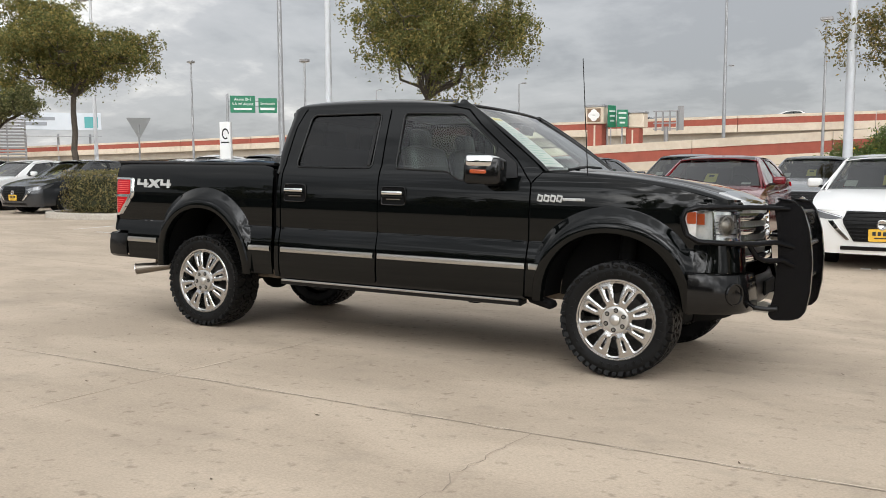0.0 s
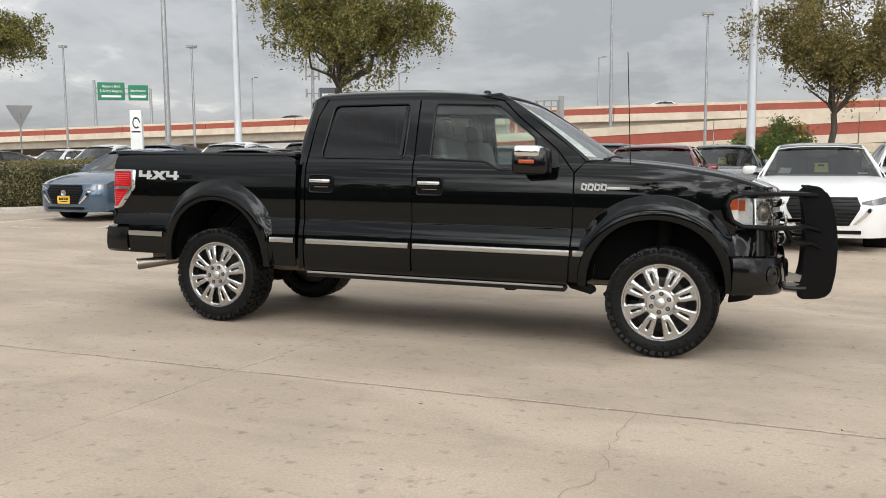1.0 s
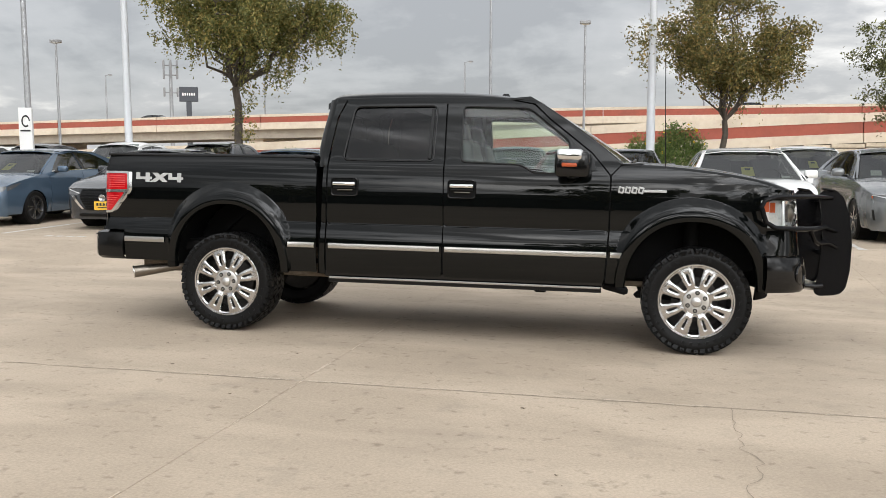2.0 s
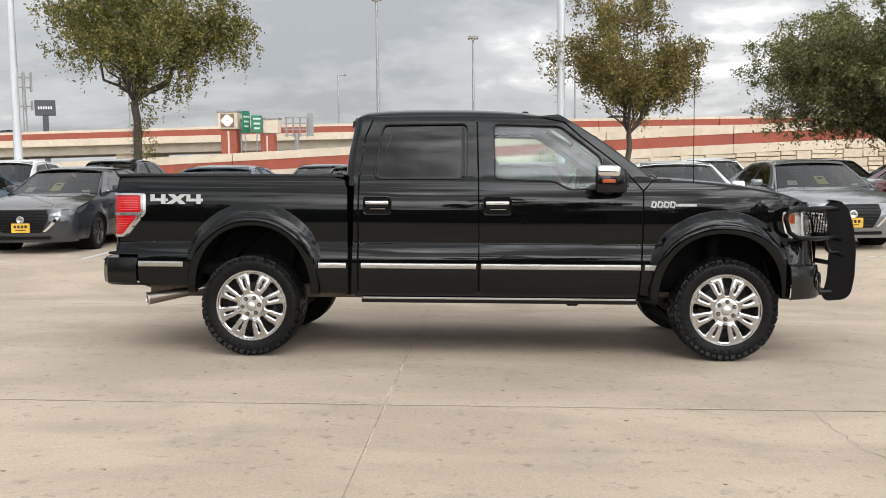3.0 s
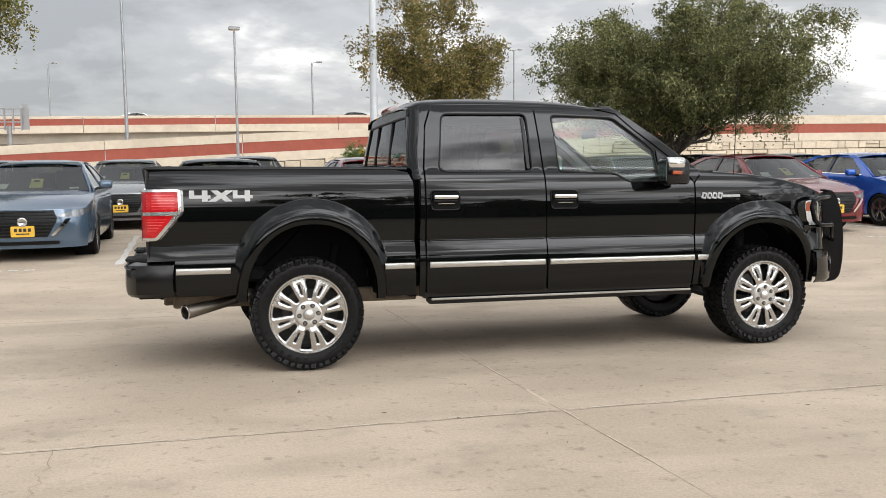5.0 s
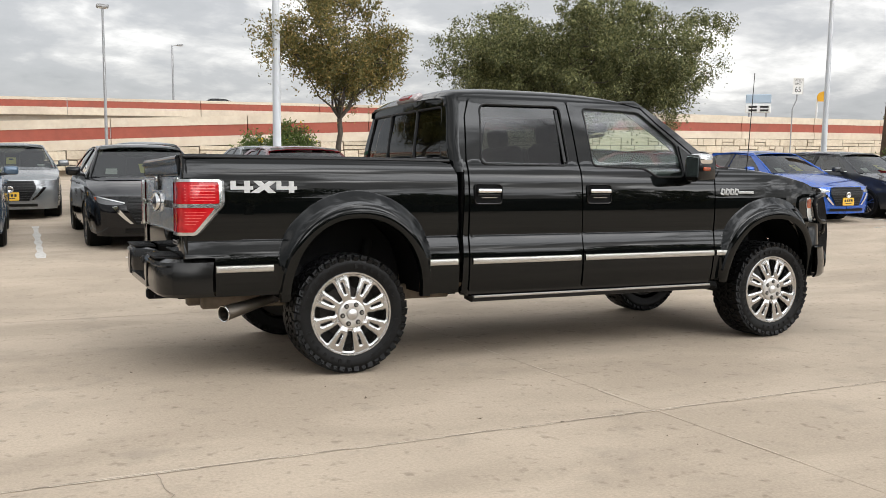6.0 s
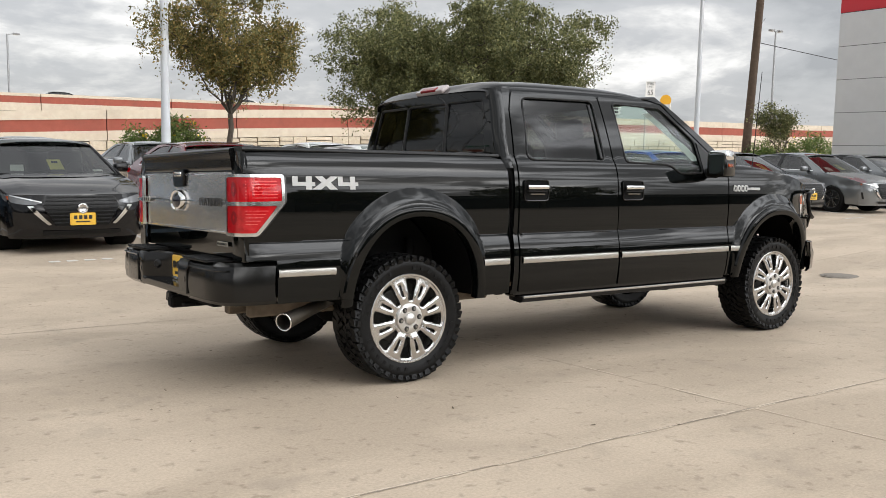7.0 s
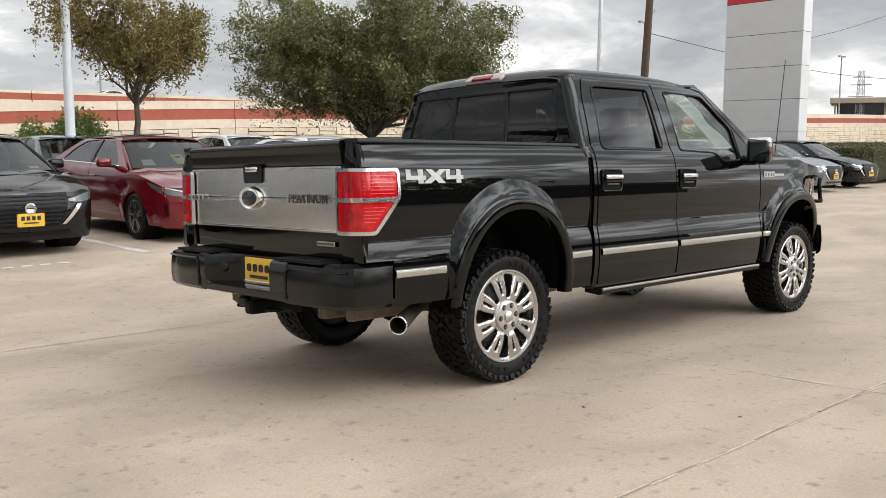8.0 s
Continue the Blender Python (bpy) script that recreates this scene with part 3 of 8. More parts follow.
def wid(x, z):
    """Half the body's width at (x, z)."""
    t = W_LOW if z < 0.72 else W_MID if z < 0.884 else W_UP if z < 1.39 else W_GLASS
    w = lerp_table(t, z)
    w -= lerp_table(TAPER, x)
    if z < 1.3:
        for k in (-1, 1):
            e = arch_e(k, x, z)
            if e < 1.45:
                g = smooth01(0.50, 1.00, z)
                u = min(1.0, max(0.0, (1.04 + 0.19 * g - e) / (0.02 + 0.19 * g)))
                w += (lerp_table(W_FLARE, z) - lerp_table(TAPER, x) - w) * smooth01(0.0, 0.45, u)
                w += (0.022 + 0.034 * g) * math.sin(u * math.pi / 2) ** 1.08
    return w


def side(x, z, s, off=0.0):
    return Vector((x, YC + s * (wid(x, z) + off), z))


def inside(p, poly):
    x, y = p
    hit = False
    j = len(poly) - 1
    for i in range(len(poly)):
        (xi, yi), (xj, yj) = poly[i], poly[j]
        if (yi > y) != (yj > y) and x < (xj - xi) * (y - yi) / (yj - yi) + xi:
            hit = not hit
        j = i
    return hit


def dense(poly, step):
    out = []
    for i, a in enumerate(poly):
        b = poly[(i + 1) % len(poly)]
        n = max(1, int(math.hypot(b[0] - a[0], b[1] - a[1]) / step))
        out += [(a[0] + (b[0] - a[0]) * k / n, a[1] + (b[1] - a[1]) * k / n) for k in range(n)]
    return out


def rounded(poly, r, n=5):
    """The outline with its corners rounded."""
    out = []
    k = len(poly)
    for i in range(k):
        p, a, b = Vector(poly[i]), Vector(poly[i - 1]), Vector(poly[(i + 1) % k])
        rr = min(r, (a - p).length * 0.45, (b - p).length * 0.45)
        u, v = p + (a - p).normalized() * rr, p + (b - p).normalized() * rr
        for j in range(n + 1):
            t = j / n
            q = u * (1 - t) ** 2 + p * 2 * t * (1 - t) + v * t * t
            out.append((q.x, q.y))
    return out


def sheet(name, outer, holes, place, material, parent, label="", step=0.035, flange=0.016, rows=(), inward=None, extra=()):
    """A curved panel: an outline with holes in (u, v), bent to place(u, v), with a turned-in edge. rows: v values at which it bends sharply."""
    loops = [dense(outer, step)] + [dense(h, step) for h in holes]
    pts, edges = [], []
    for lp in loops:
        o = len(pts)
        pts += lp
        edges += [(o + i, o + (i + 1) % len(lp)) for i in range(len(lp))]
    nb = len(pts)
    x0, x1 = min(p[0] for p in loops[0]), max(p[0] for p in loops[0])
    y0, y1 = min(p[1] for p in loops[0]), max(p[1] for p in loops[0])
    nu, nv = int((x1 - x0) / step) + 1, int((y1 - y0) / step) + 1
    vs = sorted([y0 + (y1 - y0) * (j + 0.5) / nv for j in range(nv)] + list(rows))
    arr = np.array(pts)
    for p in extra:
        if inside(p, loops[0]) and not any(inside(p, h) for h in loops[1:]) and np.min(np.hypot(arr[:nb, 0] - p[0], arr[:nb, 1] - p[1])) > step * 0.22:
            pts.append(p)
    kept = np.array(pts[nb:]) if len(pts) > nb else None
    for i in range(nu):
        for v in vs:
            p = (x0 + (x1 - x0) * (i + 0.5) / nu, v)
            if inside(p, loops[0]) and not any(inside(p, h) for h in loops[1:]) and np.min(np.hypot(arr[:nb, 0] - p[0], arr[:nb, 1] - p[1])) > step * 0.45 and (kept is None or np.min(np.hypot(kept[:, 0] - p[0], kept[:, 1] - p[1])) > step * 0.6):
                pts.append(p)
    res = delaunay_2d_cdt([Vector(p) for p in pts], edges, [], 0, 1e-6)
    vv, ff = res[0], []
    for f in res[2]:
        c = sum((vv[i] for i in f), Vector((0, 0))) / len(f)
        if inside(c, loops[0]) and not any(inside(c, h) for h in loops[1:]):
            ff.append(f)
    e = 1e-4
    verts, normals = [], []
    for p in vv:
        a = place(p.x, p.y)
        n = (place(p.x + e, p.y) - place(p.x - e, p.y)).cross(place(p.x, p.y + e) - place(p.x, p.y - e))
        verts.append(a)
        normals.append(n.normalized())
    mid = place((x0 + x1) / 2, (y0 + y1) / 2)
    inw = Vector(inward) if inward else Vector((0, -1 if mid.y > YC else 1, 0))
    flip = sum(n.dot(inw) for n in normals) > 0
    if flip:
        normals = [-n for n in normals]
    faces = []
    for f in ff:
        a, b, c = (verts[i] for i in f[:3])
        if (b - a).cross(c - a).dot(normals[f[0]]) < 0:
            f = f[::-1]
        faces.append(tuple(f))
    count = {}
    for f in faces:
        for i in range(len(f)):
            k = (f[i], f[(i + 1) % len(f)])
            count[k] = 1
    rim = [k for k in count if (k[1], k[0]) not in count]
    dup = {}
    for k in rim:
        for i in k:
            if i not in dup:
                dup[i] = len(verts)
                verts += [verts[i].copy(), verts[i] + inw * flange]
                normals += [Vector(), Vector()]
    for a, b in rim:
        faces.append((dup[b], dup[a], dup[a] + 1, dup[b] + 1))
    me = bpy.data.meshes.new(name)
    me.from_pydata([tuple(v) for v in verts], [], faces)
    me.polygons.foreach_set("use_smooth", [True] * len(faces))
    me.update()
    me.normals_split_custom_set_from_vertices([tuple(n) for n in normals])
    me.materials.append(material)
    ob = new(name, me)
    ob.parent = parent
    if label:
        ob["label"] = label
    return ob


def arch_line(k, scale, z_in, z_out, n=30):
    """The wheel opening's outline from its rear foot to its front foot."""
    cx, cz, a, b = ARCH[k]
    out = []
    for i in range(n + 1):
        t = math.pi * (1 - i / n)
        out.append((cx + a * scale * math.copysign(abs(math.cos(t)) ** 0.92, math.cos(t)), cz + b * scale * abs(math.sin(t)) ** 0.96))
    return [(out[0][0], z_in)] + out + [(out[-1][0], z_out)]


def cab_edge(z):
    """The x at which the cab's side turns into its back."""
    return -1.030 + 0.045 * smooth01(1.45, 1.84, z)


WIN_R = rounded([(-0.885, 1.378), (-0.828, 1.800), (-0.168, 1.810), (-0.168, 1.378)], 0.05)
WIN_F = rounded([(0.045, 1.378), (0.035, 1.806), (0.545, 1.794), (0.70, 1.672), (0.855, 1.545), (0.862, 1.305), (0.60, 1.300), (0.50, 1.362)], 0.035)
DOOR_R = rounded([(-0.995, 0.50), (-0.085, 0.50), (-0.078, 0.9), (-0.088, 1.40), (-0.102, 1.850), (-0.90, 1.842), (-0.955, 1.71), (-0.99, 1.40)], 0.03)
DOOR_F = rounded([(-0.067, 0.50), (1.135, 0.50), (1.158, 0.90), (1.160, 1.29), (1.02, 1.455), (0.86, 1.580), (0.70, 1.705), (0.575, 1.822), (0.44, 1.848), (-0.090, 1.851), (-0.076, 1.40)], 0.02)
cab_c = [(-1.052, 0.49), (-1.008, 0.49), (-1.003, 1.40), (-0.966, 1.71), (-0.908, 1.856)] + [(cab_edge(z), z) for z in (1.856, 1.84, 1.80, 1.75, 1.70, 1.65, 1.60, 1.55, 1.50, 1.45, 1.40, 1.30)]
pillar_a = [(0.45, 1.856), (0.582, 1.832), (0.707, 1.715), (0.867, 1.590), (1.027, 1.463), (1.165, 1.300), (1.235, 1.372), (1.16, 1.440), (0.90, 1.630), (0.74, 1.752), (0.62, 1.838), (0.53, 1.872)]
bed = [(-2.712, 0.785), (-2.706, 0.545)] + arch_line(-1, 1.0, 0.545, 0.50) + [(-1.075, 0.50), (-1.085, 1.30), (-1.12, 1.372), (-1.20, 1.386), (-2.872, 1.386), (-2.886, 1.264), (-2.838, 1.262), (-2.838, 0.914), (-2.890, 0.912), (-2.885, 0.785)]
fender = arch_line(1, 1.0, 0.50, 0.735) + [(2.284, 0.735), (2.284, 1.190), (2.40, 1.215), (2.20, 1.268), (1.90, 1.318), (1.55, 1.352), (1.24, 1.366), (1.172, 1.29), (1.170, 0.90), (1.148, 0.50)]

CREASE = {}
for k in (-1, 1):
    cx, cz, a, b = ARCH[k]
    CREASE[k] = []
    for t in range(-2, 93):
        c_, s_ = math.cos(t * math.pi / 90), math.sin(t * math.pi / 90)
        ee = 1.25
        for _ in range(6):
            ee = 1.04 + 0.19 * smooth01(0.50, 1.00, cz + b * ee * s_)
        CREASE[k] += [(cx + a * e * c_, cz + b * e * s_) for e in [ee + 0.02, ee + 0.002] + [ee - (ee - 1.01) * f for f in (0.02, 0.1, 0.2, 0.3, 0.4, 0.5, 0.6, 0.75, 0.9)]]
    CREASE[k] = [p for p in CREASE[k] if abs(p[1] - 0.884) > 0.016]
    CREASE[k] += [(cx + sx * a * (1.0 + 0.016 * i), z) for z in (0.875, 0.884, 0.893) for sx in (-1, 1) for i in range(-28, 32)]

for s in (-1, 1):
    def at(u, v, s=s):
        return side(u, v, s)

    def at_in(u, v, s=s):
        return side(u, v, s, -0.011)

    R = (0.876, 0.884, 0.892, 0.72, 0.745, 0.77, 0.80, 0.82, 0.84, 0.86)
    sheet("bed_side", bed, [], at, M_BLACK, truck, rows=R, step=0.019, extra=CREASE[-1])
    dr = sheet("rear_door", DOOR_R, [WIN_R], at, M_BLACK, truck, rows=R)
    df = sheet("front_door", DOOR_F, [WIN_F], at, M_BLACK, truck, rows=R)
    sheet("cab_corner", cab_c, [], at, M_BLACK, truck, rows=R)
    sheet("windscreen_pillar", pillar_a, [], at, M_BLACK, truck, step=0.025)
    sheet("front_fender", fender, [], at, M_BLACK, truck, rows=R, step=0.019, extra=CREASE[1])
    wr = sheet("rear_door_glass", [(x, z) for x, z in WIN_R], [], at_in, M_TINT, dr, "dark privacy glass", flange=0.002)
    wf = sheet("front_door_glass", [(x, z) for x, z in WIN_F], [], at_in, M_PANE, df, "clear green-tinted glass", flange=0.002)
    wr.visible_shadow = wf.visible_shadow = False
    for win, par in ((WIN_R, dr), (WIN_F, df)):
        bm = bmesh.new()
        lp = [side(x, z, s, 0.001) for x, z in win]
        tube(bm, lp + [lp[0]], 0.007, 6, caps=False)
        part("window_seal", bm, M_TRIMBLK, par, "matt black rubber seal")
    bm = bmesh.new()
    box(bm, (-0.200, YC + s * (wid(-0.200, 1.59) - 0.008), 1.59), (0.026, 0.012, 0.415), (s * 20.5, 0, 0), 0.003)
    part("quarter_bar", bm, M_TRIMBLK, dr)
    for xj, zt_ in ((-0.079, 1.845), (-1.003, 1.40), (1.163, 1.29)):
        bm = bmesh.new()
        grid(bm, (xj - 0.035, xj + 0.035), [0.51 + (zt_ - 0.51) * k / 14 for k in range(15)], lambda u, v: side(u, v, s, -0.022))
        solid(part("door_jamb", bm, M_UNDER, truck), 0.004)
    bm = bmesh.new()
    line_ = [(0.45, 1.853), (0.578, 1.828), (0.703, 1.711), (0.863, 1.586), (1.023, 1.459), (1.162, 1.296)]
    grid(bm, range(6), (-0.03, 0.0, 0.03), lambda u, v: side(line_[u][0] + v * 0.6, line_[u][1] + v * 0.8, s, -0.020))
    solid(part("pillar_jamb", bm, M_UNDER, truck), 0.004)
    # chrome belt strips along the doors and the bed
    for x0, x1, par in ((-2.706, -2.355, truck), (-1.302, -1.09, truck), (-0.975, -0.096, dr), (-0.056, 1.150, df), (1.178, 1.262, truck)):
        bm = bmesh.new()
        n = max(2, int((x1 - x0) / 0.06))
        prof = ((0.690, 0.001), (0.694, 0.009), (0.712, 0.012), (0.731, 0.009), (0.735, 0.001))
        grid(bm, [x0 + (x1 - x0) * i / n for i in range(n + 1)], range(5), lambda u, v: side(u, prof[v][0], s, prof[v][1]))
        part("belt_strip", bm, M_SATIN, par, "satin silver trim strip", angle=50)
    # door handles: a flat dark plate and bar stand in for each cup's shade
    for x0, par in ((-0.957, dr), (-0.040, df)):
        y = YC + s * wid(x0 + 0.1, 1.17)
        bm = bmesh.new()
        for pts_ in (rounded([(x0, 1.108), (x0 + 0.208, 1.108), (x0 + 0.208, 1.238), (x0, 1.238)], 0.025),):
            prism(bm, pts_, lambda u, v, w: (u, y + s * (w - 0.006), v), 0.010)
        handle = part("door_handle", bm, M_LINER, par, "chrome pull handle in a black bezel", angle=40)
        bm = bmesh.new()
        lp = [(u, y + s * 0.006, v) for u, v in rounded([(x0, 1.104), (x0 + 0.208, 1.104), (x0 + 0.208, 1.240), (x0, 1.240)], 0.028)]
        tube(bm, lp + [lp[0], lp[1]], 0.0055, 8, caps=False)
        part("bezel", bm, M_GLOSSBLK, handle, "gloss black bezel")
        bm = bmesh.new()
        box(bm, (x0 + 0.104, y + s * 0.024, 1.194), (0.182, 0.026, 0.030), bevel=0.010, seg=3)
        part("grip", bm, M_CHROME, handle, "chrome grip", angle=60)
        bm = bmesh.new()
        box(bm, (x0 + 0.104, y + s * 0.014, 1.167), (0.170, 0.016, 0.012), bevel=0.003)
        part("grip_shade", bm, M_TRIMBLK, handle)
        bm = bmesh.new()
        box(bm, (x0 + 0.108, y + s * 0.012, 1.147), (0.120, 0.012, 0.008), bevel=0.003, seg=2)
        part("lower_lip", bm, M_STEEL, handle, "thin chrome lip", angle=60)
    # wheel-arch lips, liners
    for k in (-1, 1):
        line = arch_line(k, 1.0, 0.545 if k < 0 else 0.49, 0.49 if k < 0 else 0.735, 34)
        cx, cz, a, b = ARCH[k]
        bm = bmesh.new()
        rows_ = []
        for (x, z) in line:
            e = max(arch_e(k, x, z), 0.2)
            ux, uz = (x - cx), max(z - cz, 0.0)
            ln = math.hypot(ux, uz) or 1.0
            ux, uz = ux / ln, uz / ln
            base = wid(x, z)
            rows_.append([bm.verts.new((x + ux * du, YC + s * (base + dy), z + uz * du)) for du, dy in ((0.020, 0.004), (0.012, 0.019), (-0.018, 0.025), (-0.044, 0.018), (-0.052, 0.0), (-0.040, -0.06))])
        for p, q in zip(rows_, rows_[1:]):
            for j in range(5):
                bm.faces.new((p[j], p[j + 1], q[j + 1], q[j]))
        bmesh.ops.recalc_face_normals(bm, faces=bm.faces[:])
        solid(part("arch_lip", bm, M_BLACK, truck, "raised black wheel-arch moulding", angle=45), 0.004)
        bm = bmesh.new()
        zin, zout = (0.545, 0.49) if k < 0 else (0.49, 0.60)
        ln_ = arch_line(k, 0.985, zin, zout, 26)
        us = range(len(ln_))
        grid(bm, us, (0.0, 0.12, 0.42), lambda u, v: (ln_[u][0], YC + s * (0.925 - v), ln_[u][1] + 0.01))
        part("wheel_liner", bm, M_LINER, truck, "rough black wheel-well liner")
        bm = bmesh.new()
        prism(bm, ln_, lambda u, v, w: (u, YC + s * (0.47 + w), v), 0.02)
        part("well_wall", bm, M_UNDER, truck)
    # running board with a silver edge
    bm = bmesh.new()
    prism(bm, [(0.0, 0.475), (0.135, 0.47), (0.145, 0.458), (0.136, 0.434), (0.11, 0.428), (0.0, 0.44)], lambda u, v, w: (-0.97 + w, YC + s * (0.845 + u), v), 2.09)
    board = part("running_board", bm, M_TRIMBLK, truck, "black running board with a silver edge strip", angle=30)
    bm = bmesh.new()
    box(bm, (0.075, YC + s * 0.986, 0.4665), (2.08, 0.014, 0.016), bevel=0.004)
    part("edge_strip", bm, M_SATIN, board, "silver edge strip")
    bm = bmesh.new()
    box(bm, (0.06, YC + s * 0.90, 0.50), (2.16, 0.11, 0.06), bevel=0.012)
    part("rocker", bm, M_GLOSSBLK, truck)
    # mirrors: the outer end draws in towards the front
    def drawn_in(bm):
        for q in bm.verts:
            over = (q.co.y - YC) * s - 1.04
            if over > 0:
                q.co.y = YC + s * (1.04 + over * (1 - 0.52 * smooth01(0.76, 1.05, q.co.x)))
        return bm

    bm = bmesh.new()
    box(bm, (0.899, YC + s * 1.138, 1.368), (0.240, 0.196, 0.186), (0, 0, s * 6), 0.030, 3)
    mir = part("door_mirror", drawn_in(bm), M_GLOSSBLK, df, "black door mirror with a chrome cap and amber lamp", angle=60)
    bm = bmesh.new()
    box(bm, (0.882, YC + s * 1.140, 1.434), (0.186, 0.204, 0.084), (0, 0, s * 6), 0.028, 3)
    part("mirror_cap", drawn_in(bm), M_CHROME, mir, "chrome mirror cap", angle=60)
    bm = bmesh.new()
    box(bm, (0.872, YC + s * 1.228, 1.362), (0.105, 0.024, 0.027), (0, 0, s * 6), 0.006)
    part("signal_lamp", drawn_in(bm), M_AMBER, mir, "amber signal lamp")
    bm = bmesh.new()
    box(bm, (0.7810, YC + s * 1.140, 1.372), (0.008, 0.150, 0.150), (0, 0, s * 6), 0.003)
    part("mirror_glass", bm, M_MIRROR, mir, "mirror glass")
    bm = bmesh.new()
    tube(bm, [(0.93, YC + s * 0.90, 1.318), (0.91, YC + s * 0.98, 1.302), (0.87, YC + s * 1.06, 1.302)], [0.042, 0.034, 0.036], 10)
    part("mirror_arm", bm, M_TRIMBLK, mir)
    bm = bmesh.new()
    prism(bm, [(0.872, 1.31), (1.06, 1.33), (1.03, 1.43), (0.872, 1.545)], lambda u, v, w: side(u, v, s, 0.001 + w), 0.008)
    part("mirror_base", bm, M_TRIMBLK, df)
    # 4x4 decal on the bed
    bm = bmesh.new()
    four = [(0.0, 1.0), (0.24, 1.0), (0.24, 0.56), (0.60, 0.56), (0.60, 1.0), (0.86, 1.0), (0.86, 0.56), (1.0, 0.56), (1.0, 0.27), (0.86, 0.27), (0.86, 0.0), (0.60, 0.0), (0.60, 0.27), (0.0, 0.27)]
    ex_ = [(0.0, 1.0), (0.36, 1.0), (0.52, 0.74), (0.72, 1.0), (1.10, 1.0), (0.72, 0.52), (1.04, 0.0), (0.68, 0.0), (0.50, 0.29), (0.26, 0.0), (-0.14, 0.0), (0.30, 0.52)]
    for glyph, u0, u1 in ((four, 0.0, 0.335), (ex_, 0.335, 0.665), (four, 0.685, 1.0)):
        def spot(u, v, w):
            uu = u0 + (u1 - u0) * u
            uu = uu if s < 0 else 1 - uu
            return side(-2.612 + 0.412 * uu, 1.176 + 0.074 * v, s, 0.001 + w)
        prism(bm, glyph, spot, 0.003)
    part("decal", bm, M_DECAL, truck, "silver 4X4 decal", smooth=False)
    # fender badge: a chrome frame and plain bars
    bm = bmesh.new()
    for j in range(4):
        xj = 1.222 + 0.047 * j
        box(bm, (xj + 0.02, YC + s * (wid(xj, 1.19) + 0.004), 1.190), (0.042, 0.008, 0.050), (0, 12, 0), bevel=0.004)
    box(bm, (1.485, YC + s * (wid(1.485, 1.185) + 0.004), 1.186), (0.16, 0.006, 0.020), bevel=0.003)
    part("fender_badge", bm, M_DECAL, truck, "chrome fender badge")
    bm = bmesh.new()
    for j in range(4):
        xj = 1.222 + 0.047 * j
        box(bm, (xj + 0.021, YC + s * (wid(xj, 1.19) + 0.0075), 1.190), (0.018, 0.003, 0.024), (0, 12, 0), bevel=0.001)
    tagged(part("badge_inlay", bm, M_INK, truck), kind="stuff")
    # tail lamps, wrapped round the bed's corner
    def lamp_at(u, z, out=0.0, s=s):
        """u: along the wrap, from the gate's edge round the corner to the side."""
        x = lerp_table(WRAP_X, u)
        y = lerp_table(WRAP_Y, u) + (wid(-2.72, z) - 0.960) * smooth01(0.05, 0.2, u)
        dx = lerp_table(WRAP_X, u + 0.004) - lerp_table(WRAP_X, u - 0.004)
        dy = lerp_table(WRAP_Y, u + 0.004) - lerp_table(WRAP_Y, u - 0.004)
        ln = math.hypot(dx, dy) or 1.0
        return Vector((x - dy / ln * out, YC + s * (y + dx / ln * out), z))

    up_ = rounded([(0.014, 1.106), (0.014, 1.241), (0.380, 1.241), (0.383, 1.112)], 0.012, 3)
    low_ = rounded([(0.014, 0.937), (0.014, 1.086), (0.356, 1.086), (0.236, 0.939)], 0.014, 3)
    rim_l = rounded([(0.0, 0.918), (0.0, 1.258), (0.398, 1.258), (0.400, 1.104), (0.246, 0.920)], 0.022, 4)
    inw = (0.75, -s * 0.66, 0)
    lamp = sheet("tail_lamp", rim_l, [up_, low_], lambda u, v: lamp_at(u, v, 0.018), M_CLEAR, truck, "red tail lamp in a bright chrome surround", step=0.014, flange=0.022, inward=inw)
    for name, poly, ends in (("upper_lens", up_, [(1.128 + 0.018 * q, 0.185, 0.358) for q in range(6)]), ("lower_lens", low_, [(0.985 + 0.018 * q, 0.185, 0.245 + 0.0151 * q) for q in range(5)])):
        lens = sheet(name, poly, [], lambda u, v: lamp_at(u, v, 0.013), M_REDLENS, lamp, "ribbed red lens", step=0.018, flange=0.008, inward=inw)
        for uc, zc, rr in (((0.10, 1.176, 0.034),) if name == "upper_lens" else ((0.10, 1.02, 0.032),)):
            bm = bmesh.new()
            grid(bm, range(13), (0.35, 0.7, 1.0), lambda a, f: lamp_at(uc + rr * f * math.cos(a * math.tau / 12), zc + rr * 1.2 * f * math.sin(a * math.tau / 12), 0.0138))
            part("bulb_well", bm, M_REDDARK, lens, "dark red bulb well")
        for zq, u0, u1 in ends:
            bm = bmesh.new()
            grid(bm, [u0 + (u1 - u0) * k / 5 for k in range(6)], (zq, zq + 0.0045), lambda u, v: lamp_at(u, v, 0.0138))
            solid(part("lens_rib", bm, M_REDGLOW, lens), 0.0008)

# roof
ROOF_Z = [(-1.075, 1.865), (-1.0, 1.922), (-0.90, 1.942), (-0.39, 1.958), (0.14, 1.945), (0.38, 1.918), (0.56, 1.868)]
ROOF_E = [(-1.075, 1.82), (-1.0, 1.853), (-0.90, 1.858), (0.38, 1.858), (0.56, 1.838)]


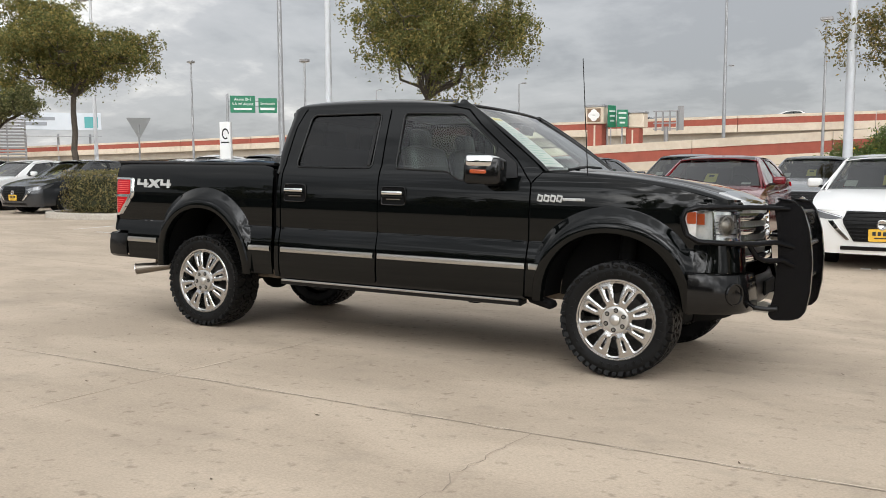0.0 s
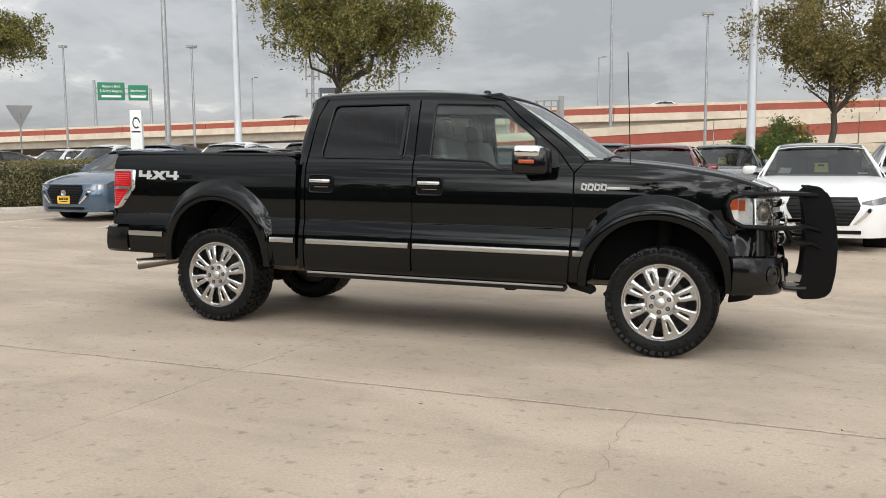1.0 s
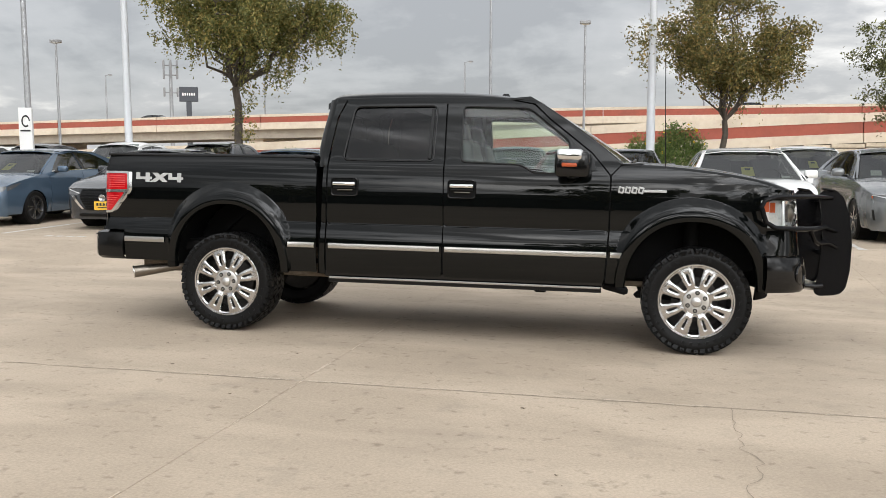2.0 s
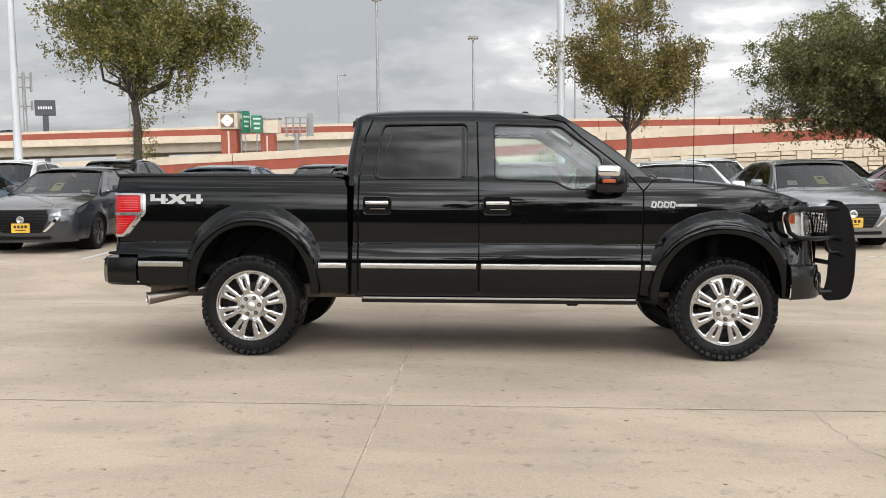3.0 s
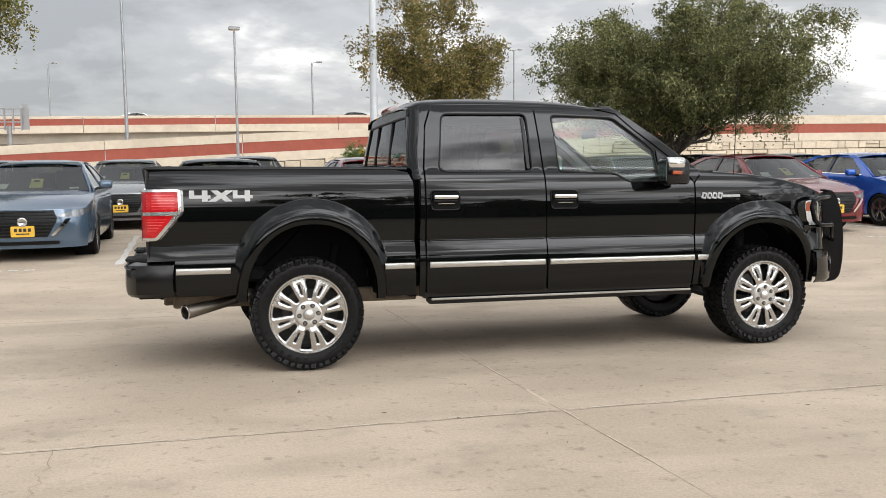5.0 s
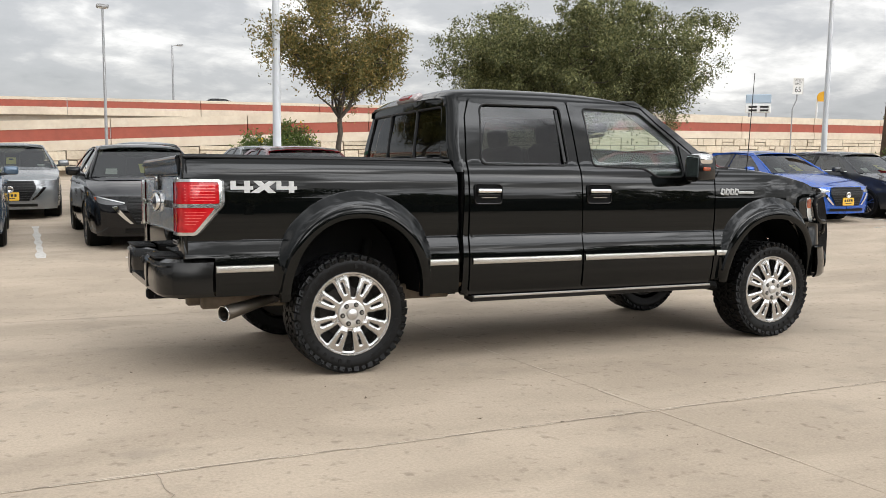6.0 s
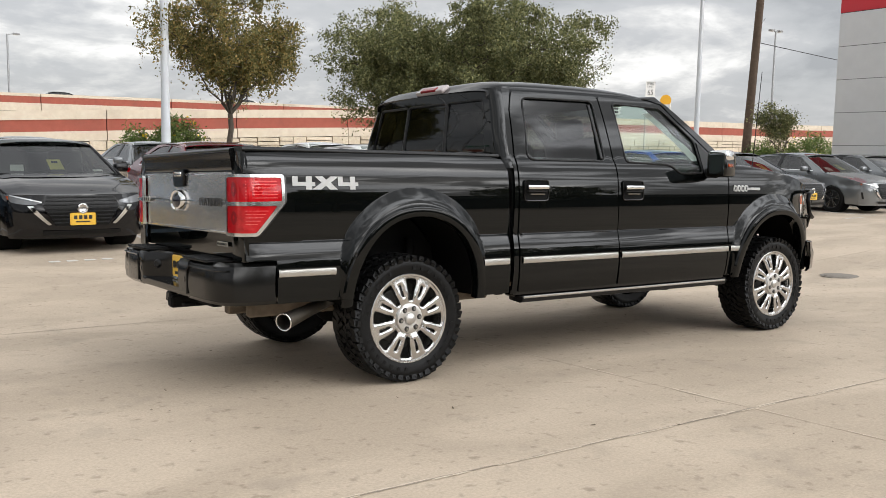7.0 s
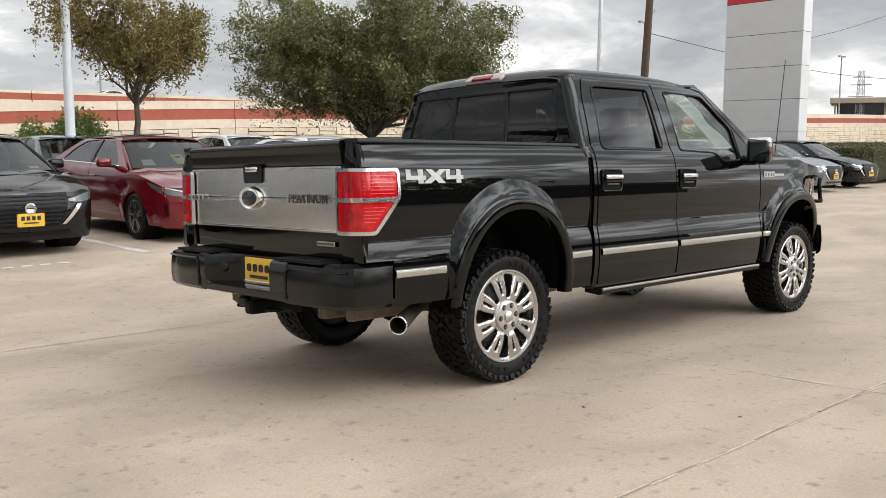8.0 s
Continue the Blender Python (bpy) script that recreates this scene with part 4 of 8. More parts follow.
def roof_at(x, v):
    h = 0.742 - 0.02 * smooth01(0.3, 0.55, x) - 0.03 * smooth01(-0.98, -1.065, x)
    ze, zc = lerp_table(ROOF_E, x), lerp_table(ROOF_Z, x)
    a = abs(v)
    y = h * a if a < 1 else h
    z = ze + (zc - 0.012 - ze) * math.sqrt(max(0.0, 1 - (y / h) ** 5.0)) if a < 1 else ze - 0.03
    return Vector((x, YC + math.copysign(y, v), z))


bm = bmesh.new()
grid(bm, [-1.075, -1.05, -1.02, -1.0, -0.96, -0.9] + [-0.8 + 0.15 * k for k in range(8)] + [0.38, 0.46, 0.52, 0.56], [-1.02, -1, -0.996, -0.985, -0.97, -0.95, -0.92, -0.88, -0.82, -0.7, -0.5, -0.25, 0, 0.25, 0.5, 0.7, 0.82, 0.88, 0.92, 0.95, 0.97, 0.985, 0.996, 1, 1.02], roof_at)
bmesh.ops.recalc_face_normals(bm, faces=bm.faces[:])
roof = part("roof", bm, M_BLACK, truck, angle=80)
solid(roof, 0.012)
bm = bmesh.new()
box(bm, (0.0, YC, 1.845), (1.05, 1.38, 0.02), bevel=0.008)
part("headliner", bm, M_LINING, truck, "grey cloth headliner")
bm = bmesh.new()
lathe(bm, [(0.0, 0.03), (0.022, 0.026), (0.032, 0.012), (0.036, 0.0)], 14, Matrix.Translation((0.30, YC - 0.30, 1.922)))
part("roof_beacon", bm, M_GLOSSBLK, truck)
# high brake lamp
bm = bmesh.new()
box(bm, (-1.040, YC - 0.02, 1.890), (0.085, 0.34, 0.040), (0, -34, 0), 0.012, 2)
brk = part("high_brake_lamp", bm, mat("smoked_clear_lamp", (0.42, 0.36, 0.35), 0.12, spec=0.6), truck, "clear and red high brake lamp")
bm = bmesh.new()
box(bm, (-1.066, YC - 0.02, 1.890), (0.04, 0.19, 0.026), (0, -34, 0), 0.004)
part("brake_lens", bm, M_REDDARK, brk)


# back wall of the cab with its three-pane window
def back_at(y, z):
    a = abs(y)
    h = wid(-1.03, z)
    t = min(1.0, max(0.0, (a - h + 0.07) / 0.07))
    x = cab_edge(z) - 0.088 + 0.018 * (a / h) ** 2 + 0.07 * (1 - math.sqrt(1 - t * t * 0.995))
    return Vector((x, YC + y, z))


CZ = [1.32 + 0.536 * k / 12 for k in range(13)]
outer = [(wid(-1.03, z), z) for z in CZ] + [(-wid(-1.03, z), z) for z in reversed(CZ)]
bends = [(sg * (wid(-1.03, z) - 0.07 * f), z) for z in [1.33 + 0.52 * k / 24 for k in range(25)] for f in (0.04, 0.12, 0.25, 0.42, 0.60, 0.80, 1.0) for sg in (-1, 1)]
hole = rounded([(-0.745, 1.418), (0.745, 1.418), (0.655, 1.782), (-0.655, 1.782)], 0.05)
sheet("cab_back", outer, [hole], back_at, M_BLACK, truck, step=0.03, inward=(1, 0, 0), extra=bends)
for nm, poly in (("rear_glass", [(-0.745, 1.418), (-0.275, 1.418), (-0.255, 1.782), (-0.655, 1.782)]), ("rear_slider", [(-0.262, 1.418), (0.262, 1.418), (0.245, 1.782), (-0.245, 1.782)]), ("rear_glass", [(0.275, 1.418), (0.745, 1.418), (0.655, 1.782), (0.255, 1.782)])):
    g = sheet(nm, rounded(poly, 0.03), [], lambda y, z: back_at(y, z) + Vector((0.012, 0, 0)), M_TINT, truck, "dark privacy glass in the cab's back", step=0.06, flange=0.002, inward=(1, 0, 0))
    g.visible_shadow = False
    bm = bmesh.new()
    lp = [back_at(*q) + Vector((0.008, 0, 0)) for q in rounded(poly, 0.03)]
    tube(bm, lp + [lp[0]], 0.011, 6, caps=False)
    part("glass_frame", bm, M_TRIMBLK, g)


# windscreen
def shield_at(u, v):
    """u: -1 to 1 across, v: 0 at the cowl to 1 at the roof."""
    h = 0.835 - 0.125 * v
    x = 1.235 + (0.535 - 1.235) * v + 0.16 * (1 - u * u) * (1 - 0.55 * v)
    return Vector((x, YC + u * h, 1.372 + (1.866 - 1.372) * v + 0.02 * math.sin(v * math.pi)))


bm = bmesh.new()
grid(bm, [-1 + k / 12 for k in range(25)], [k / 10 for k in range(11)], shield_at)
shield = part("windscreen", bm, M_SHIELD, truck, "clear raked windscreen", angle=80)
shield.visible_shadow = False
bm = bmesh.new()
rim_ = [shield_at(-1, k / 10) for k in range(11)] + [shield_at(-1 + k / 8, 1) for k in range(17)] + [shield_at(1, 1 - k / 10) for k in range(11)] + [shield_at(1 - k / 8, 0) for k in range(17)]
tube(bm, rim_, 0.013, 6, caps=False)
part("windscreen_seal", bm, M_TRIMBLK, shield)
# smooth outer edge of the windscreen pillars, running on into the roof
for sg in (-1, 1):
    bm = bmesh.new()
    path_ = [(0.20, YC + sg * 0.722, 1.860), (0.36, YC + sg * 0.722, 1.862)] + [shield_at(sg * 1.0, 1 - k / 12) + Vector((0.004, sg * 0.004, 0.004)) for k in range(0, 13)]
    tube(bm, path_, [0.004, 0.012] + [0.021] * 12 + [0.016], 10)
    part("pillar_edge", bm, M_BLACK, truck, angle=80)
    # inner pillar trim with a grab handle
    bm = bmesh.new()
    grid(bm, [k / 12 for k in range(13)], range(4), lambda u, v: shield_at(sg * 0.985, u) + Vector(((-0.012, -0.05, -0.105, -0.15)[v], -sg * (0.0, 0.016, 0.020, 0.004)[v], (-0.016, -0.020, -0.026, -0.034)[v])))
    bmesh.ops.recalc_face_normals(bm, faces=bm.faces[:])
    trim_ = solid(part("pillar_trim", bm, M_PILLAR, truck, "grey inner pillar trim", angle=60), 0.006)
    bm = bmesh.new()
    tube(bm, [shield_at(sg * 0.985, 0.30 + 0.05 * k) + Vector((-0.10, -sg * (0.02 + 0.040 * math.sin(k / 7 * math.pi)), -0.02)) for k in range(8)], 0.011, 8)
    part("grab_handle", bm, M_PILLAR, trim_)
# price sheet behind the glass
bm = bmesh.new()
sh = lambda u, v, d: shield_at(u, v) + Vector((-0.010 - d, 0, -0.012 - d))
grid(bm, [-0.92 + 0.036 * k for k in range(9)], [0.10 + 0.092 * k for k in range(9)], lambda u, v: sh(u, v, 0))
sheet_ = part("price_sheet", bm, M_SHEET, shield, "long white price sheet with print bars")
bm = bmesh.new()
for k in range(18):
    v0 = 0.13 + 0.035 * k
    w_ = (0.23, 0.18, 0.24, 0.13, 0.21)[k % 5]
    grid(bm, (-0.90, -0.90 + w_), (v0, v0 + 0.010), lambda u, v: sh(u, v, -0.003))
part("print_bar", bm, M_PALE, sheet_)
bm = bmesh.new()
grid(bm, (-0.90, -0.68), (0.775, 0.815), lambda u, v: sh(u, v, -0.003))
part("print_heading", bm, M_YELLOWP, sheet_)
# wipers and cowl
for y0, y1 in ((-0.62, -0.02), (0.02, 0.66)):
    bm = bmesh.new()
    pa, pb = shield_at(y0 / 0.83, 0.02), shield_at(y1 / 0.83, 0.07)
    tube(bm, [pa + Vector((0.03, 0, 0.015)), (pa + pb) / 2 + Vector((0.035, 0, 0.03)), pb + Vector((0.02, 0, 0.015))], 0.010, 6)
    part("wiper", bm, M_TRIMBLK, truck)
bm = bmesh.new()
grid(bm, [-0.86 + 0.086 * k for k in range(21)], (0, 1, 2), lambda u, v: (1.22 + 0.16 * (1 - (u / 0.84) ** 2) + 0.085 * v, YC + u, 1.358 + 0.008 * v - 0.006 * (v == 2)))
solid(part("cowl", bm, M_TRIMBLK, truck), 0.02)


# hood with its raised centre
def hood_half(x):
    return lerp_table([(1.24, 0.865), (1.6, 0.872), (2.0, 0.845), (2.3, 0.795), (2.48, 0.70), (2.56, 0.60)], x)


def hood_at(x, v):
    h = hood_half(x)
    ze = lerp_table([(1.24, 1.366), (1.55, 1.353), (1.90, 1.320), (2.20, 1.272), (2.40, 1.222), (2.50, 1.185), (2.56, 1.15)], x)
    y = v * h
    dome = 0.028 * math.sqrt(max(0.0, 1 - ((abs(v) - 0.86) / 0.14) ** 2)) if abs(v) > 0.86 else 0.028
    dome += 0.020 * smooth01(0.62, 0.52, abs(v))
    nose = smooth01(2.60, 2.2, x)
    return Vector((x + 0.05 * (1 - v * v) * smooth01(2.2, 2.5, x), YC + y, ze + dome * (0.25 + 0.75 * nose) - 0.006 * (abs(v) >= 1)))


bm = bmesh.new()
grid(bm, [1.245 + 0.08 * k for k in range(13)] + [2.28, 2.34, 2.40, 2.44, 2.48, 2.50], [-1, -0.985, -0.96, -0.93, -0.90, -0.86, -0.8, -0.7, -0.64, -0.6, -0.57, -0.54, -0.5, -0.4, -0.2, 0, 0.2, 0.4, 0.5, 0.54, 0.57, 0.6, 0.64, 0.7, 0.8, 0.86, 0.90, 0.93, 0.96, 0.985, 1], hood_at)
bmesh.ops.recalc_face_normals(bm, faces=bm.faces[:])
solid(part("hood", bm, M_BLACK, truck, angle=80), 0.015)

bm = bmesh.new()
grid(bm, [2.36, 2.40, 2.44, 2.48, 2.50, 2.515], [-0.78, -0.75, -0.6, -0.4, -0.2, 0, 0.2, 0.4, 0.6, 0.75, 0.78], lambda x, v: Vector(hood_at(min(x, 2.50), v)) + Vector((0.012 * (x > 2.5), 0, 0.007 - 0.012 * (abs(v) > 0.76) - 0.03 * (x > 2.5))))
solid(part("hood_header", bm, M_CHROME, truck, "satin chrome header over the grille", angle=60), 0.004)


# front clip between the fenders: lamps, grille, bumper
FRONT = [(0.0, 2.28, 0.920), (0.12, 2.37, 0.875), (0.24, 2.455, 0.80), (0.36, 2.515, 0.70), (0.5, 2.545, 0.56), (0.75, 2.565, 0.28), (1.0, 2.57, 0.0)]


def front_at(q, z, out=0.0, s=-1):
    """q: 0 at the fender to 1 at the middle of the nose."""
    x = lerp_table([(a, b) for a, b, c in FRONT], q)
    y = lerp_table([(a, c) for a, b, c in FRONT], q)
    d = Vector((lerp_table([(a, b) for a, b, c in FRONT], q + 0.01) - lerp_table([(a, b) for a, b, c in FRONT], q - 0.01), -(lerp_table([(a, c) for a, b, c in FRONT], q + 0.01) - lerp_table([(a, c) for a, b, c in FRONT], q - 0.01)), 0))
    n = Vector((d.y, d.x, 0)).normalized() if d.length else Vector((1, 0, 0))
    lean = -0.10 * (z - 0.95) * smooth01(0.0, 0.3, q)
    y += (wid(2.284, min(z, 1.15)) - 0.920) * smooth01(0.22, 0.0, q) if z > 0.735 else 0.0
    return Vector((x + lean + n.x * out, YC + s * (y + n.y * out), z))


for s in (-1, 1):
    qs = [0.0, 0.05, 0.1, 0.15, 0.2, 0.25, 0.3, 0.36, 0.42, 0.5]
    bm = bmesh.new()
    grid(bm, qs, (0.74, 0.80, 0.86, 0.925, 0.94), lambda u, v: front_at(u, v, 0.0, s))
    solid(part("front_quarter", bm, M_BLACK, truck, angle=80), 0.01)
    bm = bmesh.new()
    grid(bm, qs, (1.14, 1.17, 1.20, 1.215), lambda u, v: front_at(u, v, -0.01 * (v > 1.16), s))
    solid(part("lamp_brow", bm, M_BLACK, truck, angle=80), 0.01)
    # headlamp: bright bowl, amber corner, projector, clear cover
    bm = bmesh.new()
    grid(bm, qs, (0.935, 0.96, 1.0, 1.05, 1.10, 1.145), lambda u, v: front_at(u, v, -0.045, s))
    head = part("headlamp", bm, M_BOWL, truck, "clear headlamp with an amber corner and chrome bowl", angle=80)
    bm = bmesh.new()
    grid(bm, (0.02, 0.055, 0.09), (1.05, 1.085, 1.122), lambda u, v: front_at(u, v, -0.018, s))
    solid(part("amber_reflector", bm, M_AMBER, head, "amber reflector"), 0.01)
    bm = bmesh.new()
    for q0, q1, z0, z1 in ((0.16, 0.19, 0.945, 1.135), (0.19, 0.46, 1.115, 1.135), (0.19, 0.46, 0.945, 0.965), (0.44, 0.47, 0.945, 1.135)):
        grid(bm, [q0 + (q1 - q0) * k / 4 for k in range(5)], (z0, z1), lambda u, v: front_at(u, v, -0.012, s))
    solid(part("lamp_bezel", bm, M_CHROME, head), 0.012)
    bm = bmesh.new()
    c = front_at(0.30, 1.045, -0.035, s)
    dn = (front_at(0.30, 1.045, 0.0, s) - c).normalized()
    mm = Matrix.Translation(c) @ dn.to_track_quat("Z", "Y").to_matrix().to_4x4()
    lathe(bm, [(0.062, -0.01), (0.066, 0.018), (0.056, 0.020), (0.050, 0.0), (0.044, 0.010), (0.030, 0.024), (0.0, 0.030)], 24, mm)
    part("projector", bm, M_STEEL, head)
    bm = bmesh.new()
    for q in range(3):
        grid(bm, (0.20, 0.24, 0.40, 0.43), (0.985 + 0.04 * q, 0.992 + 0.04 * q), lambda u, v: front_at(u, v, -0.03, s))
    solid(part("lamp_rib", bm, M_UNDER, head), 0.006)
    bm = bmesh.new()
    grid(bm, qs[:-1] + [0.475], (0.932, 0.97, 1.04, 1.11, 1.145), lambda u, v: front_at(u, v, 0.003, s))
    lc = part("lamp_cover", bm, M_LENS, head, "clear cover", angle=80)
    lc.visible_shadow = False
    # the lamp's end, wrapped on to the fender
    wrap_ = rounded([(2.292, 0.955), (2.292, 1.146), (2.232, 1.138), (2.224, 1.085), (2.250, 0.985)], 0.010, 3)
    sheet("lamp_wrap", wrap_, [], lambda u, v, s=s: side(u, v, s, 0.005), M_BOWL, head, "bright wrapped end of the lamp", step=0.02, flange=0.006)
    sheet("side_marker", rounded([(2.290, 1.054), (2.290, 1.132), (2.238, 1.126), (2.231, 1.086), (2.240, 1.054)], 0.008, 3), [], lambda u, v, s=s: side(u, v, s, 0.008), M_AMBER, head, "amber side marker", step=0.02, flange=0.003)
    # bumper end
    bm = bmesh.new()
    qb = [-0.06, 0.0, 0.06, 0.12, 0.18, 0.24, 0.30, 0.36, 0.42, 0.48, 0.54, 0.60]
    grid(bm, qb, (0.475, 0.50, 0.60, 0.70, 0.728, 0.735), lambda u, v: front_at(u, v, 0.055 + 0.012 * math.sin((v - 0.475) / 0.26 * math.pi) - (0.05 if v > 0.73 else 0.02 if v < 0.48 else 0), s) + Vector((-0.03, 0, 0)))
    solid(part("bumper_end", bm, M_GLOSSBLK, truck, "black painted bumper end", angle=60), 0.012)
    bm = bmesh.new()
    c = front_at(0.29, 0.605, 0.046, s) + Vector((-0.03, 0, 0))
    dn = (front_at(0.29, 0.605, 0.1, s) + Vector((-0.03, 0, 0)) - c).normalized()
    mm = Matrix.Translation(c) @ dn.to_track_quat("Z", "Y").to_matrix().to_4x4()
    lathe(bm, [(0.076, 0.014), (0.072, 0.024), (0.064, 0.024), (0.060, 0.0145), (0.03, 0.0155), (0.0, 0.016)], 24, mm)
    part("fog_lamp", bm, M_GLOSSBLK, truck, "round fog lamp in a black ring")
    # tow hook
    bm = bmesh.new()
    tube(bm, [(2.56, YC + s * 0.50, 0.50), (2.70, YC + s * 0.50, 0.495), (2.755, YC + s * 0.485, 0.50), (2.76, YC + s * 0.45, 0.50), (2.70, YC + s * 0.43, 0.50)], 0.016, 8)
    part("tow_hook", bm, M_TRIMBLK, truck)
# centre of the bumper and the air dam
bm = bmesh.new()
grid(bm, [-0.62 + 0.155 * k for k in range(9)], (0.50, 0.53, 0.60, 0.68, 0.70), lambda u, v: (2.60 + 0.035 * math.sin((v - 0.5) / 0.2 * math.pi) - 0.05 * (u / 0.6) ** 2, YC + u, v))
solid(part("bumper_centre", bm, M_TRIMBLK, truck, angle=60), 0.02)
bm = bmesh.new()
box(bm, (2.636, YC, 0.605), (0.02, 0.42, 0.11), bevel=0.01)
part("bumper_intake", bm, M_LINER, truck)
bm = bmesh.new()
grid(bm, [-0.64 + 0.064 * k for k in range(21)], (0.385, 0.42, 0.48), lambda u, v: (2.42 - 0.16 * abs(u / 0.64) ** 3 - 0.10 * (0.47 - v), YC + u, v))
solid(part("air_dam", bm, M_LINER, truck, angle=60), 0.012)
for s in (-1, 1):
    bm = bmesh.new()
    prism(bm, [(2.55, 0.462), (2.80, 0.452), (2.79, 0.500), (2.66, 0.535), (2.55, 0.50)], lambda u, v, w: (u, YC + s * 0.40 + w, v), 0.02)
    part("guard_bracket", bm, M_SATIN, truck, "bare silver guard bracket")
# grille
bm = bmesh.new()
prism(bm, rounded([(-0.60, 0.76), (0.60, 0.76), (0.66, 1.14), (0.58, 1.19), (-0.58, 1.19), (-0.66, 1.14)], 0.04), lambda u, v, w: (2.525 + w - 0.10 * (v - 0.95) - 0.10 * (u / 0.66) ** 2, YC + u, v), 0.03)
grille = part("grille", bm, M_LINER, truck, "chrome bar grille with a dark mesh", angle=30)
for z in (0.83, 0.92, 1.01, 1.10):
    bm = bmesh.new()
    grid(bm, [-0.62 + 0.124 * k for k in range(11)], range(6), lambda u, v: (2.575 - 0.10 * (z - 0.95) - 0.10 * (u / 0.66) ** 2 + (0.0, 0.028, 0.034, 0.034, 0.028, 0.0)[v], YC + u, z + (-0.030, -0.026, -0.012, 0.012, 0.026, 0.030)[v]))
    part("grille_bar", bm, M_CHROME, grille, "chrome bar", angle=50)
bm = bmesh.new()
for k in range(30):
    box(bm, (2.565 - 0.10 * ((-0.6 + 0.0414 * k) / 0.66) ** 2, YC - 0.60 + 0.0414 * k, 0.97), (0.012, 0.008, 0.36))
part("grille_mesh", bm, M_SATIN, grille)
bm = bmesh.new()
grid(bm, [-0.66 + 0.11 * k for k in range(13)], range(4), lambda u, v: (2.50 + (0, 0.055, 0.068, 0.062)[v] - 0.16 * (u / 0.66) ** 2, YC + u, (1.212, 1.198, 1.168, 1.135)[v] - 0.02 * (u / 0.66) ** 2))
solid(part("grille_cap", bm, M_CHROME, grille, "chrome grille header", angle=60), 0.006)
bm = bmesh.new()
lathe(bm, [(0.0, 0.02), (0.05, 0.018), (0.062, 0.008), (0.066, 0.0)], 24, pose(2.61, YC, 0.97, 0, 90, 0) @ Matrix.Diagonal((0.62, 1.5, 1, 1)))
part("oval_emblem", bm, M_CHROME, grille, "plain oval emblem")
# grille guard
guard = new("grille_guard")
guard.parent = truck
guard["label"] = "black tubular grille guard with plate uprights"
UP = rounded([(2.705, 1.19), (2.755, 1.228), (2.83, 1.225), (2.885, 1.16), (2.93, 1.02), (2.955, 0.82), (2.950, 0.62), (2.925, 0.48), (2.87, 0.430), (2.735, 0.418), (2.70, 0.45), (2.735, 0.60), (2.748, 0.85), (2.732, 1.05)], 0.03, 4)
for s in (-1, 1):
    bm = bmesh.new()
    prism(bm, UP, lambda u, v, w: (u, YC + s * (0.455 + w), v), 0.012)
    front_edge = [(u, v) for u, v in UP if u > 2.86 and v > 0.44]
    part("guard_upright", bm, M_GUARD, guard, angle=30)
    bm = bmesh.new()
    ed = sorted(front_edge, key=lambda p: p[1])
    grid(bm, range(len(ed)), (0.0, 0.07), lambda u, v: (ed[u][0], YC + s * (0.46 - v), ed[u][1]))
    solid(part("guard_flange", bm, M_GUARD, guard, angle=40), 0.006)
    bm = bmesh.new()
    loop = [(2.80, 0.47, 1.165), (2.66, 0.62, 1.170), (2.50, 0.82, 1.168), (2.325, 0.945, 1.162), (2.245, 0.968, 1.140), (2.222, 0.972, 1.09), (2.258, 0.965, 0.985), (2.325, 0.945, 0.945), (2.50, 0.84, 0.936), (2.64, 0.70, 0.935), (2.74, 0.56, 0.945), (2.84, 0.46, 0.915)]
    tube(bm, [(x, YC + s * y, z) for x, y, z in loop], 0.0175, 10)
    part("lamp_loop", bm, M_GUARD, guard)
    bm = bmesh.new()
    tube(bm, [(x, YC + s * y, z) for x, y, z in ((2.60, 0.74, 0.935), (2.645, 0.69, 0.85), (2.69, 0.63, 0.825), (2.78, 0.52, 0.825), (2.85, 0.46, 0.79))], 0.0175, 10)
    part("lower_loop", bm, M_GUARD, guard)
for x, z in ((2.86, 1.14), (2.90, 0.93), (2.90, 0.70)):
    bm = bmesh.new()
    tube(bm, [(x, YC - 0.455, z), (x, YC + 0.455, z)], 0.021, 10)
    part("guard_crossbar", bm, M_GUARD, guard)
bm = bmesh.new()
for k in range(15):
    box(bm, (2.885, YC - 0.43 + 0.0614 * k, 1.03), (0.006, 0.010, 0.22), (0, 5, 0))
for k in range(7):
    box(bm, (2.885 - 0.0, YC, 0.935 + 0.032 * k), (0.005, 0.87, 0.006))
part("guard_mesh", bm, M_GUARD, guard, "welded wire screen")
for s in (-1, 1):
    bm = bmesh.new()
    box(bm, (2.775, YC + s * 0.452, 1.222), (0.10, 0.05, 0.018), (0, 8, 0), 0.006)
    part("edge_cap", bm, M_GLOSSBLK, guard)

# tailgate
bm = bmesh.new()
tg = rounded([(-0.775, 0.795), (0.775, 0.795), (0.775, 1.30), (0.775, 1.385), (-0.775, 1.385), (-0.775, 1.30)], 0.012)
prism(bm, tg, lambda u, v, w: (-2.886 - w + 0.008 * smooth01(0.9, 0.79, v), YC + u, v), -0.06)
gate = part("tailgate", bm, M_BLACK, truck, "black tailgate with a brushed silver panel", angle=30)
bm = bmesh.new()
prism(bm, rounded([(-0.785, 0.925), (0.785, 0.925), (0.785, 1.272), (-0.785, 1.272)], 0.012), lambda u, v, w: (-2.889 - w - 0.012 * math.sin((v - 0.925) / 0.347 * math.pi), YC + u, v), 0.008)
part("gate_panel", bm, mat("brushed_silver", (0.88, 0.875, 0.86), 0.20, 1.0, rvary=(90.0, 0.05), grain=(160.0, 0.12)), gate, "brushed silver panel", angle=30)
bm = bmesh.new()
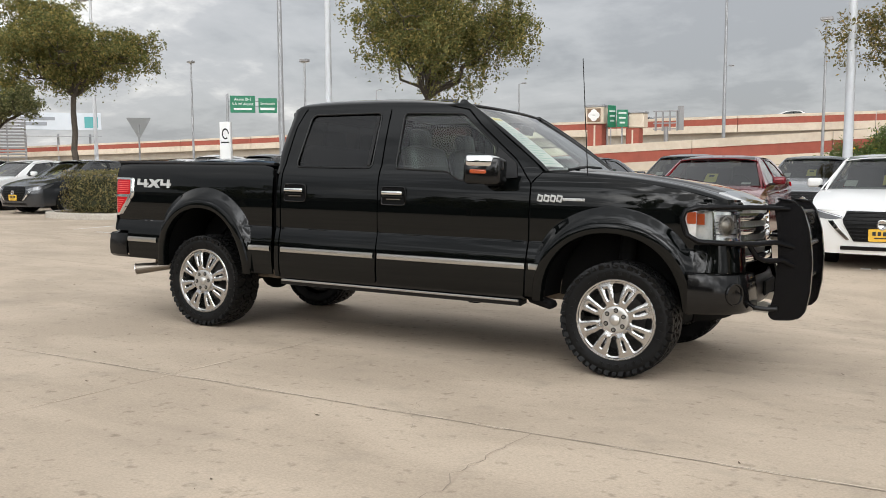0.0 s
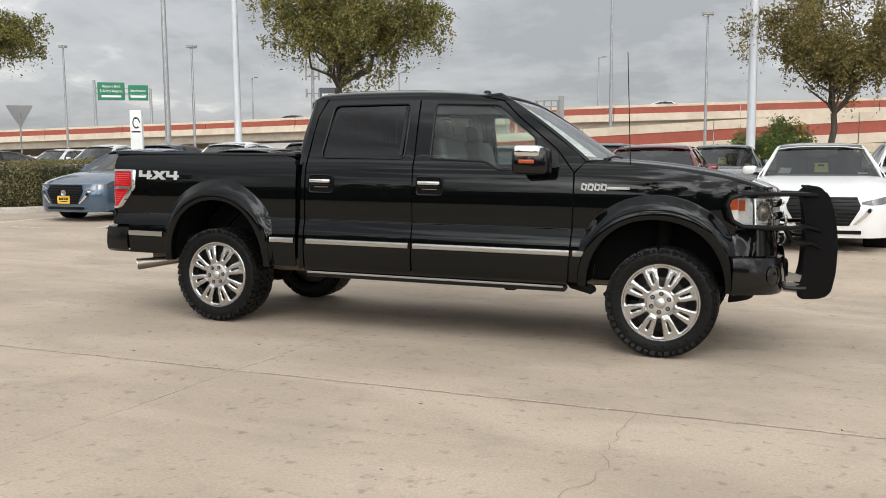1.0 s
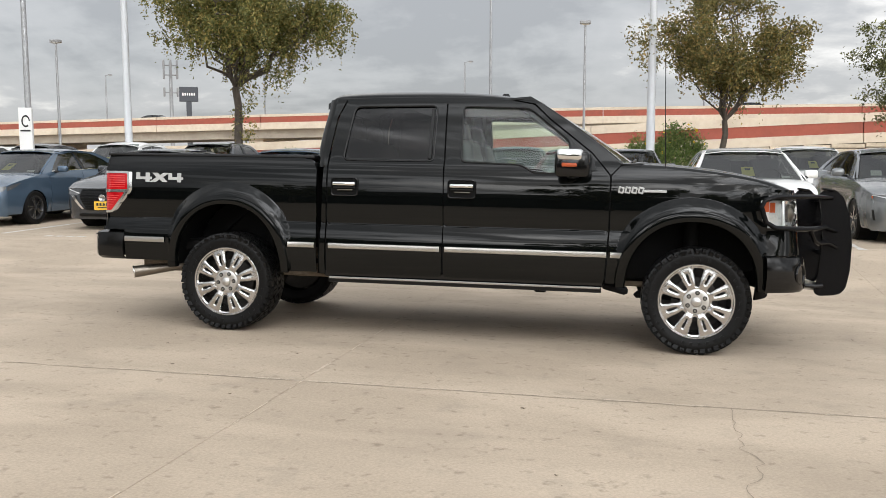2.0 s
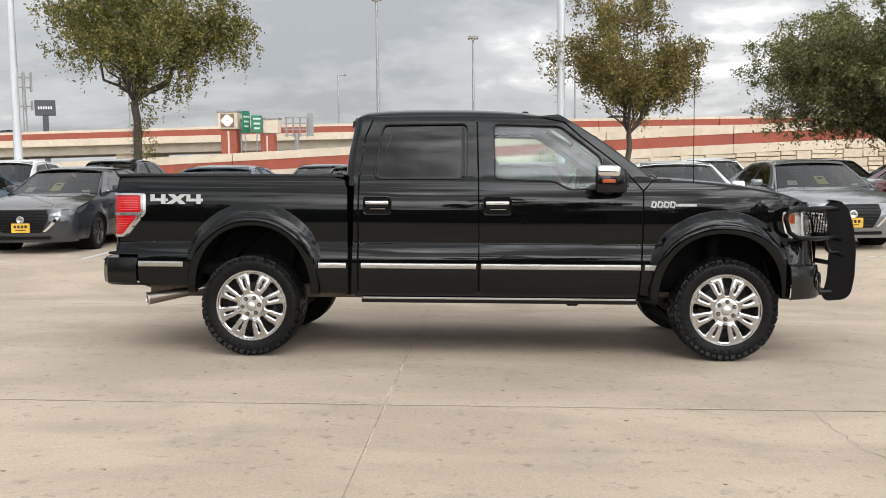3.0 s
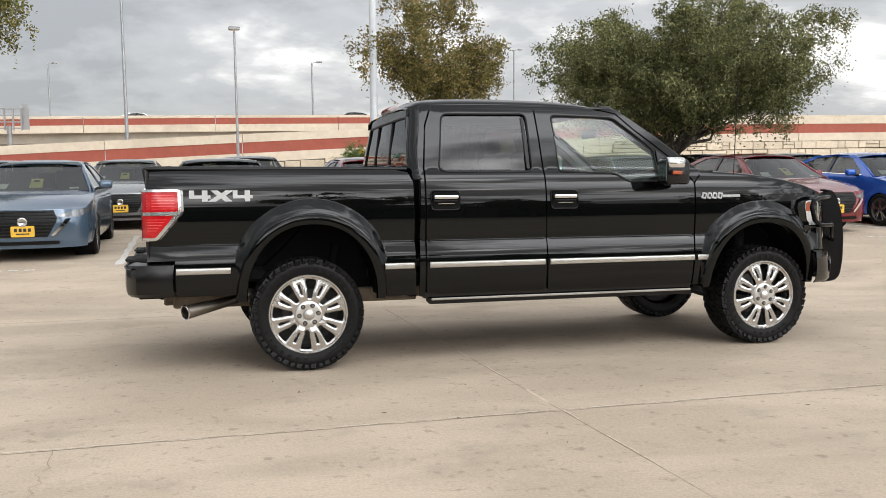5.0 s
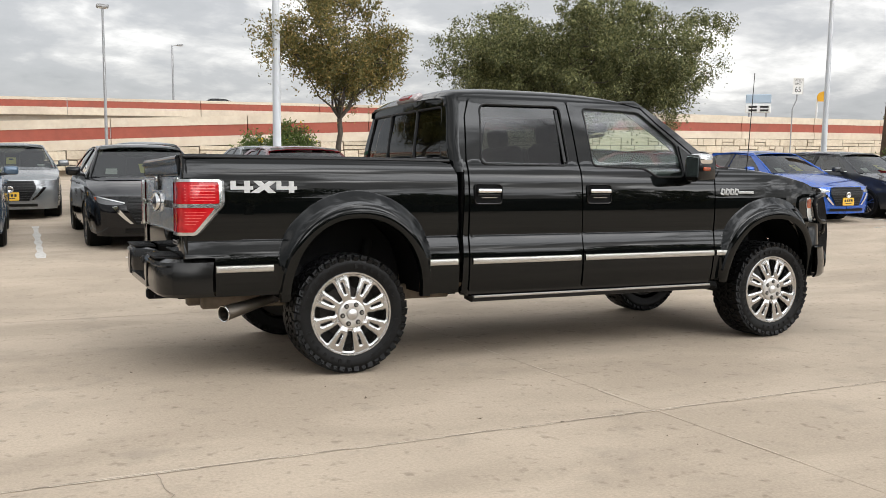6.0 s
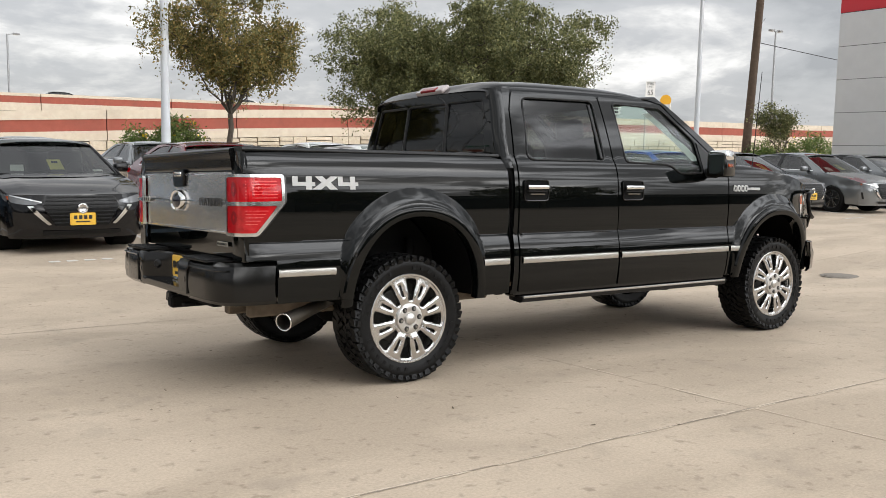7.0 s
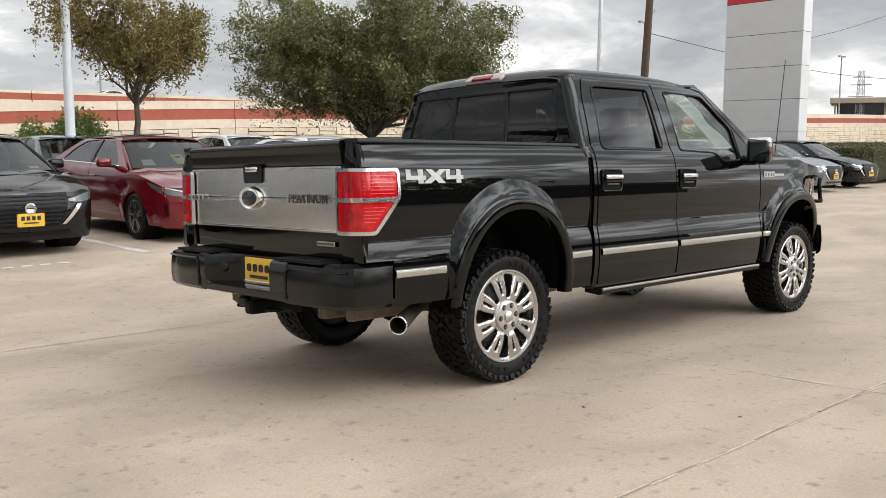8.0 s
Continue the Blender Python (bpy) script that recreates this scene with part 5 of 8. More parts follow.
for z, h in ((1.262, 0.005), (0.935, 0.007)):
    box(bm, (-2.904, YC, z), (0.006, 1.55, h), bevel=0.001)
for z, h in ((1.105, 0.008), (1.085, 0.004)):
    box(bm, (-2.912, YC - 0.735, z), (0.006, 0.08, h), bevel=0.001)
    box(bm, (-2.912, YC + 0.235, z), (0.006, 1.08, h), bevel=0.001)
part("gate_rib", bm, M_CHROME, gate)
bm = bmesh.new()
prism(bm, rounded([(-2.890, 1.276), (-2.896, 1.292), (-2.902, 1.345), (-2.912, 1.384), (-2.904, 1.402), (-2.72, 1.418), (-2.72, 1.395), (-2.87, 1.385)], 0.008, 3), lambda u, v, w: (u, YC - 0.785 + w, v), 1.57)
part("gate_spoiler", bm, M_SATINBLK, gate, "satin black lip along the gate's top", angle=40)
bm = bmesh.new()
prism(bm, rounded([(-0.085, 1.185), (0.085, 1.185), (0.095, 1.29), (-0.095, 1.29)], 0.02), lambda u, v, w: (-2.902 - w, YC + 0.05 + u, v), 0.012)
gh = part("gate_handle", bm, M_GLOSSBLK, gate, "black gate latch with a chrome lever")
bm = bmesh.new()
box(bm, (-2.916, YC + 0.05, 1.264), (0.012, 0.125, 0.030), bevel=0.005, seg=2)
part("lever", bm, M_CHROME, gh)
bm = bmesh.new()
lathe(bm, [(0.0, 0.030), (0.055, 0.026), (0.085, 0.016), (0.100, 0.022), (0.108, 0.010), (0.110, 0.0)], 32, pose(-2.902, YC + 0.07, 1.100, 0, -90, 0) @ Matrix.Diagonal((0.62, 1.05, 1, 1)))
emblem = part("oval_emblem", bm, M_CHROME, gate, "plain chrome oval emblem")
bm = bmesh.new()
lathe(bm, [(0.0, 0.034), (0.05, 0.031), (0.080, 0.021)], 28, pose(-2.902, YC + 0.07, 1.100, 0, -90, 0) @ Matrix.Diagonal((0.56, 0.98, 1, 1)))
part("emblem_field", bm, mat("emblem_enamel", (0.012, 0.016, 0.028), 0.12), emblem, "dark oval field")
bm = bmesh.new()
for k in range(4):
    box(bm, (-2.916, YC + 0.62 + 0.19 * (k + 0.5) / 4, 1.098), (0.008, 0.034, 0.036), bevel=0.002)
box(bm, (-2.892, YC - 0.63, 0.865), (0.006, 0.16, 0.026), bevel=0.002)
part("name_bar", bm, M_SATIN, gate, "plain raised letter bars")
bm = bmesh.new()
for k in range(4):
    box(bm, (-2.9205, YC + 0.62 + 0.19 * (k + 0.5) / 4, 1.098), (0.002, 0.016, 0.018))
for k in range(8):
    box(bm, (-2.8955, YC - 0.566 - 0.0182 * k, 0.865), (0.002, 0.011, 0.012))
part("name_inlay", bm, M_INK, gate)
bm = bmesh.new()
text_mesh(bm, "PLATINUM", 0.066, pose(-2.9100, YC - 0.50, 1.098, 90, 0, -90) @ Matrix.Diagonal((1.16, 1, 1, 1)), 0.002)
part("lettering", bm, M_INK, gate, "dark raised capital letters", smooth=False)
# bed: corner posts, cover, rails
for s in (-1, 1):
    bm = bmesh.new()
    grid(bm, range(4), (0.78, 0.85, 0.918), lambda u, v: ((-2.870, -2.884, -2.890, -2.890)[u], YC + s * (0.957, 0.945, 0.93, 0.775)[u], v))
    bmesh.ops.recalc_face_normals(bm, faces=bm.faces[:])
    solid(part("bed_corner", bm, M_BLACK, truck, angle=60), 0.006)
    bm = bmesh.new()
    grid(bm, range(4), (1.258, 1.32, 1.386), lambda u, v: ((-2.868, -2.882, -2.888, -2.886)[u], YC + s * (0.935 - 0.03 * (v > 1.35), 0.92 - 0.03 * (v > 1.35), 0.90 - 0.02 * (v > 1.35), 0.775)[u], v))
    bmesh.ops.recalc_face_normals(bm, faces=bm.faces[:])
    solid(part("bed_corner", bm, M_BLACK, truck, angle=60), 0.006)
    bm = bmesh.new()
    prism(bm, rounded([(0.80, 1.384), (0.905, 1.384), (0.912, 1.392), (0.905, 1.408), (0.80, 1.410)], 0.004, 2), lambda u, v, w: (-2.885 + w, YC + s * u, v), 1.765)
    part("bed_rail", bm, M_TRIMBLK, truck, "black plastic bed rail", angle=40)
bm = bmesh.new()
box(bm, (-1.98, YC, 1.402), (1.72, 1.66, 0.022), bevel=0.008)
part("bed_cover", bm, M_TRIMBLK, truck, "flat black bed cover")
bm = bmesh.new()
box(bm, (-1.18, YC - 0.62, 1.418), (0.05, 0.20, 0.018), bevel=0.005)
part("cover_latch", bm, M_GLOSSBLK, truck)
bm = bmesh.new()
box(bm, (-1.98, YC, 0.80), (1.74, 0.92, 0.05))
box(bm, (-1.12, YC, 1.07), (0.03, 1.78, 0.58))
part("bed_floor", bm, M_UNDER, truck)

# rear bumper
BUMP = [(-2.722, 0.972), (-2.84, 0.976), (-2.955, 0.950), (-3.014, 0.872), (-3.034, 0.71), (-3.040, 0.45)]
for s in (-1, 1):
    bm = bmesh.new()
    grid(bm, range(6), range(6), lambda u, v: (BUMP[u][0] + (0.02, 0.0, -0.006, -0.004, 0.006, 0.05)[v], YC + s * (BUMP[u][1] + (-0.02, 0, 0.004, 0.002, -0.006, -0.05)[v]), (0.545, 0.566, 0.62, 0.70, 0.758, 0.775)[v]))
    bmesh.ops.recalc_face_normals(bm, faces=bm.faces[:])
    solid(part("bumper_corner", bm, M_SATINBLK, truck, "satin black rear bumper corner", angle=32), 0.01)


def bumper_face(y, k):
    """The middle of the bumper across y: a flush face with a recess for the plate over a low step."""
    z = (0.545, 0.556, 0.585, 0.598, 0.606, 0.64, 0.70, 0.752, 0.768, 0.775)[k]
    r = min(1.0, max(0.0, (0.39 - y) / 0.23 if y > 0 else (y + 0.312) / 0.024)) if k >= 4 else 0.0
    x = (-3.000, -3.034, -3.042, -3.040, -3.040, -3.044, -3.044, -3.038, -3.026, -2.96)[k]
    return Vector((x + (-2.915 - x) * r, YC + y, z - (0.008 * r if k >= 8 else 0.0)))


bm = bmesh.new()
grid(bm, [-0.47, -0.44, -0.40, -0.36, -0.33, -0.318, -0.312, -0.304, -0.296, -0.288, -0.282, -0.25, -0.19, -0.10, 0, 0.08, 0.14, 0.155, 0.16, 0.20, 0.24, 0.28, 0.32, 0.36, 0.39, 0.40, 0.43, 0.47], range(10), bumper_face)
bmesh.ops.recalc_face_normals(bm, faces=bm.faces[:])
bumper_mid = solid(part("bumper_middle", bm, M_SATINBLK, truck, "satin black bumper middle with a plate recess over a low step", angle=40), 0.008)
for s in (-1, 1):
    # scalloped step pad on each half
    bm = bmesh.new()
    box(bm, (-2.955, YC + s * 0.555, 0.776), (0.15, 0.40, 0.012), bevel=0.004)
    pad = part("step_pad", bm, M_TRIMBLK, bumper_mid, "ribbed rubber step pad", smooth=False)
    for k in range(14):
        bm = bmesh.new()
        box(bm, (-2.962, YC + s * (0.375 + 0.028 * k), 0.785), (0.155, 0.013, 0.010), bevel=0.004)
        part("rib", bm, M_TRIMBLK, pad, smooth=False)
    # raised rim of the painted corner panel
    bm = bmesh.new()
    rim_b = [(-3.046, 0.470, 0.575), (-3.047, 0.472, 0.715), (-3.042, 0.500, 0.738), (-3.040, 0.71, 0.738), (-3.020, 0.872, 0.738), (-2.985, 0.925, 0.738)]
    tube(bm, [(x, YC + s * y, z) for x, y, z in rim_b], 0.006, 6)
    part("panel_rim", bm, M_SATINBLK, bumper_mid)
for y in (-0.72, -0.42, 0.42, 0.72):
    bm = bmesh.new()
    lathe(bm, [(0.0, 0.004), (0.014, 0.004), (0.017, 0.0)], 12, pose(-3.043 if abs(y) < 0.5 else -3.032, YC + y, 0.655, 0, -90, 0))
    part("parking_sensor", bm, M_GLOSSBLK, bumper_mid)
bm = bmesh.new()
lathe(bm, [(0.0, 0.012), (0.018, 0.014), (0.024, 0.010), (0.030, 0.0)], 16, pose(-2.979, YC + 0.275, 0.69, 0, -90, 29))
part("trailer_socket", bm, M_TRIMBLK, bumper_mid, "round black trailer socket")
bm = bmesh.new()
box(bm, (-2.930, YC - 0.03, 0.682), (0.010, 0.305, 0.152), bevel=0.006)
plate = part("number_plate", bm, M_PLATE, bumper_mid, "yellow dealer plate with plain bars")
bm = bmesh.new()
for k in range(4):
    box(bm, (-2.9358, YC + 0.065 - 0.063 * k, 0.700), (0.003, 0.034, 0.044), bevel=0.010)
box(bm, (-2.9358, YC - 0.03, 0.648), (0.003, 0.19, 0.018))
part("plate_bar", bm, M_INK, plate)
bm = bmesh.new()
box(bm, (-2.9365, YC - 0.03, 0.617), (0.004, 0.30, 0.016))
part("plate_frame", bm, M_CHROME, plate, "chrome lower edge")
# tow hitch
bm = bmesh.new()
box(bm, (-2.86, YC, 0.475), (0.26, 0.075, 0.075), bevel=0.006)
box(bm, (-2.80, YC, 0.49), (0.07, 0.62, 0.06), bevel=0.01)
hitch = part("tow_hitch", bm, M_UNDER, truck, "black square tow receiver")
# near-black square on the solid end, painted as the receiver's inner shade
bm = bmesh.new()
box(bm, (-2.992, YC, 0.475), (0.01, 0.05, 0.05))
part("receiver_bore", bm, mat("hollow_shade", (0.001, 0.001, 0.001), 1.0), hitch)
bm = bmesh.new()
tube(bm, [(-2.90, YC - 0.10, 0.47), (-2.955, YC - 0.13, 0.47), (-2.955, YC - 0.17, 0.47), (-2.90, YC - 0.20, 0.47)], 0.010, 8)
part("chain_loop", bm, M_UNDER, hitch)
bm = bmesh.new()
tube(bm, [(-2.90, YC + 0.10, 0.47), (-2.955, YC + 0.13, 0.47), (-2.955, YC + 0.17, 0.47), (-2.90, YC + 0.20, 0.47)], 0.010, 8)
part("chain_loop", bm, M_UNDER, hitch)
bm = bmesh.new()
box(bm, (-2.95, YC + 0.10, 0.50), (0.05, 0.08, 0.06), bevel=0.012)
part("wiring_plug", bm, M_TRIMBLK, hitch)
# exhaust
bm = bmesh.new()
tube(bm, [(-1.9, YC - 0.62, 0.56), (-2.25, YC - 0.68, 0.50), (-2.45, YC - 0.80, 0.468), (-2.655, YC - 0.925, 0.436)], [0.034, 0.034, 0.038, 0.049], 18, caps=False)
ex = part("exhaust_pipe", bm, M_STEEL, truck, "steel exhaust pipe with a flared tip")
solid(ex, 0.004)
bm = bmesh.new()
rim_m = Vector((-0.205, -0.125, -0.032)).to_track_quat("Z", "Y").to_matrix().to_4x4()
tube(bm, [Matrix.Translation((-2.655, YC - 0.925, 0.436)) @ rim_m @ Vector((0.049 * math.cos(a * math.tau / 24), 0.049 * math.sin(a * math.tau / 24), 0)) for a in range(25)], 0.0045, 6, caps=False)
part("tip_rim", bm, M_CHROME, ex, "rolled bright tip rim")
# near-black plug in the pipe, standing in for the shade inside
bm = bmesh.new()
cyl(bm, (-2.52, YC - 0.845, 0.458), (-2.56, YC - 0.868, 0.452), 0.034, 0.034, 18)
part("pipe_bore", bm, bpy.data.materials["hollow_shade"], ex)
# frame, axles, springs, tank
bm = bmesh.new()
for s in (-1, 1):
    box(bm, (-0.35, YC + s * 0.44, 0.510), (4.9, 0.075, 0.15), bevel=0.01)
part("frame_rail", bm, M_FRAME, truck, "dusty brown frame rail")
for s in (-1, 1):
    bm = bmesh.new()
    box(bm, (-1.86, YC + s * 0.60, 0.480), (1.75, 0.06, 0.105), bevel=0.012)
    part("rear_rail", bm, M_FRAME, truck, "dusty brown rail under the bed")
    bm = bmesh.new()
    box(bm, (0.66, YC + s * 0.74, 0.43), (0.11, 0.10, 0.075), bevel=0.02)
    part("body_mount", bm, M_UNDER, truck)
    bm = bmesh.new()
    box(bm, (1.22, YC + s * 0.80, 0.455), (0.20, 0.12, 0.06), (0, 14, 0), bevel=0.02)
    part("body_mount", bm, M_UNDER, truck)
bm = bmesh.new()
box(bm, (0.08, YC, 0.60), (2.3, 1.66, 0.10), bevel=0.02)
box(bm, (-0.10, YC + 0.30, 0.50), (1.1, 0.40, 0.20), bevel=0.04)
box(bm, (0.62, YC - 0.25, 0.42), (0.26, 0.18, 0.08), bevel=0.02)
box(bm, (1.75, YC, 0.75), (1.0, 0.85, 0.45), bevel=0.05)
box(bm, (-2.45, YC, 0.66), (0.7, 1.5, 0.10), bevel=0.02)
box(bm, (-1.075, YC, 0.66), (0.05, 1.74, 0.36))
box(bm, (-2.74, YC, 0.67), (0.12, 1.80, 0.20), bevel=0.01)
part("underbody", bm, M_UNDER, truck)
bm = bmesh.new()
cyl(bm, (-1.835, YC - 0.80, 0.395), (-1.835, YC + 0.80, 0.395), 0.045, seg=14)
bmesh.ops.create_uvsphere(bm, u_segments=16, v_segments=10, radius=0.15, matrix=Matrix.Translation((-1.835, YC + 0.05, 0.395)))
cyl(bm, (1.80, YC - 0.75, 0.395), (1.80, YC + 0.75, 0.395), 0.04, seg=12)
part("axle", bm, M_UNDER, truck)
for s in (-1, 1):
    bm = bmesh.new()
    tube(bm, [(-2.55, YC + s * 0.56, 0.56), (-2.2, YC + s * 0.56, 0.46), (-1.83, YC + s * 0.56, 0.44), (-1.45, YC + s * 0.56, 0.47), (-1.15, YC + s * 0.56, 0.56)], 0.028, 6)
    part("leaf_spring", bm, M_UNDER, truck)
    for name, a, b, r in (("rear_damper", (-1.66, 0.60, 0.42), (-1.58, 0.56, 0.85), 0.032), ("front_strut", (1.76, 0.66, 0.46), (1.78, 0.60, 0.98), 0.055)):
        bm = bmesh.new()
        cyl(bm, (a[0], YC + s * a[1], a[2]), (b[0], YC + s * b[1], b[2]), r, seg=12)
        part(name, bm, M_UNDER, truck)
    bm = bmesh.new()
    box(bm, (1.60, YC + s * 0.60, 0.40), (0.42, 0.36, 0.05), (0, 0, s * 12), 0.02)
    part("control_arm", bm, M_UNDER, truck)
bm = bmesh.new()
cyl(bm, (1.553, YC - 0.884, 1.315), (1.553, YC - 0.886, 1.352), 0.024, 0.014, 12)
cyl(bm, (1.553, YC - 0.886, 1.35), (1.522, YC - 0.979, 2.13), 0.0036, 0.0028, 6)
part("antenna", bm, M_TRIMBLK, truck, "thin black whip antenna")

# cabin
bm = bmesh.new()
prism(bm, [(0.78, 0.95), (1.30, 0.95), (1.32, 1.33), (1.05, 1.37), (0.86, 1.33), (0.76, 1.20)], lambda u, v, w: (u, YC - 0.80 + w, v), 1.60)
part("dashboard", bm, M_CABIN, truck, "dark dashboard", angle=40)
bm = bmesh.new()
box(bm, (-0.10, YC, 0.72), (1.95, 1.70, 0.05))
part("cab_floor", bm, M_CABIN, truck)
for s in (-1, 1):
    bm = bmesh.new()
    grid(bm, (-1.0, -0.1, -0.07, 0.8, 1.12), (0.74, 1.0, 1.25), lambda u, v: (u, YC + s * 0.845, v))
    part("door_card", bm, M_CABIN, truck)


def seat(x, y, wdt, parent, n_head):
    bm = bmesh.new()
    box(bm, (x + 0.22, y, 0.95), (0.52, wdt, 0.20), (0, -6, 0), 0.05, 2)
    st = part("seat", bm, M_LEATHER, parent, "black leather seat", angle=60)
    bm = bmesh.new()
    box(bm, (x - 0.06, y, 1.26), (0.16, wdt, 0.62), (0, -14, 0), 0.06, 2)
    part("backrest", bm, M_LEATHER, st, angle=60)
    for k in range(n_head):
        yy = y + (k - (n_head - 1) / 2) * 0.55
        bm = bmesh.new()
        box(bm, (x - 0.155, yy, 1.625), (0.10, 0.25, 0.16), (0, -10, 0), 0.04, 2)
        cyl(bm, (x - 0.14, yy - 0.06, 1.50), (x - 0.15, yy - 0.06, 1.58), 0.007, seg=6)
        cyl(bm, (x - 0.14, yy + 0.06, 1.50), (x - 0.15, yy + 0.06, 1.58), 0.007, seg=6)
        part("headrest", bm, M_LEATHER, st, angle=60)


for s in (-1, 1):
    seat(0.12, YC + s * 0.40, 0.54, truck, 1)
seat(-0.80, YC, 1.45, truck, 2)
bm = bmesh.new()
mw = pose(0.70, YC + 0.40, 1.27, 0, -62, 0)
ring = [mw @ Vector((0.185 * math.cos(a * math.tau / 28), 0.185 * math.sin(a * math.tau / 28), 0)) for a in range(29)]
tube(bm, ring, 0.016, 8, caps=False)
lathe(bm, [(0.0, 0.02), (0.05, 0.015), (0.065, -0.02)], 14, mw)
for a in (0, 120, 240):
    tube(bm, [mw @ Vector((0, 0, 0)), mw @ Vector((0.18 * math.cos(radians(a)), 0.18 * math.sin(radians(a)), 0))], 0.014, 6)
part("steering_wheel", bm, M_CABIN, truck)
bm = bmesh.new()
box(bm, (0.72, YC, 1.72), (0.03, 0.26, 0.075), (0, 14, 0), 0.012, 2)
part("inside_mirror", bm, M_CABIN, truck)


# wheels
def build_wheel():
    """A wheel about its own axis: the outer face looks along -y."""
    w = new("wheel")
    w["label"] = "polished twin-spoke wheel with an off-road tyre"
    turn = pose(0, 0, 0, -90, 0, 0)
    bm = bmesh.new()
    prof = [(0.262, -0.120), (0.285, -0.128), (0.322, -0.140), (0.350, -0.138), (0.367, -0.126), (0.3755, -0.10), (0.3775, 0.0), (0.3755, 0.10), (0.367, 0.126), (0.350, 0.138), (0.322, 0.140), (0.285, 0.128), (0.262, 0.120)]
    lathe(bm, prof, 64, turn)
    tyre = part("tyre", bm, M_RUBBER, w, "black off-road tyre with blocky tread", angle=40)
    bm = bmesh.new()
    rnd = random.Random(3)
    n = 46
    rows_ = ((-0.108, 0.066, 0.0505, 12), (-0.062, 0.060, 0.036, 34), (-0.018, 0.058, 0.033, -38), (0.026, 0.058, 0.033, 38), (0.070, 0.060, 0.036, -34), (0.114, 0.060, 0.0505, -12))
    for k in range(n):
        a = k * math.tau / n
        for row, (yy, ln, wd2, tw) in enumerate(rows_):
            aa = a + (row % 2) * math.tau / n / 2 + rnd.uniform(-0.018, 0.018)
            drop = 0.004 if row in (0, 5) else 0.0
            m = Matrix.Rotation(aa, 4, "Y") @ Matrix.Translation((0, yy + rnd.uniform(-0.005, 0.005), 0.3770 - drop + rnd.uniform(-0.001, 0.001))) @ Matrix.Rotation(radians(tw + rnd.uniform(-10, 10)), 4, "Z")
            # a block narrower at its top, cut on the slant
            q = [bm.verts.new(m @ Vector((u * wd2 * f + v * 0.006, v * ln * f, w * 0.0135))) for w, f in ((-1, 0.52), (1, 0.44)) for u, v in ((-1, -1), (1, -0.8), (1, 1), (-1, 0.8))]
            for f in ((4, 5, 6, 7), (0, 1, 5, 4), (1, 2, 6, 5), (2, 3, 7, 6), (3, 0, 4, 7)):
                bm.faces.new([q[i] for i in f])
        for sg in (-1, 1):
            long_ = k % 2 == 0
            m = Matrix.Rotation(a + 0.03 * sg, 4, "Y") @ Matrix.Translation((0, sg * 0.1335, 0.352 if long_ else 0.358)) @ Matrix.Rotation(radians(sg * -24), 4, "X") @ Matrix.Rotation(radians(14 if long_ else -10), 4, "Y") @ Matrix.Diagonal((0.034 if long_ else 0.026, 0.014, 0.052 if long_ else 0.034, 1))
            bmesh.ops.create_cube(bm, size=1.0, matrix=m)
    part("tread_block", bm, M_RUBBER, tyre, smooth=False)
    bm = bmesh.new()
    for k in range(34):
        if k % 17 in (7, 8, 15, 16):
            continue
        m = Matrix.Rotation(k * math.tau / 34, 4, "Y") @ Matrix.Translation((0, -0.1395, 0.312)) @ Matrix.Rotation(radians(12 * (k % 3 - 1)), 4, "Y") @ Matrix.Diagonal((0.022, 0.005, 0.026, 1))
        bmesh.ops.create_cube(bm, size=1.0, matrix=m)
    tagged(part("sidewall_bar", bm, M_RUBBER, tyre, smooth=False), kind="stuff")
    bm = bmesh.new()
    lathe(bm, [(0.236, 0.10), (0.240, -0.05), (0.246, -0.100), (0.256, -0.113), (0.270, -0.122), (0.276, -0.127), (0.272, -0.131), (0.262, -0.130), (0.256, -0.120)], 64, turn)
    rim = part("rim", bm, M_RIM, w, "polished aluminium rim")
    # the cast face: eight wide windows between pairs of spokes, a slot in each pair
    holes = []
    for k in range(16):
        shape = [(-0.015, 0.110), (0.015, 0.110), (0.022, 0.16), (0.040, 0.238), (0.022, 0.246), (-0.022, 0.246), (-0.040, 0.238), (-0.022, 0.16)] if k % 2 == 0 else [(-0.0058, 0.140), (0.0058, 0.140), (0.0088, 0.216), (-0.0088, 0.216)]
        ca, sa = math.cos(radians(22.5 * k)), math.sin(radians(22.5 * k))
        holes.append([(t * ca - r * sa, t * sa + r * ca) for t, r in rounded(shape, 0.013 if k % 2 == 0 else 0.0058, 6)])
    rims = np.array([p for h in holes for p in dense(h, 0.004)])
    ring_ = []
    for h in holes:
        dh = dense(h, 0.006)
        area = sum(p[0] * q[1] - q[0] * p[1] for p, q in zip(dh, dh[1:] + dh[:1]))
        sgn = 1 if area > 0 else -1
        for p0, p1, p2 in zip(dh[-1:] + dh[:-1], dh, dh[1:] + dh[:1]):
            nx, ny = sgn * (p2[1] - p0[1]), -sgn * (p2[0] - p0[0])
            d = math.hypot(nx, ny) or 1.0
            ring_ += [(p1[0] + nx / d * g, p1[1] + ny / d * g) for g in (0.003, 0.0065, 0.0105)]

    def face_at(u, v):
        r = math.hypot(u, v)
        y = lerp_table([(0.06, -0.122), (0.10, -0.128), (0.125, -0.134), (0.16, -0.134), (0.21, -0.129), (0.25, -0.124), (0.27, -0.123)], r)
        d = float(np.min(np.hypot(rims[:, 0] - u, rims[:, 1] - v)))
        return Vector((u, y + 0.0085 * max(0.0, 1 - d / 0.0125) ** 2, v))

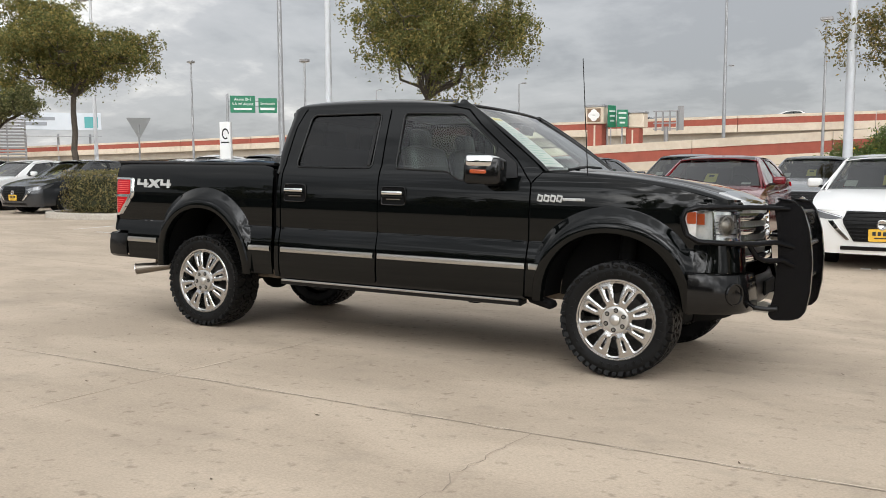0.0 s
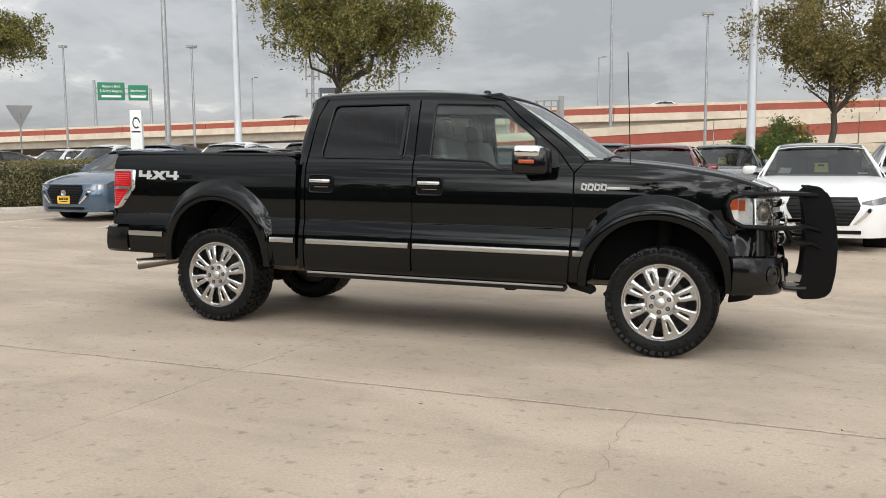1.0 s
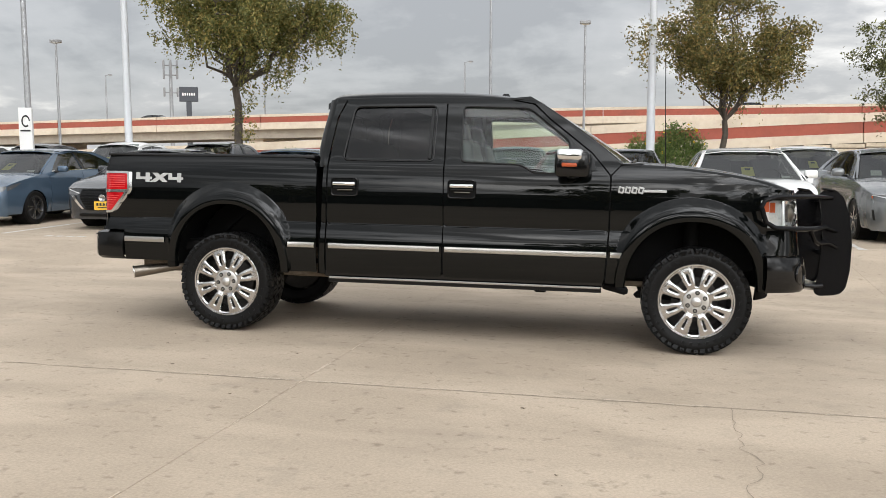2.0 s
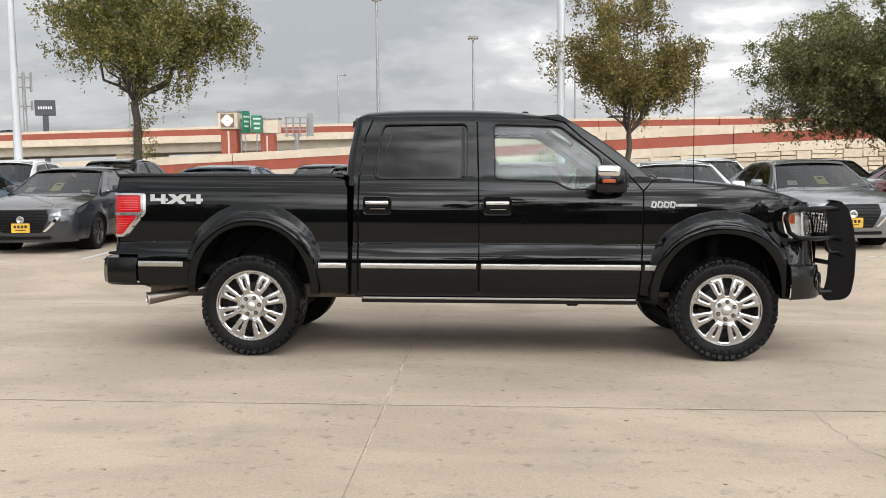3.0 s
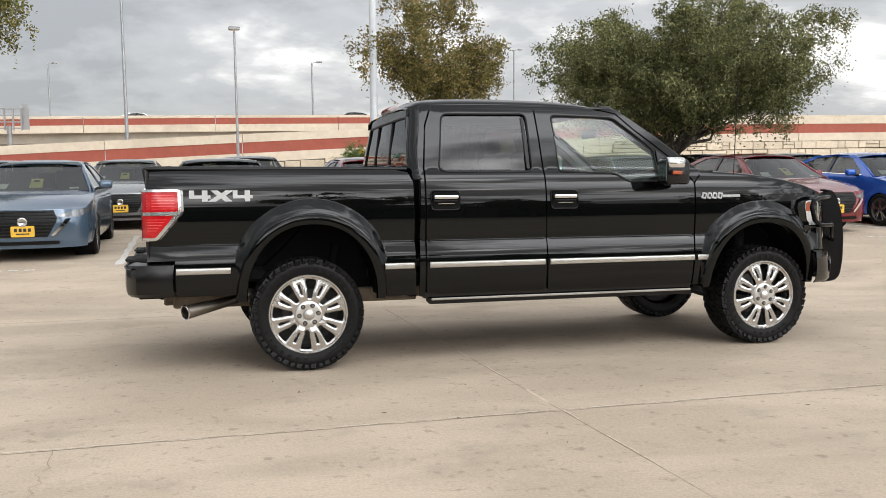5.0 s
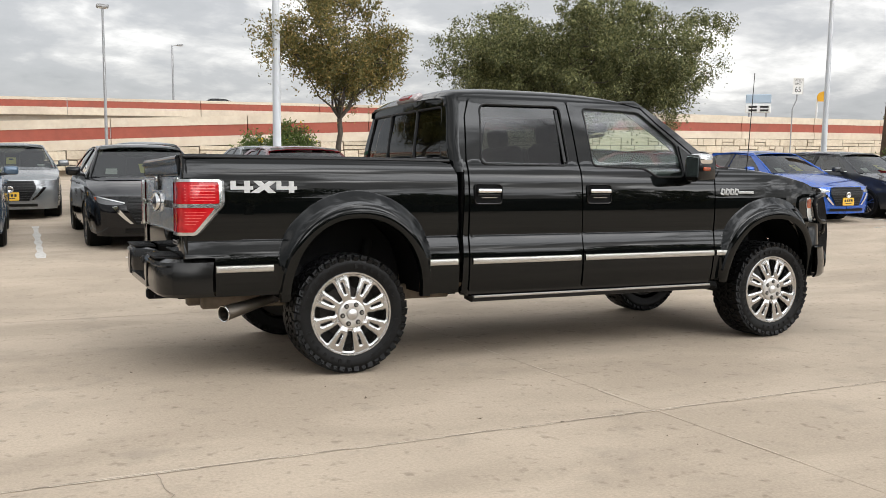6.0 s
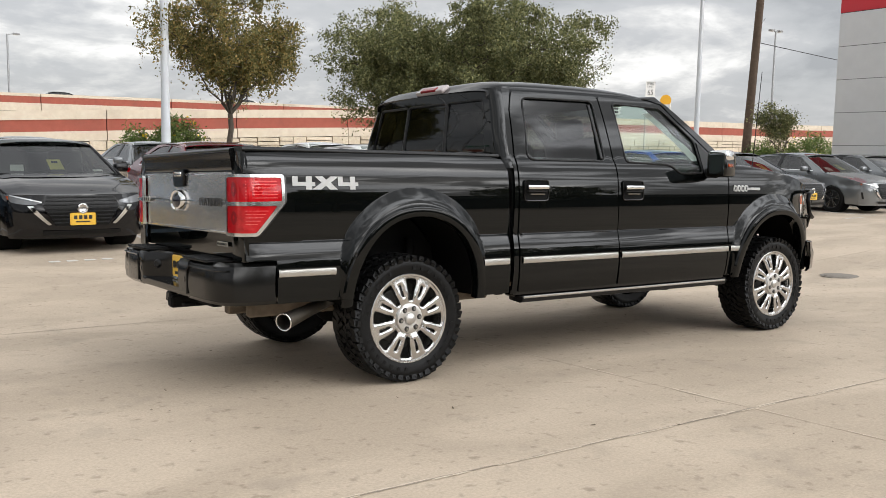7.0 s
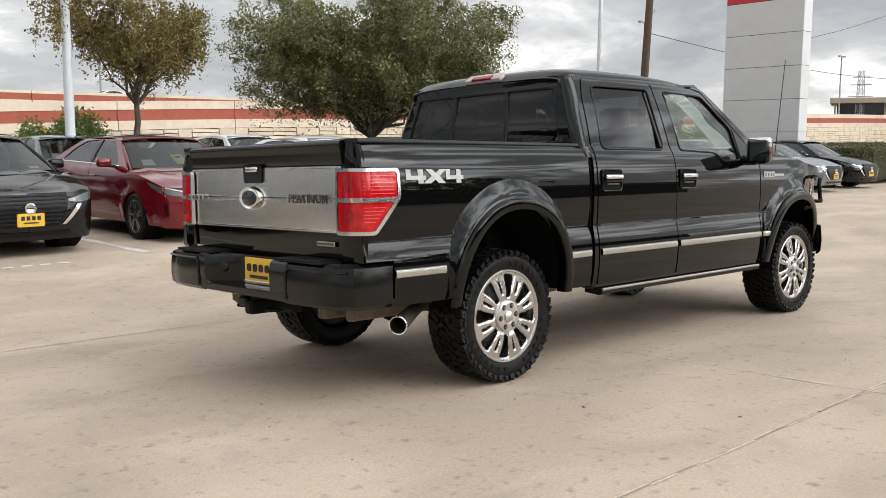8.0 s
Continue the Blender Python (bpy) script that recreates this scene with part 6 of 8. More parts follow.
    disc = [(0.266 * math.cos(a * math.tau / 96), 0.266 * math.sin(a * math.tau / 96)) for a in range(96)]
    sheet("spoke_face", disc, holes, face_at, M_RIM, rim, "polished face with eight pairs of spokes", step=0.011, flange=0.034, inward=(0, 1, 0), extra=ring_)
    bm = bmesh.new()
    lathe(bm, [(0.0, -0.152), (0.026, -0.150), (0.033, -0.145), (0.035, -0.136), (0.037, -0.132), (0.042, -0.137), (0.060, -0.1385), (0.082, -0.1385), (0.089, -0.136), (0.092, -0.128), (0.095, -0.124), (0.096, -0.10)], 40, turn @ pose(0, 0, 0))
    part("hub_cap", bm, M_HUB, rim, "round hub with six lug nuts")
    for k in range(6):
        a = k * math.tau / 6 + 0.2
        c = Vector((0.066 * math.cos(a), 0, 0.066 * math.sin(a)))
        bm = bmesh.new()
        cyl(bm, c + Vector((0, -0.128, 0)), c + Vector((0, -0.150, 0)), 0.0115, 0.0085, 6)
        part("lug_nut", bm, M_NUT, rim)
    # flat black discs paint the shade of the lug holes
    for k in range(6):
        bm = bmesh.new()
        a = k * math.tau / 6 + 0.2
        c = Vector((0.066 * math.cos(a), 0, 0.066 * math.sin(a)))
        cyl(bm, c + Vector((0, -0.1380, 0)), c + Vector((0, -0.1400, 0)), 0.0165, 0.0165, 12)
        part("lug_seat", bm, M_INK, rim)
    bm = bmesh.new()
    lathe(bm, [(0.0, 0.0), (0.165, 0.0), (0.17, 0.008), (0.165, 0.02), (0.0, 0.02)], 32, turn @ pose(0, 0, 0.03))
    part("brake_disc", bm, mat("brake_disc", (0.10, 0.095, 0.09), 0.45, 0.8, grain=(60, 0.4)), w, "dark brake disc")
    # dark disc added behind the spokes, its colour standing in for barrel shade
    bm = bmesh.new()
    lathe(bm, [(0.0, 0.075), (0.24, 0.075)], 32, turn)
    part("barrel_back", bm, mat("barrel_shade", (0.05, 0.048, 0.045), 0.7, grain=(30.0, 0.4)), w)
    return w


wheel = build_wheel()
wheel.parent = truck
wheel.matrix_basis = pose(-1.835, -0.79, 0.392, 0, 5, 0)
for x, y, spin, flip in ((1.803, -0.79, 47, 0), (-1.835, 2 * YC + 0.79, 10, 180), (1.803, 2 * YC + 0.79, 30, 180)):
    w2 = copy_thing(wheel, pose(x, y, 0.392, 0, 0, flip) @ pose(0, 0, 0, 0, spin, 0))

# ---- parked cars ----
PAINTS = {
    "blue_grey": mat("blue_grey_paint", (0.075, 0.115, 0.165), 0.16, 0.35, coat=0.6, grain=(300.0, 0.15)),
    "grey": mat("dark_grey_paint", (0.040, 0.043, 0.047), 0.18, 0.35, coat=0.6, grain=(300.0, 0.15)),
    "black": mat("black_sedan_paint", (0.004, 0.004, 0.0045), 0.05, spec=0.4),
    "white": mat("white_sedan_paint", (0.78, 0.78, 0.76), 0.22, coat=0.5),
    "red": mat("deep_red_paint", (0.15, 0.005, 0.010), 0.14, 0.25, coat=0.7),
    "blue": mat("bright_blue_paint", (0.010, 0.085, 0.42), 0.14, 0.25, coat=0.7),
    "silver": mat("silver_grey_paint", (0.20, 0.21, 0.215), 0.2, 0.5, coat=0.6),
}
WORDS = {"blue_grey": "blue-grey", "grey": "dark grey", "black": "black", "white": "white", "red": "deep red", "blue": "bright blue", "silver": "silver-grey"}
M_CARPAINT = mat("sedan_paint", (0.3, 0.3, 0.3), 0.2)
M_CARGLASS = glass("sedan_glass", (0.20, 0.22, 0.21), gloss=0.08)
M_CARSHIELD = glass("sedan_windscreen", (0.27, 0.30, 0.28), gloss=0.075)
M_ALLOY = mat("dark_alloy", (0.06, 0.06, 0.062), 0.3, 0.7)
M_ALLOYLIP = mat("machined_alloy", (0.55, 0.55, 0.54), 0.25, 1.0)
M_CARLAMP = mat("dark_clear_lamp", (0.16, 0.165, 0.17), 0.08, 0.5, spec=0.6, stain=(14.0, (0.55, 0.55, 0.54), 0.8, 0.55))
LAMP_T = [(0.0, 0.748), (0.12, 0.750), (0.25, 0.740), (0.40, 0.718), (0.55, 0.690), (0.66, 0.664)]
LAMP_B = [(0.0, 0.728), (0.08, 0.690), (0.18, 0.655), (0.30, 0.640), (0.45, 0.628), (0.55, 0.628), (0.66, 0.645)]
M_GRILLE = mat("gloss_black_grille", (0.004, 0.004, 0.004), 0.32, spec=0.22)
M_STICKER = mat("windscreen_paper", (0.78, 0.78, 0.74), 0.7)
M_STICKERY = mat("yellow_tag", (0.66, 0.60, 0.13), 0.7)


def build_car(tall):
    """A compact car, nose along +x, its middle on the ground at the origin. tall: 1.0 for a saloon, more for a high one."""
    C_W = [(-2.32, 0.60), (-2.24, 0.74), (-2.05, 0.845), (-1.6, 0.895), (0.0, 0.905), (1.3, 0.900), (1.75, 0.885), (2.0, 0.845), (2.15, 0.78), (2.25, 0.68), (2.32, 0.50)]
    C_Z = [(0.18, -0.055), (0.28, -0.030), (0.42, -0.008), (0.56, 0.0), (0.68, -0.014), (0.76, -0.012), (0.88, -0.022), (0.98, -0.052), (1.03, -0.085), (1.20, -0.185), (1.40, -0.320), (1.46, -0.40)]

    def cw(x, z, s, o=0.0):
        zz = z if z < 1.0 else 1.0 + (z - 1.0) / tall
        w = lerp_table(C_W, x) + lerp_table(C_Z, zz)
        for cx in (-1.36, 1.35):
            e = math.hypot(x - cx, z - 0.33)
            w += 0.016 * smooth01(0.47, 0.37, e)
        return Vector((x, s * (w + o), z))

    T_ = lambda z: z if z < 1.0 else 1.0 + (z - 1.0) * tall
    car = new("parked_car")
    top = [(2.10, 0.735), (1.85, 0.815), (1.6, 0.868), (1.3, 0.918), (1.0, 0.955), (0.2, 0.985), (-1.0, 1.005), (-1.7, 1.03), (-2.10, 1.005)]

    def zt(x):
        return lerp_table(sorted(top), x)

    def arch(cx, n=12, r=0.352):
        return [(cx - r * math.cos(math.pi * k / n), 0.30 + (r + 0.005) * math.sin(math.pi * k / n)) for k in range(n + 1)]

    for s in (-1, 1):
        f = lambda u, v, s=s: cw(u, v, s)
        fend = [(0.86, 0.22)] + [(1.0, 0.22)] + arch(1.35) + [(1.706, 0.22), (2.0, 0.22), (2.06, 0.45), (2.10, 0.62), (2.06, 0.735), (1.85, zt(1.85)), (1.6, zt(1.6)), (1.3, zt(1.3)), (1.0, zt(1.0)), (0.90, zt(0.9)), (0.86, 0.7)]
        d1 = [(-0.20, 0.22), (0.85, 0.22), (0.85, 0.7), (0.89, zt(0.89)), (0.2, zt(0.2)), (-0.20, zt(-0.2))]
        d2 = [(-0.995, 0.36), (-0.93, 0.22), (-0.21, 0.22), (-0.21, zt(-0.21)), (-1.0, zt(-1.0)), (-1.22, zt(-1.2)), (-1.16, 0.80), (-1.02, 0.62)]
        qt = [(-2.06, 0.25)] + [(-1.73, 0.25)] + arch(-1.36) + [(-1.0, 0.36), (-1.03, 0.62), (-1.17, 0.80), (-1.23, zt(-1.2)), (-1.7, zt(-1.7)), (-2.1, zt(-2.1)), (-2.14, 0.8), (-2.10, 0.5)]
        for nm, poly in (("fender", fend), ("front_door", d1), ("rear_door", d2), ("rear_quarter", qt)):
            ob = sheet(nm, poly, [], f, M_CARPAINT, car, step=0.10, flange=0.02, inward=(0, -s, 0))
            if "door" in nm:
                bm = bmesh.new()
                xh = -0.02 if nm == "front_door" else -0.98
                box(bm, tuple(cw(xh, 0.845, s, 0.018)), (0.19, 0.022, 0.03), bevel=0.008)
                part("door_handle", bm, M_CARPAINT, ob)
        w1 = [(0.74, 1.012), (0.60, T_(1.12)), (0.26, T_(1.335)), (-0.24, T_(1.372)), (-0.26, 1.022)]
        w2 = [(-0.34, 1.024), (-0.33, T_(1.372)), (-0.80, T_(1.345)), (-1.12, T_(1.235)), (-1.40, 1.075), (-1.30, 1.035)]
        frame_ = [(1.08, 0.950), (0.90, T_(1.055)), (0.30, T_(1.395)), (-0.30, T_(1.418)), (-0.95, T_(1.375)), (-1.35, T_(1.235)), (-1.80, 1.07), (-1.78, 1.022), (-1.0, 1.006), (0.2, 0.986)]
        sheet("side_frame", frame_, [w1, w2], f, M_CARPAINT, car, step=0.10, flange=0.02, inward=(0, -s, 0))
        for poly in (w1, w2):
            sheet("side_window", poly, [], lambda u, v, s=s: cw(u, v, s, -0.012), M_CARGLASS, car, step=0.16, flange=0.002, inward=(0, -s, 0)).visible_shadow = False
        sheet("window_post", [(-0.255, 1.026), (-0.235, T_(1.374)), (-0.335, T_(1.374)), (-0.345, 1.026)], [], lambda u, v, s=s: cw(u, v, s, 0.006), M_GLOSSBLK, car, "gloss black post between windows", step=0.16, flange=0.004, inward=(0, -s, 0))
        sheet("sill_strip", [(0.76, 0.998), (-1.36, 1.036), (-1.38, 1.050), (0.76, 1.010)], [], lambda u, v, s=s: cw(u, v, s, 0.007), M_CHROME, car, "bright strip under the windows", step=0.3, flange=0.004, inward=(0, -s, 0))
        bm = bmesh.new()
        box(bm, (0.60, s * 0.985, 1.045), (0.12, 0.20, 0.13), (0, 0, s * 8), 0.035, 2)
        mir = part("door_mirror", bm, M_CARPAINT, car, angle=60)
        bm = bmesh.new()
        tube(bm, [(0.68, s * 0.85, 0.99), (0.64, s * 0.93, 1.0)], 0.022, 6)
        part("mirror_arm", bm, M_GRILLE, mir)
        bm = bmesh.new()
        tube(bm, [(1.06, s * 0.795, 0.950), (0.85, s * 0.745, T_(1.080)), (0.55, s * 0.665, T_(1.242)), (0.34, s * 0.612, T_(1.348)), (0.05, s * 0.604, T_(1.376))], [0.016, 0.026, 0.028, 0.026, 0.012], 8)
        part("windscreen_pillar", bm, M_CARPAINT, car)
        # nose corner
        NOSE = [(2.04, 0.832), (2.12, 0.79), (2.20, 0.72), (2.265, 0.60), (2.30, 0.45), (2.325, 0.22), (2.33, 0.0)]

        def nose(q, z, o=0.0, s=s):
            x = lerp_table([(i / 6, a) for i, (a, b) in enumerate(NOSE)], q)
            y = lerp_table([(i / 6, b) for i, (a, b) in enumerate(NOSE)], q)
            lean = -0.35 * max(0.0, z - 0.60) * smooth01(0.0, 0.4, q) - 0.18 * max(0.0, 0.34 - z)
            return Vector((x + lean + o * min(1.0, 0.3 + q), s * (y + o * max(0.0, 0.8 - q) + lerp_table(C_Z, z) * 0.5), z))

        qn = [k / 10 for k in range(11)]
        bm = bmesh.new()
        grid(bm, qn, (0.20, 0.24, 0.32, 0.42, 0.52, 0.62, 0.70, 0.745), nose)
        solid(part("bumper", bm, M_CARPAINT, car, angle=70), 0.01)
        # slim lamp running back into the fender
        bm = bmesh.new()
        grid(bm, (0.03, 0.08, 0.14, 0.2, 0.3, 0.4, 0.5, 0.58, 0.65), (0, 1), lambda u, v: nose(u, lerp_table(LAMP_T if v else LAMP_B, u), 0.010))
        head = part("headlamp", bm, M_CARLAMP, car, "slim clear headlamp")
        solid(head, 0.006)
        bm = bmesh.new()
        grid(bm, (0.06, 0.14, 0.2, 0.3, 0.4, 0.5, 0.58, 0.65), (0, 1), lambda u, v: nose(u, lerp_table(LAMP_T, u) - (0.004 if v else 0.018), 0.016))
        part("lamp_line", bm, M_CHROME, head, "bright upper strip")
        bm = bmesh.new()
        grid(bm, (0.03, 0.07, 0.11), (0, 1), lambda u, v: nose(u, lerp_table(LAMP_T if v else LAMP_B, u) - 0.02 * v, 0.015))
        part("side_marker", bm, M_AMBER, head, "amber side marker")
        sheet("lamp_tail", [(2.055, 0.655), (2.062, 0.730), (1.90, 0.778), (1.74, 0.808), (1.72, 0.800), (1.84, 0.735), (1.95, 0.690)], [], lambda u, v, s=s: cw(u, v, s, 0.007), M_CARLAMP, head, step=0.08, flange=0.004, inward=(0, -s, 0))
        # chrome wing of the grille
        bm = bmesh.new()
        grid(bm, (0, 1, 2, 3, 4), (0, 1), lambda u, v: nose((0.47, 0.525, 0.58, 0.64, 0.70)[u] + (0.075, 0.07, 0.06, 0.045, 0.03)[u] * v, (0.61, 0.555, 0.50, 0.44, 0.375)[u] + 0.004 * v, 0.026))
        solid(part("chrome_wing", bm, M_CHROME, car, "chrome grille strip"), 0.008)
        # lower vent
        bm = bmesh.new()
        grid(bm, (0.12, 0.16, 0.20), (0, 1), lambda u, v: nose(u - 0.05 * v, 0.52 if v else 0.36, 0.006))
        part("corner_vent", bm, M_GRILLE, car)
        # tail lamp
        bm = bmesh.new()
        prism(bm, [(-2.26, 0.82), (-2.24, 0.93), (-1.90, 0.97), (-1.92, 0.90)], lambda u, v, w: cw(u, v, s, w - 0.01), 0.03)
        part("tail_lamp", bm, M_REDLENS, car)
    bm = bmesh.new()
    yy = [-0.52 + 0.065 * k for k in range(17)]
    gx = lambda y, z, o: 2.33 - 0.35 * max(0.0, z - 0.60) - 0.14 * abs(y) ** 2.4 + o
    hw = lambda z: lerp_table([(0.36, 0.32), (0.50, 0.40), (0.62, 0.455), (0.68, 0.43), (0.735, 0.41)], z)
    grid(bm, [k / 8 for k in range(-8, 9)], (0.36, 0.43, 0.50, 0.57, 0.63, 0.68, 0.735), lambda u, z: (gx(u * hw(z), z, 0.012), u * hw(z), z))
    gr = part("grille", bm, M_GRILLE, car, "wide black grille")
    for z in (0.40, 0.445, 0.49, 0.535, 0.58, 0.625, 0.67, 0.715):
        bm = bmesh.new()
        tube(bm, [(gx(u * hw(z), z, 0.018), u * hw(z), z) for u in (-0.97, -0.6, -0.3, 0, 0.3, 0.6, 0.97)], 0.008, 5)
        part("grille_bar", bm, M_GRILLE, gr)
    bm = bmesh.new()
    lathe(bm, [(0.0, 0.0), (0.040, 0.004), (0.052, 0.012), (0.066, 0.010), (0.068, 0.0)], 24, pose(gx(0, 0.575, 0.018), 0, 0.575, 0, 90, 0))
    part("round_emblem", bm, M_ALLOYLIP, gr, "plain round emblem")
    bm = bmesh.new()
    grid(bm, [k / 8 for k in range(-8, 9)], (0.25, 0.275, 0.30), lambda u, z: (gx(u * 0.47, z, 0.016) - 0.18 * max(0.0, 0.34 - z), u * 0.47, z))
    part("lower_intake", bm, M_GRILLE, car)
    bm = bmesh.new()
    box(bm, (2.352, 0, 0.445), (0.010, 0.31, 0.155), bevel=0.012)
    plate_ = part("number_plate", bm, M_PLATE, car, "yellow dealer plate with plain bars")
    bm = bmesh.new()
    for k in range(4):
        box(bm, (2.359, -0.09 + 0.06 * k, 0.465), (0.003, 0.040, 0.048), bevel=0.004)
    box(bm, (2.359, 0, 0.410), (0.003, 0.17, 0.016))
    part("plate_bar", bm, M_INK, plate_)
    # hood, cowl, windscreen, roof, rear glass, boot
    HOOD = [(0.98, 0.995), (1.3, 0.968), (1.6, 0.925), (1.85, 0.872), (2.05, 0.815), (2.18, 0.768), (2.26, 0.742)]

    def hood2(x, v):
        h = lerp_table(C_W, x) + lerp_table(C_Z, zt(x)) - 0.008 if x < 2.0 else lerp_table([(2.0, 0.825), (2.05, 0.81), (2.11, 0.775), (2.17, 0.71), (2.22, 0.59), (2.25, 0.45), (2.275, 0.22)], x)
        edge = max(zt(x), 0.742)
        return (x, v * h, edge + (lerp_table(HOOD, x) - edge) * (1 - abs(v) ** 3.0) + 0.005 * smooth01(0.80, 0.70, abs(v)) * smooth01(0.45, 0.66, abs(v)) * smooth01(2.2, 1.9, x))

    bm = bmesh.new()
    grid(bm, [0.98, 1.1, 1.25, 1.4, 1.55, 1.7, 1.85, 1.95, 2.05, 2.12, 2.18, 2.22, 2.25, 2.275], [-1, -0.94, -0.87, -0.8, -0.75, -0.7, -0.6, -0.45, -0.25, 0, 0.25, 0.45, 0.6, 0.7, 0.75, 0.8, 0.87, 0.94, 1], hood2)
    solid(part("hood", bm, M_CARPAINT, car, angle=60), 0.01)

    def ws(u, v):
        h = 0.765 + (0.560 - 0.765) * v
        return Vector((1.06 + (0.27 - 1.06) * v + 0.16 * (1 - u * u) * (1 - 0.5 * v), u * h, 0.975 + (T_(1.412) - 0.975) * v))

    bm = bmesh.new()
    grid(bm, [-1 + k / 5 for k in range(11)], [k / 5 for k in range(6)], ws)
    wsh = part("windscreen", bm, M_CARSHIELD, car, angle=80)
    wsh.visible_shadow = False
    for u0, u1, v0, v1, mm in ((-0.78, -0.56, 0.12, 0.30, M_STICKER), (-0.12, 0.14, 0.16, 0.46, M_STICKERY), (0.66, 0.84, 0.10, 0.16, M_STICKER)):
        bm = bmesh.new()
        grid(bm, (u0, u1), (v0, v1), lambda u, v: ws(u, v) + Vector((-0.02, 0, -0.02)))
        part("windscreen_tag", bm, mm, wsh)
    bm = bmesh.new()
    grid(bm, (-0.05, 0.07), (0.34, 0.40), lambda u, v: ws(u, v) + Vector((-0.014, 0, -0.014)))
    part("tag_print", bm, M_INK, wsh)

    def rg(u, v):
        h = 0.70 + (0.56 - 0.70) * v
        return Vector((-1.82 + (-1.0 + 1.82) * v - 0.12 * (1 - u * u), u * h, 1.07 + (T_(1.385) - 1.07) * v))

    bm = bmesh.new()
    grid(bm, [-1 + k / 4 for k in range(9)], [k / 4 for k in range(5)], rg)
    part("rear_window", bm, M_CARGLASS, car, angle=80).visible_shadow = False
    RZ = [(-1.08, 1.372), (-0.8, 1.418), (-0.3, 1.450), (0.1, 1.438), (0.33, 1.402)]
    bm = bmesh.new()
    grid(bm, [-1.12, -0.95, -0.7, -0.4, -0.1, 0.1, 0.25, 0.33, 0.40], [-1, -0.93, -0.8, -0.5, 0, 0.5, 0.8, 0.93, 1], lambda x, v: (x + 0.06 * (1 - v * v) * (1 if x > 0.2 else 0), v * 0.615, T_(lerp_table(RZ, x) - 0.045 * abs(v) ** 3)))
    solid(part("roof", bm, M_CARPAINT, car, angle=60), 0.012)
    bm = bmesh.new()
    lathe(bm, [(0.0, 0.05), (0.02, 0.04), (0.05, 0.0)], 8, Matrix.Translation((-0.95, 0, T_(1.385))) @ Matrix.Diagonal((1.6, 0.5, 1, 1)))
    part("roof_fin", bm, M_CARPAINT, car)
    bm = bmesh.new()
    grid(bm, [-2.30, -2.22, -2.1, -1.95, -1.8, -1.72], [-1, -0.9, -0.6, 0, 0.6, 0.9, 1], lambda x, v: (x, v * min(0.80, lerp_table(C_W, x) - 0.04), zt(max(x, -2.1)) + 0.045 * (1 - abs(v) ** 2.5) - 0.06 * smooth01(-2.15, -2.3, x)))
    solid(part("boot_lid", bm, M_CARPAINT, car, angle=60), 0.01)
    bm = bmesh.new()
    grid(bm, [-1 + k / 6 for k in range(13)], (0.24, 0.5, 0.78, 0.98), lambda u, z: (-2.30 + 0.26 * abs(u) ** 4 + 0.06 * (z < 0.3), u * 0.80, z))
    solid(part("rear_bumper", bm, M_CARPAINT, car, angle=60), 0.01)
    # cabin and underside
    bm = bmesh.new()
    box(bm, (-0.05, 0, 0.62), (2.5, 1.55, 0.66), bevel=0.05)
    box(bm, (0.0, 0, 0.24), (3.9, 1.45, 0.12), bevel=0.03)
    box(bm, (1.55, 0, 0.55), (0.9, 1.0, 0.35), bevel=0.03)
    part("cabin_tub", bm, M_UNDER, car)
    for s in (-1, 1):
        bm = bmesh.new()
        box(bm, (-0.10, s * 0.38, 1.02), (0.16, 0.48, 0.52), (0, -14, 0), 0.06, 2)
        box(bm, (-0.17, s * 0.38, T_(1.285)), (0.10, 0.24, 0.15), (0, -10, 0), 0.04, 2)
        part("seat", bm, M_LEATHER, car, angle=60)
    bm = bmesh.new()
    box(bm, (-1.05, 0, 1.02), (0.18, 1.25, 0.42), (0, -18, 0), 0.06, 2)
    part("rear_seat", bm, M_LEATHER, car, angle=60)
    bm = bmesh.new()
    tube(bm, [Vector((0.55, 0.38, 0.98)) + pose(0, 0, 0, 0, -66, 0) @ Vector((0.17 * math.cos(a * math.tau / 16), 0.17 * math.sin(a * math.tau / 16), 0)) for a in range(17)], 0.014, 5, caps=False)
    part("steering_wheel", bm, M_CABIN, car)
    # wheels
    first = None
    for cx in (1.35, -1.36):
        for s in (-1, 1):
            if first is None:
                w = new("wheel")
                turn = pose(0, 0, 0, -90, 0, 0)
                bm = bmesh.new()
                lathe(bm, [(0.215, -0.090), (0.24, -0.10), (0.29, -0.105), (0.315, -0.09), (0.322, -0.05), (0.322, 0.05), (0.315, 0.09), (0.24, 0.10)], 30, turn)
                part("tyre", bm, M_RUBBER, w)
                bm = bmesh.new()
                lathe(bm, [(0.20, 0.08), (0.20, -0.05), (0.212, -0.086), (0.226, -0.098), (0.232, -0.094)], 30, turn)
                lathe(bm, [(0.0, -0.04), (0.20, -0.03)], 20, turn)
                rim_c = part("rim", bm, M_ALLOY, w)
                for k in range(5):
                    bm = bmesh.new()
                    for sg in (-1, 1):
                        m = Matrix.Rotation(radians(72 * k + sg * 9), 4, "Y") @ Matrix.Translation((0, -0.080, 0.125)) @ Matrix.Diagonal((0.026, 0.022, 0.20, 1))
                        bmesh.ops.create_cube(bm, size=1.0, matrix=m)
                    part("spoke", bm, M_ALLOYLIP, rim_c, smooth=False)
                bm = bmesh.new()
                lathe(bm, [(0.0, -0.098), (0.03, -0.096), (0.05, -0.085)], 16, turn)
                part("hub_cap", bm, M_ALLOY, rim_c)
                w.parent = car
                w.matrix_basis = pose(cx, s * 0.80, 0.322, 0, 0, 0)
